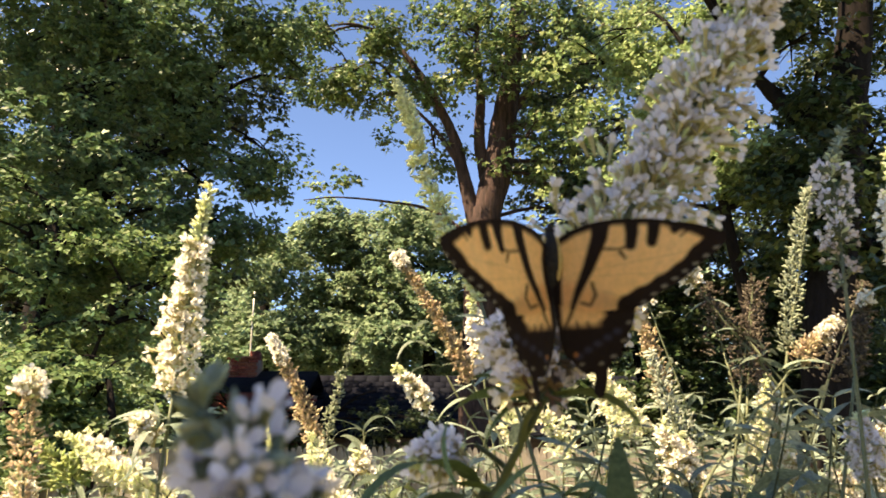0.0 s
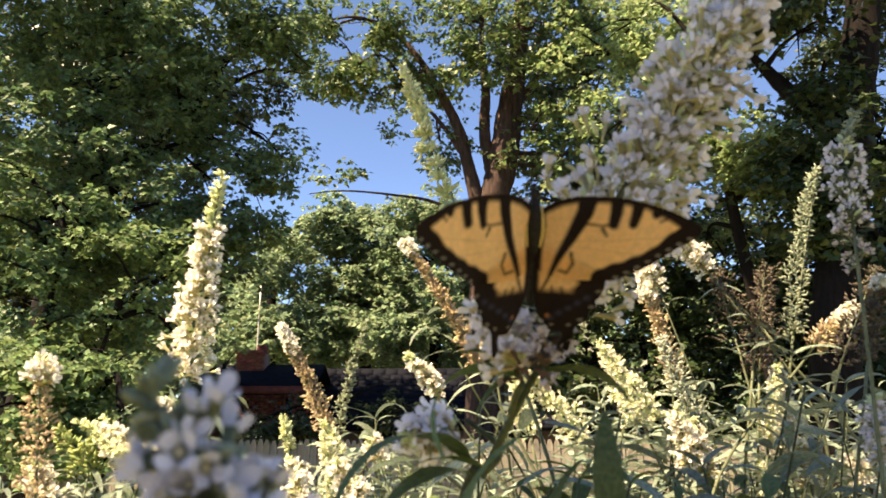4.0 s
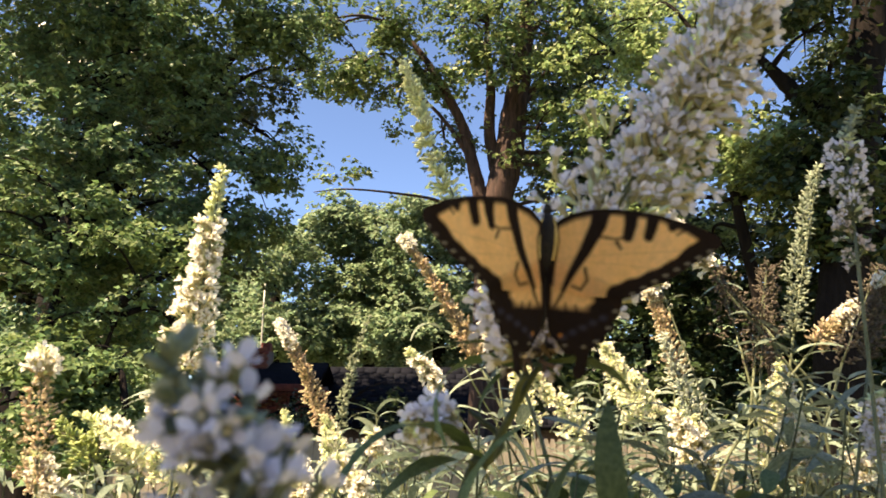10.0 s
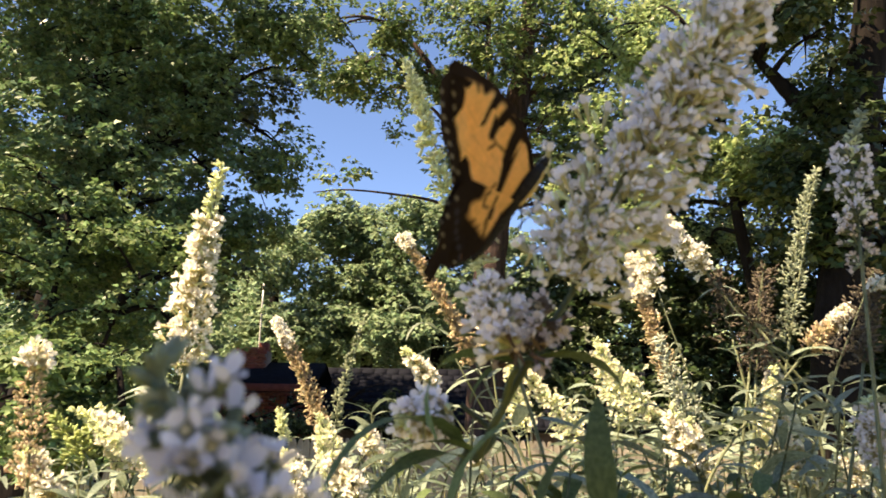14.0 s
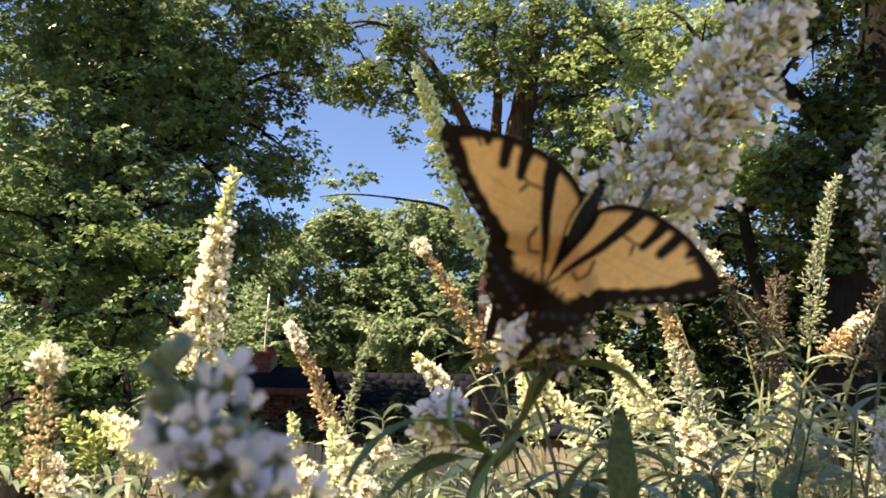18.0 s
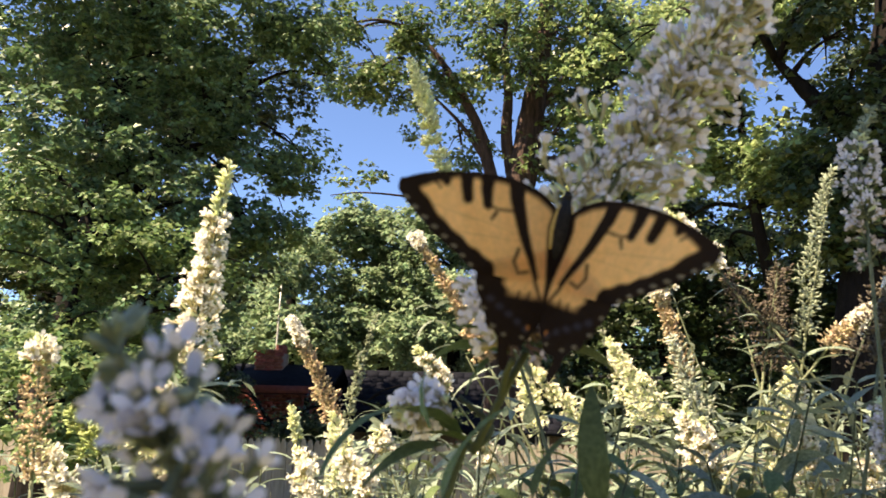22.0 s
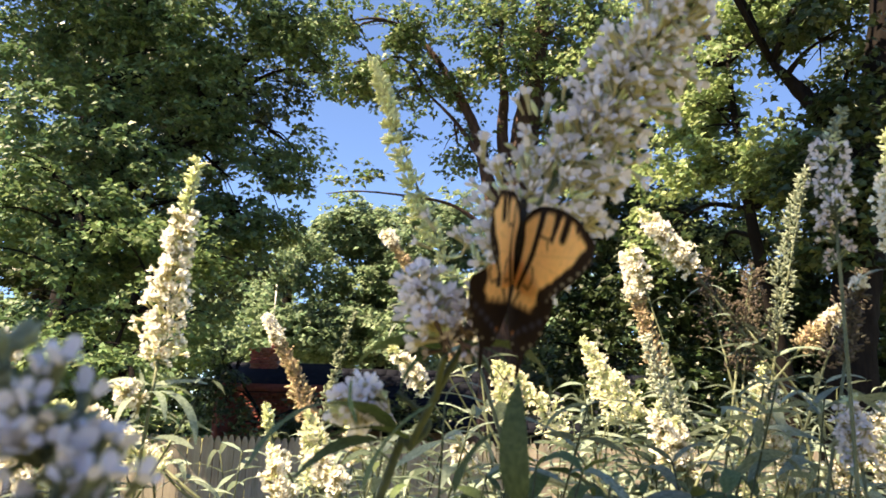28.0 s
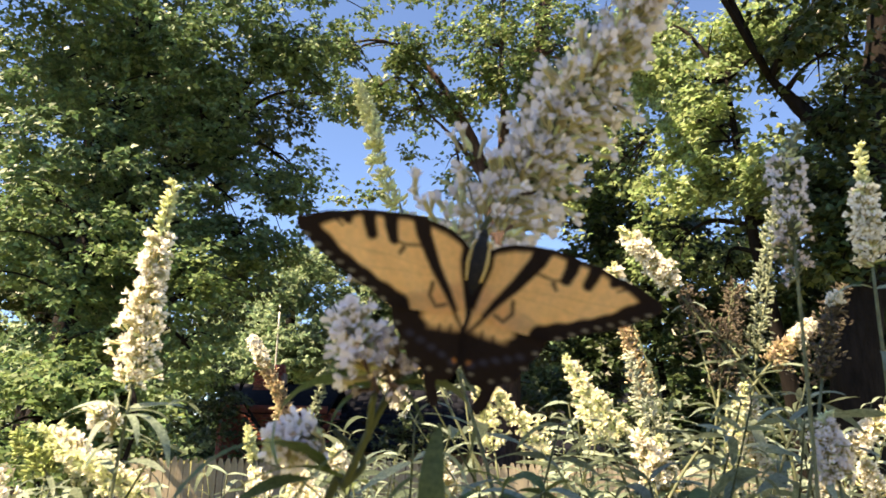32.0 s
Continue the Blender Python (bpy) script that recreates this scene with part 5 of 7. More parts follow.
shoot("leafy green shoot with narrow pointed leaves", None, (-0.239, 1.086, 1.396), (-0.252, 1.086, 1.434), 0.0083, 235, leaves=8, leaf=0.065, gap=0.026, first=0.0, thick=0.0014)
shoot("leafy green shoot with narrow pointed leaves", None, (-0.185, 0.764, 1.398), (-0.186, 0.764, 1.425), 0.0059, 236, leaves=8, leaf=0.065, gap=0.026, first=0.0, thick=0.0014)
shoot("leafy green shoot with narrow pointed leaves", None, (-0.534, 0.979, 1.439), (-0.548, 0.979, 1.474), 0.0075, 237, leaves=8, leaf=0.065, gap=0.026, first=0.0, thick=0.0014)
shoot("leafy green shoot with narrow pointed leaves", None, (-0.303, 1.054, 1.430), (-0.314, 1.054, 1.468), 0.0081, 238, leaves=8, leaf=0.065, gap=0.026, first=0.0, thick=0.0014)
shoot("leafy green shoot with narrow pointed leaves", None, (-0.561, 0.957, 1.428), (-0.564, 0.957, 1.462), 0.0073, 239, leaves=8, leaf=0.065, gap=0.026, first=0.0, thick=0.0014)
shoot("leafy green shoot with narrow pointed leaves", None, (-0.260, 0.645, 1.452), (-0.254, 0.645, 1.475), 0.0049, 240, leaves=8, leaf=0.065, gap=0.026, first=0.0, thick=0.0014)
shoot("leafy green shoot with narrow pointed leaves", None, (-0.271, 0.829, 1.376), (-0.261, 0.829, 1.404), 0.0064, 241, leaves=8, leaf=0.065, gap=0.026, first=0.0, thick=0.0014)
shoot("leafy green shoot with narrow pointed leaves", None, (-0.156, 0.977, 1.391), (-0.156, 0.977, 1.425), 0.0075, 242, leaves=8, leaf=0.065, gap=0.026, first=0.0, thick=0.0014)
shoot("leafy green shoot with narrow pointed leaves", None, (-0.153, 1.013, 1.435), (-0.153, 1.013, 1.471), 0.0078, 243, leaves=8, leaf=0.065, gap=0.026, first=0.0, thick=0.0014)
shoot("leafy green shoot with narrow pointed leaves", None, (0.076, 0.716, 1.440), (0.068, 0.716, 1.466), 0.0055, 244, leaves=8, leaf=0.065, gap=0.026, first=0.0, thick=0.0014)
shoot("leafy green shoot with narrow pointed leaves", None, (0.380, 0.967, 1.491), (0.387, 0.967, 1.526), 0.0074, 245, leaves=8, leaf=0.065, gap=0.026, first=0.0, thick=0.0014)
shoot("leafy green shoot with narrow pointed leaves", None, (-0.065, 0.932, 1.435), (-0.055, 0.932, 1.469), 0.0071, 246, leaves=8, leaf=0.065, gap=0.026, first=0.0, thick=0.0014)
shoot("leafy green shoot with narrow pointed leaves", None, (0.059, 1.039, 1.402), (0.063, 1.039, 1.439), 0.0080, 247, leaves=8, leaf=0.065, gap=0.026, first=0.0, thick=0.0014)
shoot("leafy green shoot with narrow pointed leaves", None, (0.357, 0.679, 1.527), (0.362, 0.679, 1.552), 0.0052, 248, leaves=8, leaf=0.065, gap=0.026, first=0.0, thick=0.0014)
shoot("leafy green shoot with narrow pointed leaves", None, (0.318, 0.841, 1.497), (0.313, 0.841, 1.528), 0.0064, 249, leaves=8, leaf=0.065, gap=0.026, first=0.0, thick=0.0014)
shoot("leafy green shoot with narrow pointed leaves", None, (0.277, 0.839, 1.519), (0.276, 0.839, 1.550), 0.0064, 250, leaves=8, leaf=0.065, gap=0.026, first=0.0, thick=0.0014)
shoot("leafy green shoot with narrow pointed leaves", None, (0.189, 0.828, 1.484), (0.198, 0.828, 1.515), 0.0063, 251, leaves=8, leaf=0.065, gap=0.026, first=0.0, thick=0.0014)
shoot("leafy green shoot with narrow pointed leaves", None, (0.065, 0.503, 1.455), (0.072, 0.503, 1.473), 0.0039, 252, leaves=8, leaf=0.065, gap=0.026, first=0.0, thick=0.0014)
shoot("leafy green shoot with narrow pointed leaves", None, (0.347, 1.116, 1.423), (0.360, 1.116, 1.462), 0.0086, 253, leaves=8, leaf=0.065, gap=0.026, first=0.0, thick=0.0014)
shoot("leafy green shoot with narrow pointed leaves", None, (-0.028, 0.889, 1.464), (-0.021, 0.889, 1.496), 0.0068, 254, leaves=8, leaf=0.065, gap=0.026, first=0.0, thick=0.0014)
shoot("leafy green shoot with narrow pointed leaves", None, (0.025, 0.853, 1.478), (0.016, 0.853, 1.509), 0.0065, 255, leaves=8, leaf=0.065, gap=0.026, first=0.0, thick=0.0014)
shoot("leafy green shoot with narrow pointed leaves", None, (0.341, 0.612, 1.458), (0.348, 0.612, 1.479), 0.0047, 256, leaves=8, leaf=0.065, gap=0.026, first=0.0, thick=0.0014)
shoot("leafy green shoot with narrow pointed leaves", None, (0.211, 0.931, 1.484), (0.216, 0.931, 1.518), 0.0071, 257, leaves=8, leaf=0.065, gap=0.026, first=0.0, thick=0.0014)
shoot("leafy green shoot with narrow pointed leaves", None, (0.059, 0.975, 1.471), (0.051, 0.975, 1.506), 0.0075, 258, leaves=8, leaf=0.065, gap=0.026, first=0.0, thick=0.0014)
shoot("leafy green shoot with narrow pointed leaves", None, (0.169, 0.827, 1.446), (0.160, 0.827, 1.475), 0.0063, 259, leaves=8, leaf=0.065, gap=0.026, first=0.0, thick=0.0014)
shoot("leafy green shoot with narrow pointed leaves", None, (0.271, 0.575, 1.521), (0.279, 0.575, 1.543), 0.0044, 260, leaves=8, leaf=0.065, gap=0.026, first=0.0, thick=0.0014)
shoot("leafy green shoot with narrow pointed leaves", None, (0.274, 0.838, 1.515), (0.271, 0.838, 1.546), 0.0064, 261, leaves=8, leaf=0.065, gap=0.026, first=0.0, thick=0.0014)
shoot("leafy green shoot with narrow pointed leaves", None, (0.117, 1.113, 1.398), (0.127, 1.113, 1.437), 0.0085, 262, leaves=8, leaf=0.065, gap=0.026, first=0.0, thick=0.0014)
shoot("leafy green shoot with narrow pointed leaves", None, (0.576, 1.083, 1.431), (0.594, 1.083, 1.469), 0.0083, 263, leaves=8, leaf=0.065, gap=0.026, first=0.0, thick=0.0014)
shoot("leafy green shoot with narrow pointed leaves", None, (0.263, 1.115, 1.533), (0.282, 1.115, 1.575), 0.0085, 300, leaves=8, leaf=0.048, gap=0.019, first=0.0, thick=0.0014)
shoot("leafy green shoot with narrow pointed leaves", None, (0.508, 1.128, 1.484), (0.513, 1.128, 1.525), 0.0086, 301, leaves=8, leaf=0.048, gap=0.019, first=0.0, thick=0.0014)
shoot("leafy green shoot with narrow pointed leaves", None, (0.223, 1.022, 1.442), (0.218, 1.022, 1.479), 0.0078, 302, leaves=8, leaf=0.048, gap=0.019, first=0.0, thick=0.0014)
shoot("leafy green shoot with narrow pointed leaves", None, (0.300, 0.986, 1.488), (0.306, 0.986, 1.524), 0.0076, 303, leaves=8, leaf=0.048, gap=0.019, first=0.0, thick=0.0014)
shoot("leafy green shoot with narrow pointed leaves", None, (0.520, 0.952, 1.463), (0.529, 0.952, 1.497), 0.0073, 304, leaves=8, leaf=0.048, gap=0.019, first=0.0, thick=0.0014)
shoot("leafy green shoot with narrow pointed leaves", None, (0.190, 1.123, 1.471), (0.197, 1.123, 1.512), 0.0086, 305, leaves=8, leaf=0.048, gap=0.019, first=0.0, thick=0.0014)
shoot("leafy green shoot with narrow pointed leaves", None, (0.563, 1.005, 1.434), (0.557, 1.005, 1.470), 0.0077, 306, leaves=8, leaf=0.048, gap=0.019, first=0.0, thick=0.0014)
shoot("leafy green shoot with narrow pointed leaves", None, (0.358, 0.996, 1.445), (0.356, 0.996, 1.481), 0.0076, 307, leaves=8, leaf=0.048, gap=0.019, first=0.0, thick=0.0014)
shoot("leafy green shoot with narrow pointed leaves", None, (0.531, 1.070, 1.492), (0.536, 1.070, 1.532), 0.0082, 308, leaves=8, leaf=0.048, gap=0.019, first=0.0, thick=0.0014)
shoot("leafy green shoot with narrow pointed leaves", None, (0.576, 0.987, 1.540), (0.589, 0.987, 1.577), 0.0076, 309, leaves=8, leaf=0.048, gap=0.019, first=0.0, thick=0.0014)
shoot("leafy green shoot with narrow pointed leaves", None, (0.454, 0.977, 1.529), (0.449, 0.977, 1.566), 0.0075, 310, leaves=8, leaf=0.048, gap=0.019, first=0.0, thick=0.0014)
shoot("leafy green shoot with narrow pointed leaves", None, (0.394, 0.993, 1.414), (0.389, 0.993, 1.449), 0.0076, 311, leaves=8, leaf=0.048, gap=0.019, first=0.0, thick=0.0014)
shoot("leafy green shoot with narrow pointed leaves", None, (0.523, 1.119, 1.480), (0.544, 1.119, 1.521), 0.0086, 312, leaves=8, leaf=0.048, gap=0.019, first=0.0, thick=0.0014)
shoot("leafy green shoot with narrow pointed leaves", None, (0.601, 1.049, 1.437), (0.593, 1.049, 1.475), 0.0080, 313, leaves=8, leaf=0.048, gap=0.019, first=0.0, thick=0.0014)
shoot("leafy green shoot with narrow pointed leaves", None, (0.544, 1.043, 1.485), (0.553, 1.043, 1.523), 0.0080, 314, leaves=8, leaf=0.048, gap=0.019, first=0.0, thick=0.0014)
shoot("leafy green shoot with narrow pointed leaves", None, (0.667, 1.134, 1.458), (0.688, 1.134, 1.499), 0.0087, 315, leaves=8, leaf=0.048, gap=0.019, first=0.0, thick=0.0014)
shoot("leafy green shoot with narrow pointed leaves", None, (0.224, 1.128, 1.491), (0.235, 1.128, 1.532), 0.0086, 316, leaves=8, leaf=0.048, gap=0.019, first=0.0, thick=0.0014)
shoot("leafy green shoot with narrow pointed leaves", None, (0.632, 1.056, 1.517), (0.651, 1.056, 1.557), 0.0081, 317, leaves=8, leaf=0.048, gap=0.019, first=0.0, thick=0.0014)
shoot("leafy green shoot with narrow pointed leaves", None, (0.456, 1.145, 1.439), (0.449, 1.145, 1.480), 0.0088, 318, leaves=8, leaf=0.048, gap=0.019, first=0.0, thick=0.0014)
shoot("leafy green shoot with narrow pointed leaves", None, (0.195, 1.066, 1.415), (0.187, 1.066, 1.453), 0.0082, 319, leaves=8, leaf=0.048, gap=0.019, first=0.0, thick=0.0014)
shoot("leafy green shoot with narrow pointed leaves", None, (0.522, 0.976, 1.502), (0.520, 0.976, 1.538), 0.0075, 320, leaves=8, leaf=0.048, gap=0.019, first=0.0, thick=0.0014)
shoot("leafy green shoot with narrow pointed leaves", None, (0.195, 1.106, 1.483), (0.195, 1.106, 1.523), 0.0085, 321, leaves=8, leaf=0.048, gap=0.019, first=0.0, thick=0.0014)
shoot("leafy green shoot with narrow pointed leaves", None, (0.590, 0.985, 1.537), (0.584, 0.985, 1.574), 0.0075, 322, leaves=8, leaf=0.048, gap=0.019, first=0.0, thick=0.0014)
shoot("leafy green shoot with narrow pointed leaves", None, (0.455, 1.083, 1.516), (0.460, 1.083, 1.556), 0.0083, 323, leaves=8, leaf=0.048, gap=0.019, first=0.0, thick=0.0014)
shoot("leafy green shoot with narrow pointed leaves", None, (0.459, 1.108, 1.413), (0.477, 1.108, 1.453), 0.0085, 324, leaves=8, leaf=0.048, gap=0.019, first=0.0, thick=0.0014)
shoot("leafy green shoot with narrow pointed leaves", None, (0.261, 1.142, 1.487), (0.260, 1.142, 1.529), 0.0088, 325, leaves=8, leaf=0.048, gap=0.019, first=0.0, thick=0.0014)
shoot("leafy green shoot with narrow pointed leaves", None, (0.283, 0.986, 1.474), (0.296, 0.986, 1.510), 0.0076, 326, leaves=8, leaf=0.048, gap=0.019, first=0.0, thick=0.0014)
shoot("leafy green shoot with narrow pointed leaves", None, (0.514, 1.143, 1.534), (0.518, 1.143, 1.577), 0.0088, 327, leaves=8, leaf=0.048, gap=0.019, first=0.0, thick=0.0014)
shoot("leafy green shoot with narrow pointed leaves", None, (0.310, 1.140, 1.448), (0.307, 1.140, 1.489), 0.0087, 328, leaves=8, leaf=0.048, gap=0.019, first=0.0, thick=0.0014)
shoot("leafy green shoot with narrow pointed leaves", None, (0.161, 0.962, 1.514), (0.164, 0.962, 1.550), 0.0074, 329, leaves=8, leaf=0.048, gap=0.019, first=0.0, thick=0.0014)
shoot("drooping spike of yellow-cream florets in full sun", "cream", (0.220, 0.800, 1.492), (0.160, 0.800, 1.575), 0.0188, 701, leaves=5, leaf=0.06, tail=0.12)
shoot("drooping spike of yellow-cream florets in full sun", "cream", (0.139, 0.790, 1.473), (0.074, 0.790, 1.544), 0.0173, 702, leaves=5, leaf=0.06, tail=0.12)
shoot("small sunlit tuft of white florets", "lit", (0.229, 0.800, 1.633), (0.214, 0.800, 1.676), 0.0094, 703, leaves=2, leaf=0.04, tail=0.2, thick=0.0010)
shoot("pale grey-green spike of buds over a few white florets", "silver", (0.256, 0.800, 1.489), (0.227, 0.800, 1.579), 0.0188, 704, leaves=6, leaf=0.06, tail=0.0, gap=0.03)
shoot("ragged tuft of white florets among pale leaves", "lit", (0.243, 0.780, 1.452), (0.232, 0.780, 1.505), 0.0190, 705, leaves=5, leaf=0.06, tail=0.2, gap=0.03)
shoot("sunlit leaning spike of cream florets at the bush edge", "lit", (0.438, 0.800, 1.476), (0.496, 0.800, 1.525), 0.0163, 706, leaves=4, leaf=0.06, tail=0.15)
shoot("sunlit ragged spike of yellow-cream florets", "cream", (0.319, 0.770, 1.464), (0.338, 0.770, 1.547), 0.0144, 707, leaves=4, leaf=0.06, tail=0.2)
shoot("low ragged spike of yellow-cream florets", "cream", (-0.217, 0.640, 1.440), (-0.298, 0.640, 1.479), 0.0170, 708, leaves=4, leaf=0.06, tail=0.15)
shoot("low spike of cream florets at the bush edge", "lit", (-0.297, 0.600, 1.413), (-0.329, 0.600, 1.461), 0.0122, 709, leaves=3, leaf=0.06, tail=0.2)
shoot("airy spent brown spike with wispy dry florets", "wisp", (0.315, 0.780, 1.542), (0.339, 0.780, 1.656), 0.0220, 710, leaves=3, leaf=0.05, tail=0.0)
shoot("airy spent brown spike with wispy dry florets", "wisp", (0.386, 0.740, 1.546), (0.433, 0.740, 1.644), 0.0197, 711, leaves=3, leaf=0.05, tail=0.0)
shoot("airy spent brown spike with wispy dry florets", "wisp", (0.308, 0.800, 1.578), (0.292, 0.800, 1.652), 0.0238, 712, leaves=3, leaf=0.05, tail=0.0)
shoot("white floret tuft under a spent spike", "lit", (-0.148, 0.800, 1.426), (-0.170, 0.800, 1.454), 0.0150, 713, leaves=4, leaf=0.05, tail=0.2)
shoot("yellow-cream florets among young leaves", "cream", (-0.123, 0.840, 1.453), (-0.144, 0.840, 1.492), 0.0158, 714, leaves=5, leaf=0.05, tail=0.25)
shoot("pale cream raceme on a thin arching stem", "lit", (-0.009, 0.820, 1.518), (-0.049, 0.820, 1.564), 0.0083, 715, leaves=3, leaf=0.05, tail=0.3, thick=0.0011)
shoot("bright lime-green budding tuft in full sun", "lime", (-0.312, 0.660, 1.456), (-0.343, 0.660, 1.488), 0.0170, 716, leaves=4, leaf=0.04, tail=0.0, gap=0.02, thick=0.0012)
shoot("bright lime-green budding tuft in full sun", "lime", (-0.322, 0.680, 1.450), (-0.318, 0.680, 1.489), 0.0130, 717, leaves=4, leaf=0.04, tail=0.0, gap=0.02, thick=0.0012)
shoot("bushy cream floret tuft low at the bush edge", "lit", (0.430, 0.800, 1.424), (0.418, 0.800, 1.462), 0.0210, 718, leaves=5, leaf=0.05, tail=0.15, gap=0.025)
shoot("bushy cream floret tuft low at the bush edge", "cream", (0.326, 0.780, 1.418), (0.314, 0.780, 1.458), 0.0210, 719, leaves=5, leaf=0.05, tail=0.15, gap=0.025)
shoot("bushy cream floret tuft low at the bush edge", "lit", (0.505, 0.860, 1.428), (0.494, 0.860, 1.474), 0.0230, 720, leaves=5, leaf=0.05, tail=0.15, gap=0.025)
shoot("bright yellow-green leafy tuft in full sun", None, (-0.309, 0.660, 1.452), (-0.315, 0.660, 1.476), 0.0051, 550, leaves=8, leaf=0.05, gap=0.018, first=0.0)
shoot("bright yellow-green leafy tuft in full sun", None, (-0.289, 0.680, 1.466), (-0.284, 0.680, 1.490), 0.0052, 610, leaves=8, leaf=0.05, gap=0.018, first=0.0)
shoot("bright yellow-green leafy tuft in full sun", None, (-0.350, 0.700, 1.470), (-0.359, 0.700, 1.495), 0.0054, 510, leaves=8, leaf=0.05, gap=0.018, first=0.0)
shoot("bright yellow-green leafy tuft in full sun", None, (-0.251, 0.640, 1.440), (-0.262, 0.640, 1.463), 0.0049, 650, leaves=8, leaf=0.05, gap=0.018, first=0.0)
shoot("bright yellow-green leafy tuft in full sun", None, (-0.261, 0.600, 1.440), (-0.264, 0.600, 1.461), 0.0046, 590, leaves=8, leaf=0.05, gap=0.018, first=0.0)
shoot("bright yellow-green leafy tuft in full sun", None, (-0.350, 0.660, 1.434), (-0.360, 0.660, 1.457), 0.0051, 460, leaves=8, leaf=0.05, gap=0.018, first=0.0)
shoot("bright yellow-green leafy tuft in full sun", None, (-0.255, 0.700, 1.450), (-0.261, 0.700, 1.475), 0.0054, 690, leaves=8, leaf=0.05, gap=0.018, first=0.0)
shoot("bright yellow-green leafy tuft in full sun", None, (-0.287, 0.600, 1.436), (-0.294, 0.600, 1.457), 0.0046, 530, leaves=8, leaf=0.05, gap=0.018, first=0.0)
shoot("short sunlit raceme of cream florets", "cream", (-0.284, 0.680, 1.441), (-0.315, 0.680, 1.497), 0.0104, 420, leaves=4, leaf=0.05, tail=0.2)
shoot("leafy green shoot with narrow pointed leaves", None, (-0.134, 1.031, 1.431), (-0.139, 1.031, 1.468), 0.0079, 440, leaves=8, leaf=0.048, gap=0.019, first=0.0, thick=0.0013)
shoot("leafy green shoot with narrow pointed leaves", None, (-0.040, 1.025, 1.461), (-0.039, 1.025, 1.498), 0.0079, 441, leaves=8, leaf=0.048, gap=0.019, first=0.0, thick=0.0013)
shoot("leafy green shoot with narrow pointed leaves", None, (-0.130, 0.813, 1.438), (-0.142, 0.813, 1.467), 0.0062, 442, leaves=8, leaf=0.048, gap=0.019, first=0.0, thick=0.0013)
shoot("leafy green shoot with narrow pointed leaves", None, (-0.155, 0.963, 1.418), (-0.161, 0.963, 1.452), 0.0074, 443, leaves=8, leaf=0.048, gap=0.019, first=0.0, thick=0.0013)
shoot("leafy green shoot with narrow pointed leaves", None, (-0.042, 0.773, 1.443), (-0.038, 0.773, 1.471), 0.0059, 444, leaves=8, leaf=0.048, gap=0.019, first=0.0, thick=0.0013)
shoot("leafy green shoot with narrow pointed leaves", None, (-0.019, 0.768, 1.427), (-0.017, 0.768, 1.454), 0.0059, 445, leaves=8, leaf=0.048, gap=0.019, first=0.0, thick=0.0013)
shoot("leafy green shoot with narrow pointed leaves", None, (-0.055, 0.859, 1.426), (-0.052, 0.859, 1.456), 0.0066, 446, leaves=8, leaf=0.048, gap=0.019, first=0.0, thick=0.0013)
shoot("leafy green shoot with narrow pointed leaves", None, (0.012, 0.905, 1.464), (0.022, 0.905, 1.496), 0.0069, 447, leaves=8, leaf=0.048, gap=0.019, first=0.0, thick=0.0013)
shoot("leafy green shoot with narrow pointed leaves", None, (-0.133, 0.844, 1.418), (-0.135, 0.844, 1.447), 0.0065, 448, leaves=8, leaf=0.048, gap=0.019, first=0.0, thick=0.0013)
shoot("leafy green shoot with narrow pointed leaves", None, (-0.098, 0.910, 1.426), (-0.092, 0.910, 1.458), 0.0070, 449, leaves=8, leaf=0.048, gap=0.019, first=0.0, thick=0.0013)
shoot("leafy green shoot with narrow pointed leaves", None, (-0.144, 0.996, 1.411), (-0.140, 0.996, 1.446), 0.0076, 450, leaves=8, leaf=0.048, gap=0.019, first=0.0, thick=0.0013)
shoot("leafy green shoot with narrow pointed leaves", None, (-0.108, 0.886, 1.472), (-0.121, 0.886, 1.504), 0.0068, 451, leaves=8, leaf=0.048, gap=0.019, first=0.0, thick=0.0013)
shoot("leafy green shoot with narrow pointed leaves", None, (0.025, 1.036, 1.453), (0.015, 1.036, 1.490), 0.0079, 452, leaves=8, leaf=0.048, gap=0.019, first=0.0, thick=0.0013)
shoot("leafy green shoot with narrow pointed leaves", None, (-0.035, 0.943, 1.423), (-0.037, 0.943, 1.456), 0.0072, 453, leaves=8, leaf=0.048, gap=0.019, first=0.0, thick=0.0013)
shoot("leafy green shoot with narrow pointed leaves", None, (-0.141, 0.867, 1.458), (-0.131, 0.867, 1.489), 0.0066, 454, leaves=8, leaf=0.048, gap=0.019, first=0.0, thick=0.0013)
shoot("leafy green shoot with narrow pointed leaves", None, (0.029, 1.044, 1.400), (0.019, 1.044, 1.436), 0.0080, 455, leaves=8, leaf=0.048, gap=0.019, first=0.0, thick=0.0013)
shoot("low ragged tuft of cream florets among leaves", "lit", (-0.101, 0.754, 1.427), (-0.113, 0.754, 1.454), 0.0104, 470, leaves=4, leaf=0.055, tail=0.2, thick=0.0013)
shoot("low ragged tuft of cream florets among leaves", "lit", (-0.072, 0.794, 1.446), (-0.084, 0.794, 1.474), 0.0110, 471, leaves=4, leaf=0.055, tail=0.2, thick=0.0013)
shoot("low ragged tuft of cream florets among leaves", "lit", (-0.084, 0.751, 1.412), (-0.095, 0.751, 1.438), 0.0104, 472, leaves=4, leaf=0.055, tail=0.2, thick=0.0013)
# leaf colour darkened for the shade low in the bush
shoot("leafy shoot with broad leaves darkened for shade", None, (0.169, 0.460, 1.447), (0.171, 0.460, 1.463), 0.0035, 500, leaves=6, leaf=0.05, gap=0.022, first=0.0, thick=0.0013, shade_tone=True)
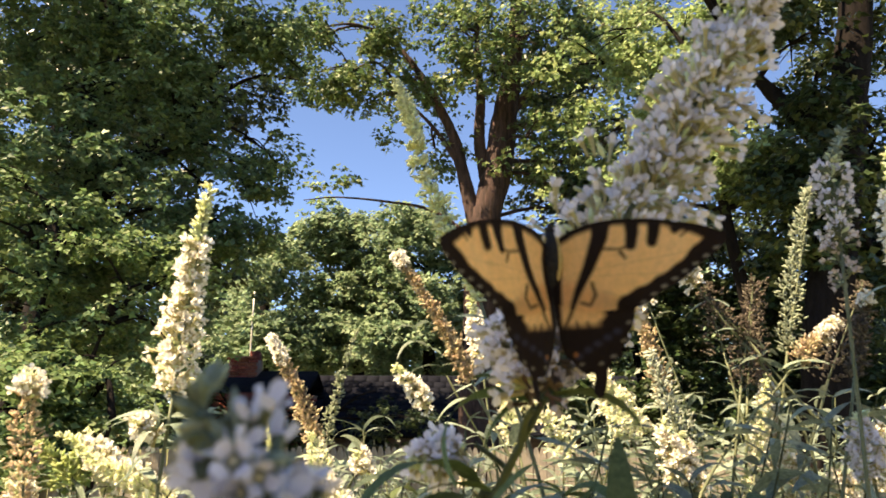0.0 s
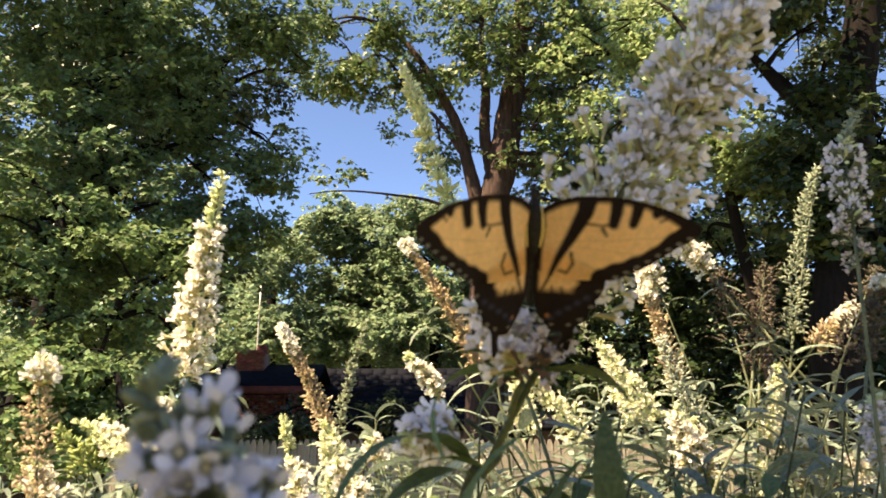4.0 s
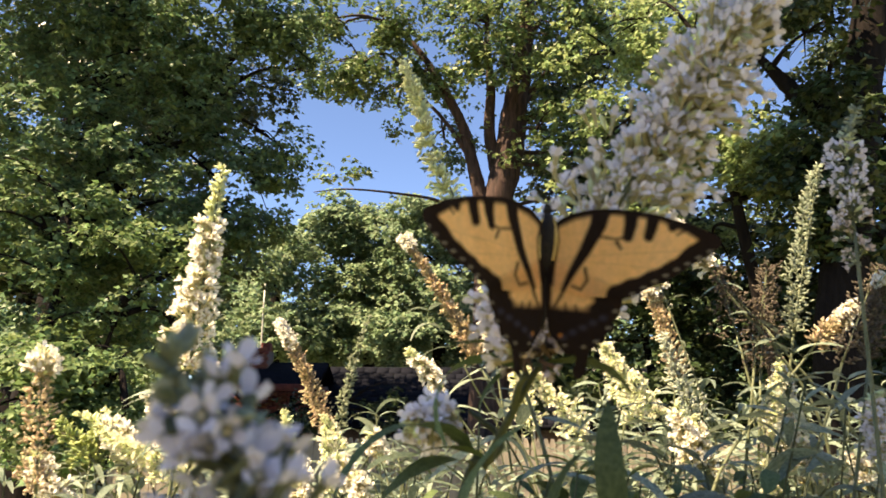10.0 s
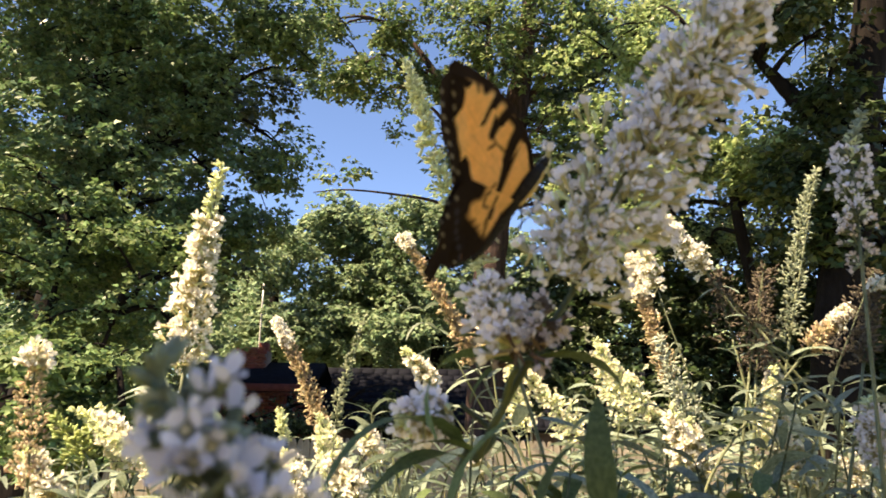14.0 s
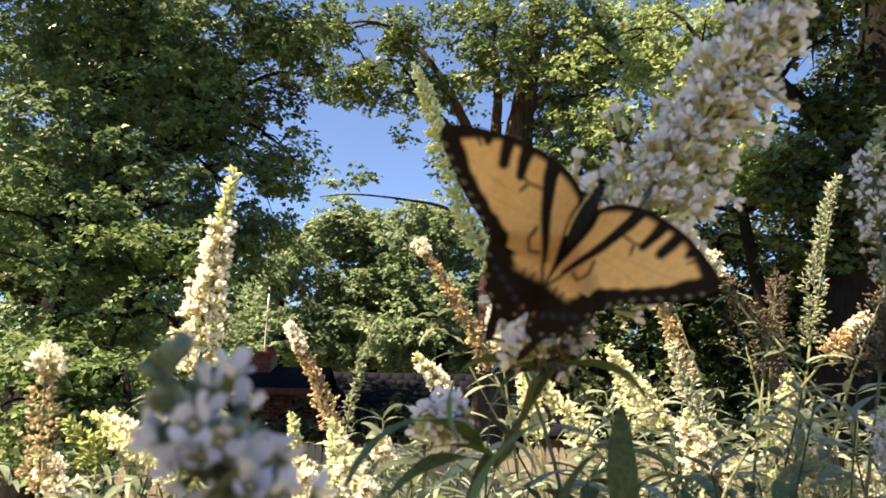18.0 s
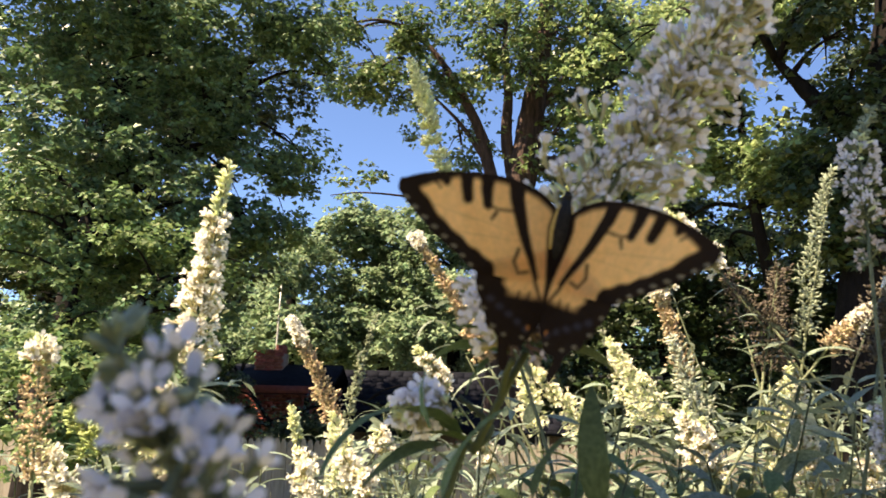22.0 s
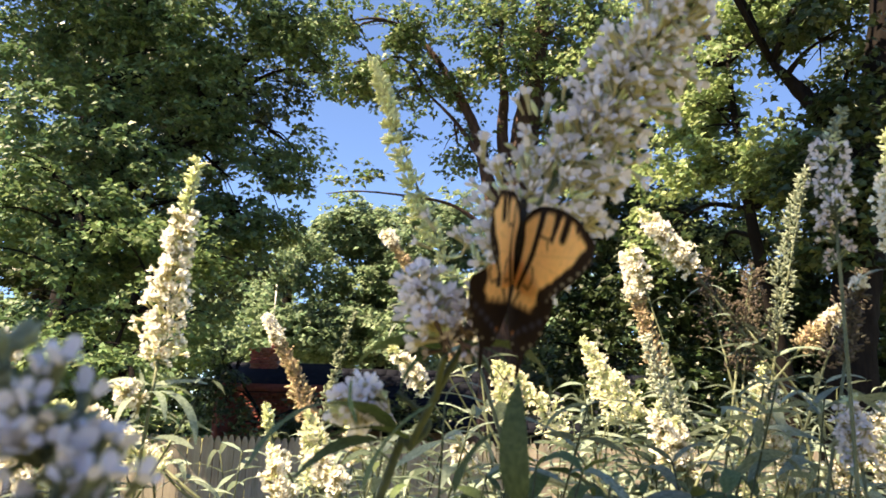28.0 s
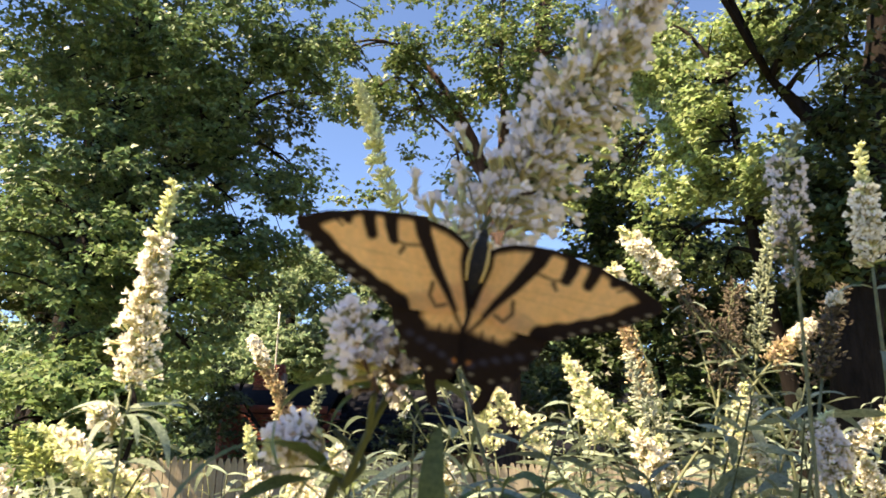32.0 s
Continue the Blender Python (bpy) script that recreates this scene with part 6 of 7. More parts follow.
shoot("leafy shoot with broad leaves darkened for shade", None, (0.051, 0.614, 1.441), (0.045, 0.614, 1.462), 0.0047, 501, leaves=6, leaf=0.05, gap=0.022, first=0.0, thick=0.0013, shade_tone=True)
shoot("leafy shoot with broad leaves darkened for shade", None, (0.161, 0.553, 1.438), (0.156, 0.553, 1.457), 0.0042, 502, leaves=6, leaf=0.05, gap=0.022, first=0.0, thick=0.0013, shade_tone=True)
shoot("leafy shoot with broad leaves darkened for shade", None, (0.232, 0.460, 1.438), (0.234, 0.460, 1.454), 0.0035, 503, leaves=6, leaf=0.05, gap=0.022, first=0.0, thick=0.0013, shade_tone=True)
shoot("leafy shoot with broad leaves darkened for shade", None, (0.112, 0.570, 1.438), (0.115, 0.570, 1.458), 0.0044, 504, leaves=6, leaf=0.05, gap=0.022, first=0.0, thick=0.0013, shade_tone=True)
shoot("leafy shoot with broad leaves darkened for shade", None, (0.031, 0.575, 1.430), (0.031, 0.575, 1.450), 0.0044, 505, leaves=6, leaf=0.05, gap=0.022, first=0.0, thick=0.0013, shade_tone=True)
shoot("leafy shoot with broad leaves darkened for shade", None, (0.243, 0.515, 1.439), (0.239, 0.515, 1.457), 0.0039, 506, leaves=6, leaf=0.05, gap=0.022, first=0.0, thick=0.0013, shade_tone=True)
shoot("leafy shoot with broad leaves darkened for shade", None, (0.052, 0.565, 1.428), (0.046, 0.565, 1.447), 0.0043, 507, leaves=6, leaf=0.05, gap=0.022, first=0.0, thick=0.0013, shade_tone=True)
shoot("leafy shoot with broad leaves darkened for shade", None, (0.064, 0.527, 1.439), (0.060, 0.527, 1.457), 0.0040, 508, leaves=6, leaf=0.05, gap=0.022, first=0.0, thick=0.0013, shade_tone=True)
shoot("leafy shoot with broad leaves darkened for shade", None, (0.255, 0.527, 1.435), (0.264, 0.527, 1.454), 0.0040, 509, leaves=6, leaf=0.05, gap=0.022, first=0.0, thick=0.0013, shade_tone=True)
shoot("leafy shoot with broad leaves darkened for shade", None, (0.079, 0.477, 1.462), (0.082, 0.477, 1.479), 0.0037, 510, leaves=6, leaf=0.05, gap=0.022, first=0.0, thick=0.0013, shade_tone=True)
shoot("leafy shoot with broad leaves darkened for shade", None, (-0.024, 0.560, 1.422), (-0.020, 0.560, 1.441), 0.0043, 511, leaves=6, leaf=0.05, gap=0.022, first=0.0, thick=0.0013, shade_tone=True)
shoot("leafy shoot with broad leaves darkened for shade", None, (0.226, 0.595, 1.453), (0.228, 0.595, 1.474), 0.0046, 512, leaves=6, leaf=0.05, gap=0.022, first=0.0, thick=0.0013, shade_tone=True)
shoot("leafy shoot with broad leaves darkened for shade", None, (0.062, 0.574, 1.436), (0.060, 0.574, 1.456), 0.0044, 513, leaves=6, leaf=0.05, gap=0.022, first=0.0, thick=0.0013, shade_tone=True)
shoot("leafy shoot with broad leaves darkened for shade", None, (0.152, 0.616, 1.445), (0.157, 0.616, 1.467), 0.0047, 514, leaves=6, leaf=0.05, gap=0.022, first=0.0, thick=0.0013, shade_tone=True)
shoot("leafy shoot with broad leaves darkened for shade", None, (0.246, 0.596, 1.435), (0.244, 0.596, 1.456), 0.0046, 515, leaves=6, leaf=0.05, gap=0.022, first=0.0, thick=0.0013, shade_tone=True)
shoot("leafy shoot with broad leaves darkened for shade", None, (0.131, 0.612, 1.417), (0.127, 0.612, 1.438), 0.0047, 516, leaves=6, leaf=0.05, gap=0.022, first=0.0, thick=0.0013, shade_tone=True)
shoot("leafy shoot with broad leaves darkened for shade", None, (0.148, 0.582, 1.432), (0.142, 0.582, 1.452), 0.0045, 517, leaves=6, leaf=0.05, gap=0.022, first=0.0, thick=0.0013, shade_tone=True)
shoot("leafy shoot with broad leaves darkened for shade", None, (0.253, 0.583, 1.437), (0.254, 0.583, 1.458), 0.0045, 518, leaves=6, leaf=0.05, gap=0.022, first=0.0, thick=0.0013, shade_tone=True)
shoot("leafy shoot with broad leaves darkened for shade", None, (-0.035, 0.586, 1.446), (-0.028, 0.586, 1.467), 0.0045, 519, leaves=6, leaf=0.05, gap=0.022, first=0.0, thick=0.0013, shade_tone=True)
shoot("leafy shoot with broad leaves darkened for shade", None, (0.094, 0.575, 1.452), (0.101, 0.575, 1.472), 0.0044, 520, leaves=6, leaf=0.05, gap=0.022, first=0.0, thick=0.0013, shade_tone=True)
shoot("leafy shoot with broad leaves darkened for shade", None, (0.194, 0.478, 1.448), (0.189, 0.478, 1.464), 0.0037, 521, leaves=6, leaf=0.05, gap=0.022, first=0.0, thick=0.0013, shade_tone=True)
shoot("leafy shoot with broad leaves darkened for shade", None, (0.101, 0.437, 1.461), (0.107, 0.437, 1.476), 0.0034, 522, leaves=6, leaf=0.05, gap=0.022, first=0.0, thick=0.0013, shade_tone=True)
shoot("leafy shoot with broad leaves darkened for shade", None, (-0.021, 0.583, 1.426), (-0.025, 0.583, 1.446), 0.0045, 523, leaves=6, leaf=0.05, gap=0.022, first=0.0, thick=0.0013, shade_tone=True)
perch = thing("butterfly_bush_shoot", Matrix.Translation((-0.0737, 0.3744, -0.2550)) @ Matrix.Diagonal((1.17, 1.17, 1.17, 1)), "large drooping head of white florets on a shaded green stem", "flowering shoot", "shoots of the butterfly bush")
part("stem", flat("stem", *tube([(0, 0, 0), (0.0, 0.01, 0.5), (0.01, 0.0, 1.0), (0.02, -0.01, 1.28), (0.074, -0.014, 1.463), (0.085, -0.019, 1.480), (0.101, -0.035, 1.510), (0.131, -0.035, 1.556)], [0.0045, 0.004, 0.0034, 0.0028, 0.0019, 0.0017, 0.0015, 0.0011], 9, 8), M_STEM_DARK, smooth=True), perch)
panicle(perch, "white", (0.117, -0.031, 1.548), (0.223, -0.040, 1.704), 0.0315, 301, True, "panicle", False, 0.12)
panicle(perch, "white", (0.0972, -0.0445, 1.5180), (0.0886, -0.0445, 1.5389), 0.0085, 302, False, "lower_whorl", False, 0.0)
panicle(perch, "whorl", (0.0982, -0.0493, 1.5114), (0.1114, -0.0493, 1.5323), 0.0125, 304, False, "lower_whorl", False, 0.0)
panicle(perch, "white", (0.074, -0.014, 1.497), (0.056, -0.019, 1.492), 0.0060, 303, False, "side_panicle", False, 0.05)
part("side_stem", flat("side_stem", *tube([(0.094, -0.028, 1.496), (0.0961, -0.0377, 1.5067), (0.0982, -0.0474, 1.5114)], [0.0015, 0.0014, 0.0012], 7, 5), M_STEM_DARK, smooth=True), perch)
part("side_stem", flat("side_stem", *tube([(0.083, -0.019, 1.477), (0.091, -0.016, 1.487), (0.078, -0.014, 1.499)], [0.0016, 0.0014, 0.001], 7, 5), M_STEM_DARK, smooth=True), perch)
# darkened leaves: the shade on this shoot is in their colour
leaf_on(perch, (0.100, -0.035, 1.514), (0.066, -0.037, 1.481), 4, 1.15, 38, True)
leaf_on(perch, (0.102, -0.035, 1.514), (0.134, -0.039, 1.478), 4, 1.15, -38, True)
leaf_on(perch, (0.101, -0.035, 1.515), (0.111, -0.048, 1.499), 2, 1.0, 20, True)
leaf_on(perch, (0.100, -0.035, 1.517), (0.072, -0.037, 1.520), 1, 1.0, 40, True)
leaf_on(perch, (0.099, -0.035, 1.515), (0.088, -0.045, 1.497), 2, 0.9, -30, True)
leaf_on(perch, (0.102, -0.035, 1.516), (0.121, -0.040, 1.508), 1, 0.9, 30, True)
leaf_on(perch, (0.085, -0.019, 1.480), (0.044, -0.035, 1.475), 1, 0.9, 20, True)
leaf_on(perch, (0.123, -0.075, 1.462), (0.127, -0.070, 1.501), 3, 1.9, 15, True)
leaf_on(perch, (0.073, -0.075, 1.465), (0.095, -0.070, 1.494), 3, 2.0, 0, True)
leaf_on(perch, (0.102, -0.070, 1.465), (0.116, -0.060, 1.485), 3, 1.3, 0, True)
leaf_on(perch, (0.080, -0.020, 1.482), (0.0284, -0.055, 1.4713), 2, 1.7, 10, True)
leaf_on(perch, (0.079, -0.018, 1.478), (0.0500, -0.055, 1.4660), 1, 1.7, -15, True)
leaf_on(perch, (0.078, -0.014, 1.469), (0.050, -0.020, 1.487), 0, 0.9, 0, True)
near = thing("butterfly_bush_shoot", (0.009, 0.160, 0.000), "head of white florets tinted lilac for shade, with a green budding tip", "flowering shoot", "shoots of the butterfly bush")
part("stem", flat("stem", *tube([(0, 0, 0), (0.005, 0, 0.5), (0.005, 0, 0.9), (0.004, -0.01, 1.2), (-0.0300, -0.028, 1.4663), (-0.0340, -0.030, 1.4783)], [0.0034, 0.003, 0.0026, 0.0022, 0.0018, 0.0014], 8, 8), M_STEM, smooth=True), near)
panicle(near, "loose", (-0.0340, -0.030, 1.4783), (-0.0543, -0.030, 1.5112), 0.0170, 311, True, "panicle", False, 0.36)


# ---------- swallowtail butterfly ----------
# wing space: u from the body to the tip, v towards the head, in wing lengths of 0.0645 m
SPAN = 0.0645
FORE = [(0.00, 0.185), (0.08, 0.245), (0.18, 0.285), (0.31, 0.302), (0.50, 0.286), (0.67, 0.248), (0.85, 0.182), (0.97, 0.118), (1.03, 0.072), (0.985, 0.010), (0.87, -0.055), (0.75, -0.130), (0.60, -0.195), (0.44, -0.245), (0.03, -0.16)]
HIND = [(0.00, 0.02), (0.42, -0.19), (0.445, -0.27), (0.42, -0.345), (0.385, -0.385), (0.39, -0.425), (0.345, -0.455), (0.335, -0.50), (0.28, -0.525), (0.245, -0.56), (0.225, -0.64), (0.20, -0.705), (0.16, -0.72), (0.14, -0.67), (0.165, -0.585), (0.10, -0.57), (0.05, -0.50), (0.0, -0.40)]



def inside(px, py, poly):
    hit = np.zeros(px.shape, bool)
    n = len(poly)
    for i in range(n):
        (x0, y0), (x1, y1) = poly[i], poly[(i + 1) % n]
        cross = ((y0 > py) != (y1 > py)) & (px < (x1 - x0) * (py - y0) / (y1 - y0 + 1e-12) + x0)
        hit ^= cross
    return hit


def edge_distance(px, py, poly, closed=True):
    best = np.full(px.shape, 9.0)
    n = len(poly)
    for i in range(n if closed else n - 1):
        (x0, y0), (x1, y1) = poly[i], poly[(i + 1) % n]
        dx, dy = x1 - x0, y1 - y0
        s = np.clip(((px - x0) * dx + (py - y0) * dy) / (dx * dx + dy * dy + 1e-12), 0, 1)
        best = np.minimum(best, np.hypot(px - x0 - s * dx, py - y0 - s * dy))
    return best


def rounded(poly, steps=5):
    return [tuple(p[:2]) for p in smooth_line([(*q, 0) for q in poly + poly[:1]], steps)[:-1]]


def blend(c, colour, w):
    return c * (1 - w[:, None]) + np.array(colour) * w[:, None]


def soft_step(d, edge, width):
    return np.clip((edge - d) / width + 0.5, 0, 1)


def wing_mesh(which, side):
    poly = rounded(FORE if which == "fore" else HIND)
    a = np.array(poly)
    step = 0.0075
    us, vs = np.arange(-0.01, 1.02, step), np.arange(-0.74, 0.40, step)
    U, W = np.meshgrid(us, vs, indexing="ij")
    px, py = U.ravel().copy(), W.ravel().copy()
    hit = inside(px, py, poly)
    ids = -np.ones(len(px), int)
    keep = hit | (edge_distance(px, py, poly) < step * 0.75)
    ids[keep] = np.arange(keep.sum())
    ids = ids.reshape(U.shape)
    quads = np.stack([ids[:-1, :-1], ids[1:, :-1], ids[1:, 1:], ids[:-1, 1:]], -1).reshape(-1, 4)
    quads = quads[(quads >= 0).all(1)]
    px, py = px[keep], py[keep]
    # rim points are drawn onto the outline
    out = ~inside(px, py, poly)
    for i in np.where(out)[0]:
        best = None
        for j in range(len(poly)):
            p, q = a[j], a[(j + 1) % len(poly)]
            s = np.clip(np.dot((px[i] - p[0], py[i] - p[1]), q - p) / (np.dot(q - p, q - p) + 1e-12), 0, 1)
            w = p + s * (q - p)
            d = np.hypot(px[i] - w[0], py[i] - w[1])
            if best is None or d < best[0]:
                best = (d, w)
        px[i], py[i] = best[1]
    yellow, black, cream = (0.92, 0.515, 0.195), (0.021, 0.013, 0.009), (0.50, 0.42, 0.28)
    col = np.tile(np.array(yellow), (len(px), 1))
    col *= (0.9 + 0.2 * np.clip(px, 0, 1))[:, None]
    veins = []
    if which == "fore":
        root = (0.02, 0.02)
        veins = [(root, e) for e in ((0.93, 0.02), (0.72, -0.09), (0.45, -0.20))]
        d_lead = edge_distance(px, py, FORE[0:9], False)
        d_out = edge_distance(px, py, FORE[8:14], False)
        d_in = edge_distance(px, py, [(0.0, 0.32), (0.0, -0.2)], False)
        bars = [([(0.350, 0.30), (0.325, 0.20), (0.235, 0.04), (0.15, -0.09), (0.085, -0.22)], 0.060, 0.012), ([(0.525, 0.28), (0.515, 0.19), (0.495, 0.12)], 0.046, 0.032),
                ([(0.655, 0.25), (0.635, 0.17), (0.615, 0.115)], 0.042, 0.030), ([(0.80, 0.20), (0.755, 0.165)], 0.036, 0.026), ([(0.86, 0.165), (0.78, 0.12)], 0.010, 0.006),
                ([(0.33, 0.13), (0.42, 0.112), (0.49, 0.118)], 0.007, 0.007), ([(0.43, 0.09), (0.45, 0.05)], 0.012, 0.008),
                ([(0.235, -0.06), (0.245, -0.13), (0.205, -0.185), (0.155, -0.165)], 0.011, 0.008), ([(0.0, 0.30), (0.03, 0.12), (0.015, -0.04), (0.01, -0.18)], 0.072, 0.030)]
        spots = [(0.955 - 0.064 * k, 0.012 - 0.0335 * k, 0.019, 0.010) for k in range(8)]
        col = blend(col, black, soft_step(d_lead, 0.042 - 0.012 * px + 0.05 * np.clip((px - 0.70) * 4, 0, 1), 0.03))
        col = blend(col, black, soft_step(d_out, 0.090 + 0.05 * np.clip((px - 0.75) * 3, 0, 1) + 0.004 * np.sin(px * 55), 0.02))
        col = blend(col, black, soft_step(d_in, 0.012, 0.02))
    else:
        d_out = edge_distance(px, py, HIND[1:17], False)
        veins = [((0.05, -0.05), e) for e in ((0.40, -0.30), (0.33, -0.40), (0.24, -0.46), (0.14, -0.46))]
        bars = [([(0.15, -0.09), (0.085, -0.22), (0.03, -0.31)], 0.012, 0.008), ([(0.0, 0.02), (0.008, -0.15), (0.0, -0.34)], 0.032, 0.022), ([(0.24, -0.12), (0.245, -0.15), (0.205, -0.20), (0.155, -0.175)], 0.011, 0.008),
                ([(0.11, -0.27), (0.115, -0.36)], 0.004, 0.012), ([(0.17, -0.28), (0.185, -0.36)], 0.004, 0.012), ([(0.06, -0.30), (0.065, -0.36)], 0.003, 0.010)]
        spots = [(0.405, -0.32, 0.018, 0.010), (0.36, -0.42, 0.020, 0.010), (0.285, -0.50, 0.020, 0.010), (0.21, -0.53, 0.016, 0.009), (0.10, -0.52, 0.016, 0.009)]
        col = blend(col, black, soft_step(d_out, 0.162 + 0.008 * np.sin(py * 60), 0.04))
        col = blend(col, black, soft_step(py + 0.10 * px, -0.282, 0.05))
        for k in range(5):
            s = (0.33 - 0.06 * k, -0.36 - 0.028 * k)
            col = blend(col, (0.09, 0.10, 0.15), 0.25 * soft_step(np.hypot((px - s[0]) / 1.3, py - s[1]), 0.018, 0.02))
        col = blend(col, (0.55, 0.20, 0.04), 0.6 * soft_step(np.hypot(px - 0.075, py + 0.46), 0.014, 0.012))
    for line, w0, w1 in bars:
        d = edge_distance(px, py, line, False)
        t = np.clip((py - line[-1][1]) / (line[0][1] - line[-1][1] + 1e-9), 0, 1)
        col = blend(col, black, soft_step(d, w1 + (w0 - w1) * t, 0.022))
    for p, q in veins:
        col = blend(col, black, 0.22 * soft_step(edge_distance(px, py, [p, q], False), 0.0035, 0.008) * np.clip(px * 2.2, 0.25, 1))
    for x, y, rx, ry in spots:
        col = blend(col, cream, 0.34 * soft_step(np.hypot((px - x) / rx, (py - y) / ry), 1.0, 0.6))
    ripple = 0.010 * np.sin(px * 9 + py * 6) + 0.006 * np.sin(px * 23 - py * 17) - 0.05 * px ** 2
    V = np.stack([side * px * SPAN, (ripple - (0.006 if which == "fore" else -0.004)) * SPAN, py * SPAN], -1)
    if side < 0:
        quads = quads[:, ::-1]
    me = flat(which + "wing", V, quads, M_WING, smooth=True)
    at = me.color_attributes.new("scales", 'FLOAT_COLOR', 'POINT')
    at.data.foreach_set("color", np.hstack([col, np.ones((len(col), 1))]).astype(np.float32).ravel())
    return me


def build_butterfly():
    ob = thing("butterfly", (0.045, 0.262, 1.55), "yellow and black striped swallowtail butterfly feeding on the white flower head", "butterfly")
    body = part("thorax", flat("thorax", *tube([(0, 0.001, -0.002), (0, 0, 0.006), (0, 0, 0.014), (0, 0.001, 0.019)], [0.0022, 0.0036, 0.0034, 0.0018], 10, 6), M_BODY_BLACK, smooth=True), ob, "furry black thorax")
    for s in (-1, 1):
        part("stripe", flat("stripe", *tube([(s * 0.0026, -0.0016, 0.0), (s * 0.0034, -0.0020, 0.008), (s * 0.0024, -0.0014, 0.017)], [0.0005, 0.0009, 0.0005], 6, 5), M_BODY_YELLOW, smooth=True), body, "yellow stripe")
    part("abdomen", flat("abdomen", *tube([(0, 0.0015, -0.001), (0, 0.003, -0.010), (0, 0.004, -0.020), (0, 0.0045, -0.027)], [0.0024, 0.0027, 0.0022, 0.0008], 10, 6), M_BODY_BLACK, smooth=True), ob, "slender dark abdomen")
    head = part("head", flat("head", *tube([(0, 0.001, 0.018), (0, 0.001, 0.0205), (0, 0.001, 0.023)], [0.0012, 0.0021, 0.0010], 10, 5), M_BODY_BLACK, smooth=True), ob)
    part("proboscis", flat("proboscis", *tube([(0, 0.002, 0.022), (0, 0.010, 0.024), (0, 0.024, 0.018)], [0.0003, 0.0003, 0.0002], 5, 5), M_BODY_BLACK), head)
    for s in (-1, 1):
        part("antenna", flat("antenna", *tube([(s * 0.0008, 0, 0.022), (s * 0.005, -0.001, 0.030), (s * 0.009, 0.0, 0.038), (s * 0.0095, 0, 0.0395)], [0.00022, 0.0002, 0.0003, 0.0006], 5, 6), M_BODY_BLACK), ob)
        for k in range(3):
            part("leg", flat("leg", *tube([(s * 0.002, 0.002, 0.012 - 0.005 * k), (s * 0.007, 0.008, 0.012 - 0.008 * k), (s * 0.005, 0.020, 0.008 - 0.011 * k)], [0.0004, 0.0003, 0.0002], 5, 5), M_BODY_BLACK), ob)
    wings = []
    for s, word in ((-1, "left"), (1, "right")):
        pair = [part(which + "wing", wing_mesh(which, s), ob, "yellow %s with black stripes and a dark spotted margin" % (which + "wing")) for which in ("fore", "hind")]
        wings.append(pair)
    return ob, wings


butterfly, wings = build_butterfly()


# ---------- what moves ----------
def sway_rows(plant, pivot, rows):
    """Rows of (seconds, shift across, shift up, degrees of lean about the pivot)."""
    home, piv = plant.matrix_basis.translation.copy(), Vector(pivot)
    out = []
    for t, dx, dz, a in rows:
        turn = Matrix.Translation(piv + Vector((dx, 0, dz))) @ pose(0, 0, 0, 0, -a, 0) @ Matrix.Translation(-piv)
        out.append((t, turn @ Matrix.Translation(home)))
    return out


def lean_rows(plant, height, rows):
    """Rows of (seconds, millimetres across at that height): the shoot leans on its foot in the wind."""
    home = plant.matrix_basis.translation.copy()
    return [(t, Matrix.Translation(home) @ pose(0, 0, 0, 0, math.degrees(mm * 0.001 / height), 0)) for t, mm in rows]


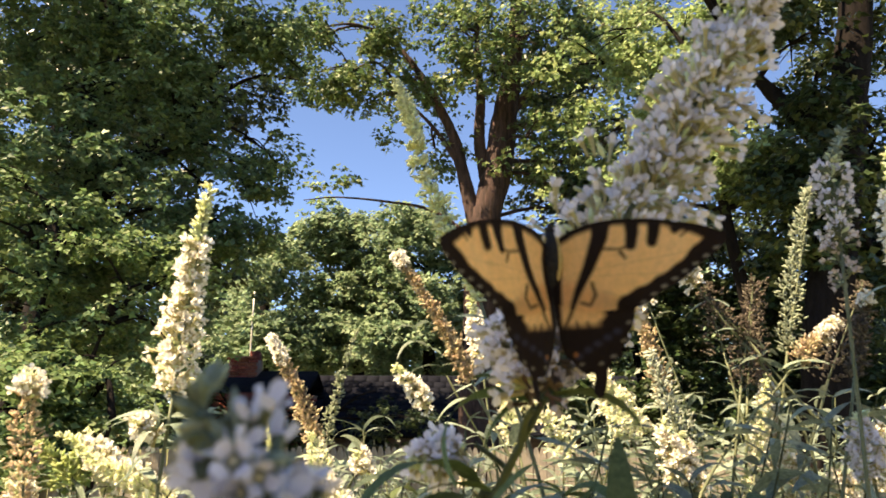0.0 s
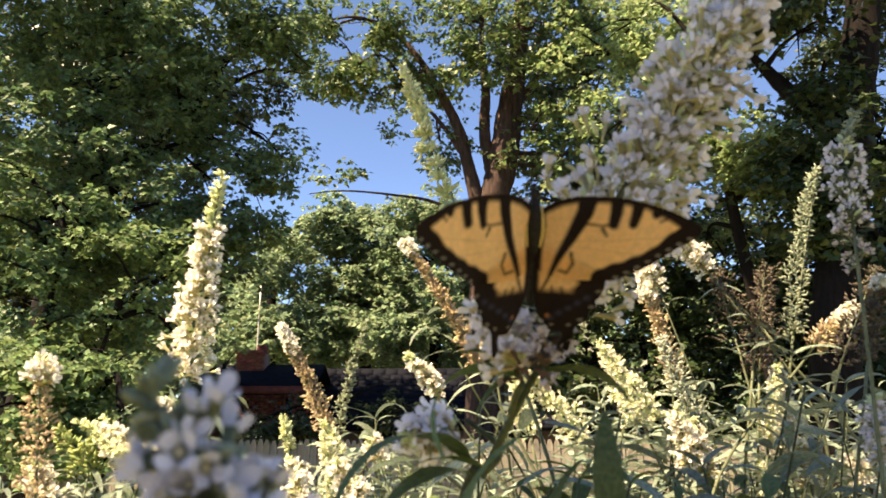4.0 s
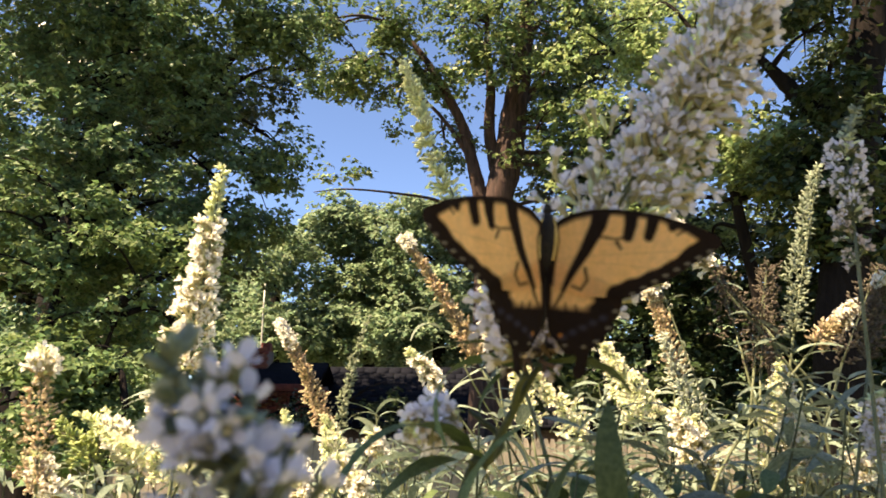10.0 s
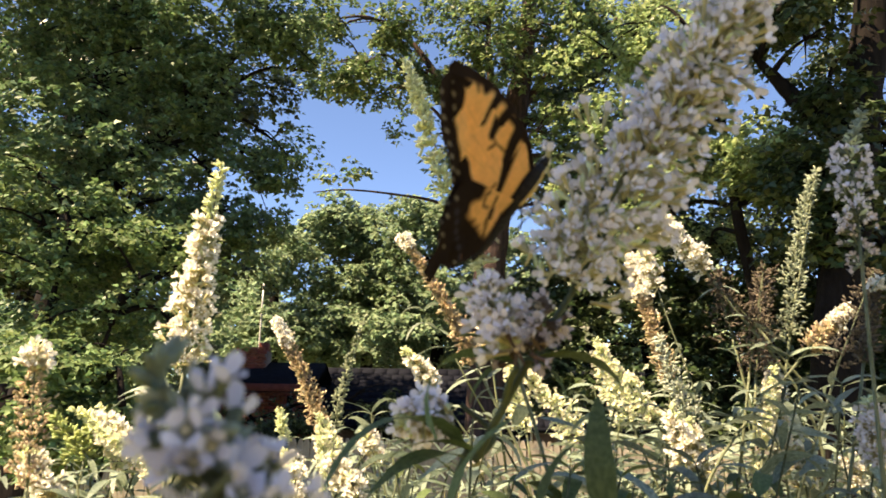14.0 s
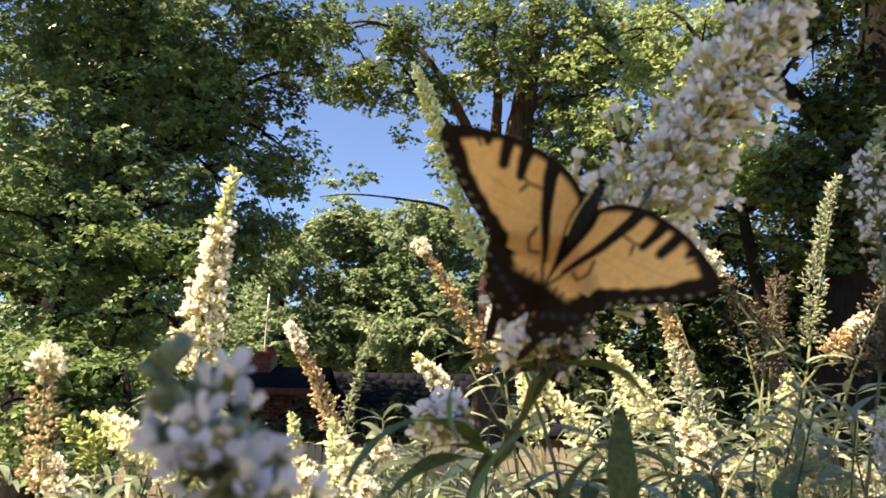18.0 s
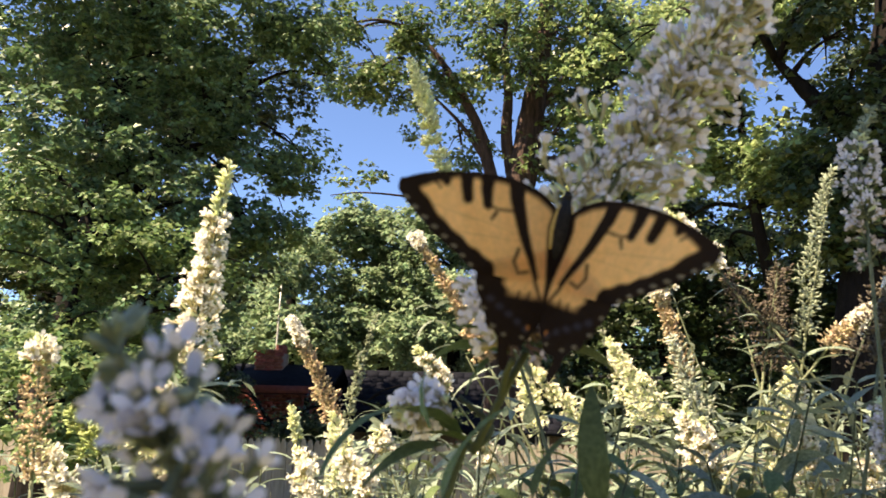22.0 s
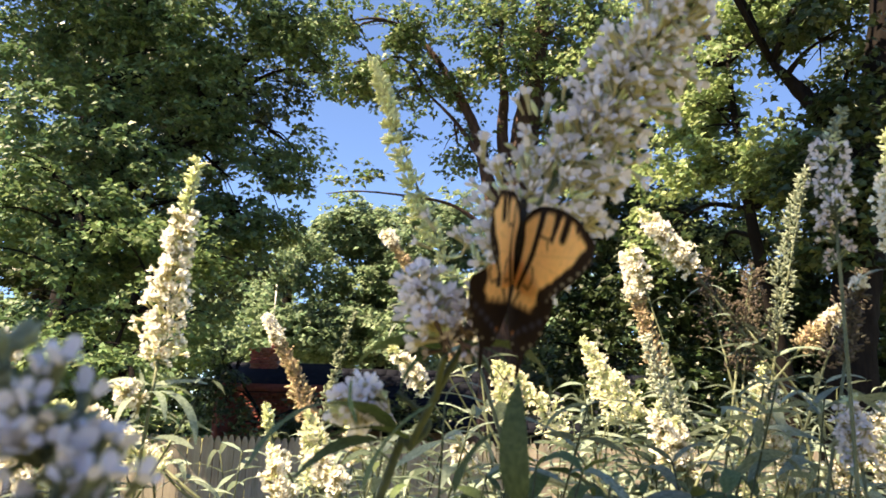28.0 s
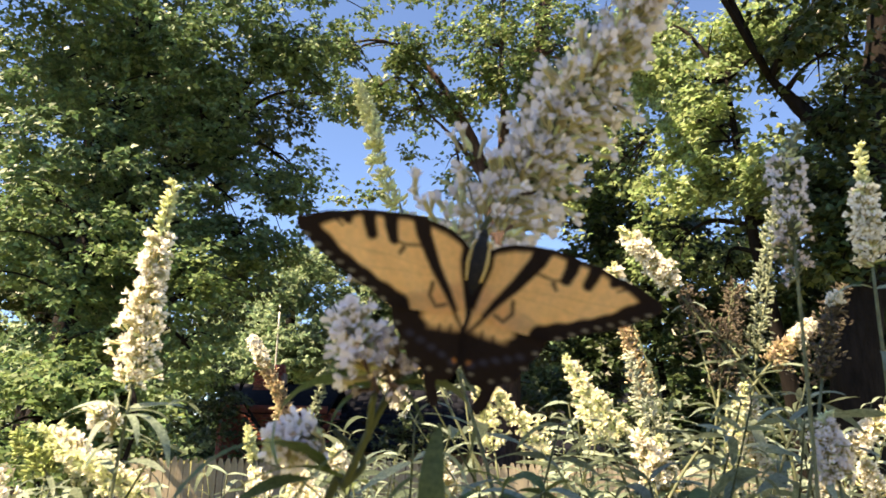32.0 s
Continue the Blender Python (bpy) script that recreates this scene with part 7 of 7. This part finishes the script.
def motions():
    # seconds, x, y, z, lean of the body to its right, its pitch, raise of the left and right wings, their sweep, raise of the hindwings
    flight = [
        (0, 0.0460, 0.281, 1.5590, 0.9, -1, 46, 17, -2, 8, 46, 17), (0.5, 0.0461, 0.281, 1.5598, -3.3, 26, 44, 1, 14, 8, 44, 1), (1, 0.0526, 0.279, 1.5561, -0.0, 8, 33, 46, 1, 12, 33, 46),
        (1.5, 0.0502, 0.278, 1.5559, -8.5, 16, 33, 12, 11, 6, 33, 12), (2, 0.0446, 0.286, 1.5617, -4.6, 24, 40, 6, 10, 8, 40, 6), (2.5, 0.0376, 0.289, 1.5661, -3.0, 28, 39, 1, 10, 8, 39, 1),
        (3, 0.0328, 0.295, 1.5671, -0.2, 33, 43, 1, 16, 12, 43, 1), (3.5, 0.0295, 0.290, 1.5670, 1.4, 28, 46, 1, 11, 6, 46, 1), (5.5, 0.0507, 0.291, 1.5574, 0.9, 26, 18, 9, 12, 3, 18, 9),
        (6, 0.0516, 0.294, 1.5564, -0.5, 28, 20, 11, 14, 3, 20, 11), (6.5, 0.0473, 0.292, 1.5574, 2.3, 23, 33, 7, 11, 4, 33, 7), (7, 0.0404, 0.288, 1.5596, 5.0, 13, 45, 13, 2, 6, 45, 13),
        (7.5, 0.0386, 0.295, 1.5608, 3.7, 4, 35, 23, -0, 5, 35, 23), (8, 0.0374, 0.294, 1.5602, 4.8, 2, 35, 29, 0, 3, 35, 29), (8.5, 0.0384, 0.290, 1.5587, 5.7, 1, 37, 27, -0, 3, 37, 27),
        (9, 0.0389, 0.289, 1.5564, 4.8, 3, 37, 22, 2, 2, 37, 22), (9.5, 0.0384, 0.285, 1.5542, 1.6, 3, 37, 8, 4, 3, 37, 8), (10, 0.0379, 0.287, 1.5555, 3.6, 3, 40, 12, 2, 4, 40, 12),
        (10.5, 0.0373, 0.289, 1.5545, 5.0, 5, 43, 2, 3, 4, 43, 2), (11, 0.0375, 0.290, 1.5561, 7.5, 3, 45, 26, -1, 6, 45, 26), (11.5, 0.0396, 0.290, 1.5564, 1.0, 6, 38, 41, 6, 1, 38, 41),
        (12, 0.0397, 0.280, 1.5540, -0.3, 7, 39, 54, 10, 1, 39, 54), (12.2, 0.0409, 0.275, 1.5573, 5.2, -10, 30, 70, -1, 0, 30, 70), (12.4, 0.0354, 0.278, 1.5499, 36.5, -10, 35, 108, 0, 0, 35, 108),
        (12.6, 0.0295, 0.281, 1.5680, 31.9, 8, 44, 106, 4, 14, 44, 106), (13, 0.0265, 0.273, 1.5653, 33.7, 11, 46, 112, 4, 4, 46, 112), (13.5, 0.0256, 0.271, 1.5667, 35.1, 9, 48, 118, 3, 4, 48, 118),
        (14, 0.0270, 0.273, 1.5742, 35.4, -1, 52, 123, 1, 6, 52, 123), (14.5, 0.0240, 0.267, 1.5732, 35.0, 0, 63, 129, -1, 8, 63, 129), (16.5, 0.0344, 0.273, 1.5717, 44.9, 3, 49, 61, -8, 4, 49, 61),
        (17, 0.0342, 0.268, 1.5674, 39.5, 2, 40, 50, 0, -3, 40, 50), (17.5, 0.0334, 0.259, 1.5620, 29.6, 5, 39, 51, 4, -9, 39, 51), (18, 0.0366, 0.257, 1.5589, 29.1, 4, 33, 48, -1, -6, 33, 48),
        (18.5, 0.0367, 0.251, 1.5553, 25.6, 6, 30, 47, -0, -5, 30, 47), (19, 0.0407, 0.242, 1.5496, 23.1, 2, 25, 41, 1, -5, 25, 41), (19.5, 0.0449, 0.251, 1.5467, 15.2, 3, 27, 38, -2, -5, 27, 38),
        (20, 0.0475, 0.252, 1.5472, 3.6, -2, 19, 49, -1, -3, 19, 49), (20.5, 0.0478, 0.261, 1.5478, 2.1, 3, 19, 55, 3, -9, 19, 55), (21, 0.0472, 0.262, 1.5476, 7.0, 4, 22, 47, -1, -5, 22, 47),
        (21.5, 0.0444, 0.261, 1.5495, 8.5, 1, 22, 45, 0, -4, 22, 45), (22, 0.0408, 0.262, 1.5495, 11.9, 4, 27, 46, 1, -3, 27, 46), (22.5, 0.0416, 0.260, 1.5484, 8.3, 4, 26, 40, 1, -3, 26, 40),
        (23, 0.0432, 0.263, 1.5477, 7.6, 4, 28, 33, 3, -2, 28, 33), (23.5, 0.0437, 0.264, 1.5476, 8.6, 7, 32, 39, 3, -0, 32, 39), (24, 0.0437, 0.267, 1.5474, 7.1, 4, 34, 41, 4, -5, 34, 41),
        (24.5, 0.0421, 0.266, 1.5479, 1.8, 5, 23, 45, 7, -7, 23, 45), (25, 0.0401, 0.266, 1.5485, -0.6, 2, 27, 41, 7, -9, 27, 41), (25.5, 0.0436, 0.265, 1.5507, 0.8, 10, 13, 48, 8, -8, 13, 48),
        (27.5, 0.0541, 0.259, 1.5605, 21.8, 7, 28, 58, 5, 1, 28, 58), (27.8, 0.0507, 0.256, 1.5518, 0.9, 5, 59, 59, 0, -10, 59, 59), (28, 0.0525, 0.285, 1.5520, 6.5, 12, 76, 68, 8, 0, 58, 62),
        (28.2, 0.0600, 0.256, 1.5514, 1.2, 10, 47, 59, -6, -4, 47, 59), (28.5, 0.0611, 0.248, 1.5484, 10.5, -10, 22, 1, -6, 10, 22, 1), (29, 0.0642, 0.259, 1.5430, 15.0, -22, 5, 1, -11, -1, 5, 1),
        (29.5, 0.0639, 0.254, 1.5413, 10.7, -25, 8, 6, -10, 0, 8, 6), (30, 0.0615, 0.258, 1.5411, 19.2, -30, 1, 2, -11, -1, 1, 2), (30.5, 0.0592, 0.255, 1.5427, 19.6, -23, 14, 3, -10, -0, 14, 3),
        (31, 0.0528, 0.256, 1.5479, 12.8, -17, 26, 1, -7, -5, 26, 1), (31.5, 0.0544, 0.262, 1.5478, 11.7, -14, 25, 1, -7, -4, 25, 1), (32, 0.0584, 0.257, 1.5436, 11.5, -15, 23, 1, -8, -1, 23, 1),
    ]
    walk(butterfly, [(t, pose(x, y, z, pitch, lean, 0)) for t, x, y, z, lean, pitch, a, b, c, d, e, f in flight])
    for k, side in ((0, 1), (1, -1)):
        walk(wings[k][0], [(r[0], pose(0, 0, 0, 0, 0, side * r[6 + k]) @ pose(0, 0, 0, 0, side * r[8 + k], 0)) for r in flight])
        walk(wings[k][1], [(r[0], pose(0, 0, 0, 0, 0, side * r[10 + k]) @ pose(0, 0, 0, 0, side * r[8 + k], 0)) for r in flight])
    # the perch plant rocks in the wind: seconds, across, up, degrees
    walk(perch, sway_rows(perch, (0.0433, 0.3334, 1.5070), [
        (0, 0.0014, -0.0022, 2.24), (0.5, 0.0046, -0.0031, 0.29), (1, 0.0070, -0.0053, -1.18), (1.5, 0.0040, -0.0038, -0.81), (2, -0.0001, -0.0017, 1.88),
        (2.5, -0.0057, 0.0002, 3.15), (3, -0.0105, 0.0004, 2.89), (3.5, -0.0133, -0.0002, 2.32), (5.5, -0.0007, -0.0041, -1.11), (6, -0.0001, 0.0000, 0.00),
        (6.5, -0.0030, -0.0029, -0.61), (7, -0.0059, -0.0011, 0.84), (7.5, -0.0087, 0.0007, 1.35), (8, -0.0091, 0.0010, 1.49), (8.5, -0.0085, 0.0005, 0.73),
        (9, -0.0080, -0.0005, 0.27), (9.5, -0.0088, -0.0005, 0.31), (10, -0.0088, -0.0010, 0.61), (10.5, -0.0089, -0.0019, 1.07), (11, -0.0082, -0.0017, 0.93),
        (11.5, -0.0069, -0.0020, 0.01), (12, -0.0051, -0.0019, -0.36), (12.5, -0.0030, -0.0013, -0.71), (13, -0.0029, 0.0004, 0.14), (13.5, -0.0063, 0.0011, 0.97),
        (14, -0.0091, 0.0008, 1.00), (14.5, -0.0108, 0.0007, 1.00), (16.5, -0.0100, 0.0029, 0.38), (17, -0.0099, 0.0027, -0.03), (17.5, -0.0098, 0.0020, -0.27),
        (18, -0.0093, 0.0014, -0.76), (18.5, -0.0092, 0.0023, -0.95), (19, -0.0087, 0.0007, -1.19), (19.5, -0.0082, 0.0022, -1.01), (20, -0.0071, 0.0019, -1.08),
        (20.5, -0.0068, -0.0005, -0.84), (21, -0.0075, -0.0006, 0.32), (21.5, -0.0104, 0.0001, 0.59), (22, -0.0125, 0.0013, 1.05), (22.5, -0.0138, 0.0002, 0.85),
        (23, -0.0135, -0.0007, 0.40), (23.5, -0.0127, -0.0010, -0.13), (24, -0.0119, -0.0007, 0.09), (24.5, -0.0127, -0.0002, 1.01), (25, -0.0145, 0.0002, 1.36),
        (25.5, -0.0161, -0.0000, 1.14), (27.5, -0.0165, 0.0021, 0.52), (28, -0.0164, 0.0018, 0.48), (28.5, -0.0158, -0.0009, 0.03), (29, -0.0173, -0.0063, -0.13),
        (29.5, -0.0195, -0.0070, 0.12), (30, -0.0218, -0.0060, 0.36), (30.5, -0.0248, -0.0049, 1.18), (31, -0.0267, -0.0053, 0.88), (31.5, -0.0248, -0.0053, 0.69),
        (32, -0.0243, -0.0060, 0.09),
    ]))
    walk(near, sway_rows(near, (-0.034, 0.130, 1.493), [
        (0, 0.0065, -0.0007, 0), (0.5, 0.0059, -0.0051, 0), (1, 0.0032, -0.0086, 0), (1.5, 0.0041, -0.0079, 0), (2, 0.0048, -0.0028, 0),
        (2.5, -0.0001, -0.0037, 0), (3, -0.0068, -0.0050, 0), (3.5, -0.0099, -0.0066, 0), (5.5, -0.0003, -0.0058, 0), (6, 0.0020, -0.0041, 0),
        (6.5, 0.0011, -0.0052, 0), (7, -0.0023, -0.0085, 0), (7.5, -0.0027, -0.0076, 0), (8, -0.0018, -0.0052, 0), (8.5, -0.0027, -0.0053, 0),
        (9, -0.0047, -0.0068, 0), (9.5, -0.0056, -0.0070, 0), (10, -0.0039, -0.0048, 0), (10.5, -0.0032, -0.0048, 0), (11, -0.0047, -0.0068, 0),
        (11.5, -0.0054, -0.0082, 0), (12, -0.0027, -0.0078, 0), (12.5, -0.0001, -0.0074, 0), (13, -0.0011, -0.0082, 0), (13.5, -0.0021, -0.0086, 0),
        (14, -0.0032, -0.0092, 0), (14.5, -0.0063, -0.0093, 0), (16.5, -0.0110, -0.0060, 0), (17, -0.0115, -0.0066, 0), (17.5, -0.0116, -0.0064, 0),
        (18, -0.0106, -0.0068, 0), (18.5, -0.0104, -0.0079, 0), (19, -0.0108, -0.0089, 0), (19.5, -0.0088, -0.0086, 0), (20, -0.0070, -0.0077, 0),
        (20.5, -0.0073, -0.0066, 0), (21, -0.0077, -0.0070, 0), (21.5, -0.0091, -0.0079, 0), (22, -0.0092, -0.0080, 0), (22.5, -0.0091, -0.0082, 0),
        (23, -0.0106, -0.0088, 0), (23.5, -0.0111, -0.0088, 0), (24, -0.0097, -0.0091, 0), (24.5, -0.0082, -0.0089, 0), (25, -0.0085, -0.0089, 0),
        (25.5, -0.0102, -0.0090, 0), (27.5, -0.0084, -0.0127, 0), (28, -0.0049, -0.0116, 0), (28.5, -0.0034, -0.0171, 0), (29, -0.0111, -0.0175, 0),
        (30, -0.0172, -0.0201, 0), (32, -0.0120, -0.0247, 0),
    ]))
    walk(spike_left, lean_rows(spike_left, 1.5, [
        (0, 0.6), (1, 0.9), (2, 0.2), (3, 0.5), (6, -0.1), (7, -0.1), (8, -0.7), (9, -0.5), (10, -0.6), (11, -0.1), (12, 0.7), (13, 0.8),
        (14, 0.2), (17, -1.0), (18, -1.5), (19, -2.4), (20, -2.9), (21, -3.1), (22, -3.2), (23, -3.8), (24, -3.4), (25, -3.7), (28, -4.1), (29, -2.9),
        (30, -2.7), (31, -3.1), (32, -3.7),
    ]))
    walk(brown_left, lean_rows(brown_left, 1.5, [
        (0, -2.8), (1, -7.4), (2, -7.5), (3, -6.6), (6, -1.5), (7, -12.0), (8, -6.9), (9, -4.9), (10, -8.5), (11, -1.5), (12, -7.5), (13, -8.7),
        (14, -8.0), (17, -7.3), (18, -5.8), (19, -4.8), (20, -3.0), (21, -8.4), (22, -6.5), (23, -9.5), (24, -10.9), (25, -8.8), (28, -8.1), (29, -5.7),
        (30, -7.0), (31, -10.8), (32, -7.7),
    ]))
    walk(tall_right, lean_rows(tall_right, 1.5, [
        (0, -0.6), (1, 2.1), (2, 1.7), (3, -1.7), (6, 0.4), (7, 2.8), (8, 2.1), (9, -1.3), (10, -2.2), (11, 1.3), (12, 2.7), (13, 3.4),
        (14, 3.8), (17, 7.0), (18, 6.7), (19, 6.0), (20, 6.3), (21, 2.5), (22, 0.6), (23, 0.6), (24, 1.0), (25, 0.8), (28, 5.8), (29, 3.0),
        (30, 0.6), (31, -2.0), (32, -0.9),
    ]))
    walk(stem_right, lean_rows(stem_right, 1.5, [
        (0, 5.8), (1, 3.0), (2, -0.5), (3, -0.5), (6, -0.0), (7, -1.3), (8, -0.6), (9, -1.5), (10, -1.9), (11, -1.7), (12, -1.0), (13, -0.5),
        (14, -1.3), (17, 2.9), (18, 5.0), (19, 6.6), (20, 6.2), (21, 2.8), (22, -0.5), (23, -2.4), (24, -2.4), (25, -4.6), (28, -1.4), (29, -1.7),
        (30, -3.3), (31, -5.1), (32, -4.4),
    ]))
    walk(green_mid, lean_rows(green_mid, 1.5, [
        (0, 2.5), (1, 3.4), (2, 3.5), (3, -0.8), (6, -0.3), (7, -0.3), (8, -1.0), (9, -1.2), (10, -2.3), (11, -2.6), (12, -0.0), (13, 0.2),
        (14, 0.8), (17, -2.1), (18, -2.3), (19, -2.5), (20, 0.0), (21, -4.2), (22, -3.6), (23, -5.8), (24, -7.6), (25, -7.7), (28, -10.6), (29, -9.6),
        (30, -7.7), (31, -6.5), (32, -3.7),
    ]))
    walk(brown_mid, lean_rows(brown_mid, 1.5, [
        (0, 2.7), (1, 2.2), (2, 2.3), (3, -0.7), (6, 0.6), (7, -0.5), (8, -3.1), (9, -3.2), (10, -2.7), (11, -0.6), (12, -1.3), (13, -0.4),
        (14, -1.3), (17, -0.2), (18, 1.5), (19, 1.9), (20, 2.3), (21, 0.7), (22, -1.0), (23, -1.2), (24, -0.1), (25, -2.1), (28, -2.1), (29, -2.1),
        (30, -2.1), (31, -2.1), (32, -2.1),
    ]))
    walk(white_right, lean_rows(white_right, 1.5, [
        (0, 0.2), (1, -1.1), (2, -5.5), (3, -3.7), (6, 0.2), (7, -0.5), (8, 2.2), (9, 1.3), (10, 0.0), (11, 0.5), (12, 0.5), (13, -3.1),
        (14, -3.1), (17, -1.1), (18, -1.1), (19, -0.1), (20, 2.5), (21, 0.8), (22, 1.5), (23, 2.1), (24, 1.0), (25, -2.7), (28, 0.8), (29, 1.0),
        (30, -1.0), (31, -3.4), (32, -2.3),
    ]))
    walk(brown_right, lean_rows(brown_right, 1.5, [
        (0, -4.9), (1, -4.9), (2, -4.9), (3, -4.8), (6, -1.2), (7, -7.3), (8, -9.0), (9, -7.4), (10, -2.4), (11, -6.3), (12, -9.2), (13, -5.5),
        (14, -9.7), (17, -2.4), (18, -1.3), (19, -0.8), (20, 1.0), (21, -1.5), (22, -4.2), (23, -5.7), (24, -7.0), (25, -8.3), (28, -4.8), (29, -4.5),
        (30, -4.5), (31, -4.5), (32, -4.5),
    ]))
    walk(white_mid, lean_rows(white_mid, 1.5, [
        (0, 0.2), (1, 0.2), (2, 0.2), (3, 0.2), (6, -0.4), (7, -3.1), (8, -5.5), (9, -4.1), (10, -2.0), (11, -3.3), (12, -3.8), (13, -2.1),
        (14, -7.1), (17, 1.3), (18, -0.9), (19, -0.8), (20, 0.7), (21, -1.5), (22, -2.6), (23, -3.9), (24, -4.3), (25, -3.7), (28, -1.8), (29, -2.2),
        (30, -2.9), (31, -2.4), (32, -1.3),
    ]))
    walk(brown_edge, lean_rows(brown_edge, 1.5, [
        (0, -6.4), (1, -5.5), (2, -6.4), (3, -3.4), (6, -0.8), (7, -5.4), (8, -6.1), (9, -5.4), (10, -2.2), (11, -5.5), (12, -5.6), (13, -4.0),
        (14, -4.7), (17, -2.0), (18, -1.0), (19, -0.3), (20, 0.7), (21, 0.2), (22, -0.8), (23, -1.5), (24, -1.9), (25, -3.6), (28, -0.4), (29, -3.1),
        (30, -8.0), (31, -13.1), (32, -13.3),
    ]))
    walk(spike_far_left, lean_rows(spike_far_left, 1.5, [
        (0, 5.3), (1, 7.7), (2, 9.8), (3, 1.6), (6, 0.8), (7, 1.6), (8, 0.4), (9, 0.1), (10, 0.7), (11, -0.0), (12, 1.1), (13, 2.4),
        (14, 0.0), (17, -2.5), (18, -4.0), (19, -5.4), (20, -5.2), (21, -6.5), (22, -6.4), (23, -6.0), (24, -6.5), (25, -6.4), (28, -5.7), (29, -5.7),
        (30, -5.7), (31, -5.7), (32, -5.7),
    ]))


motions()
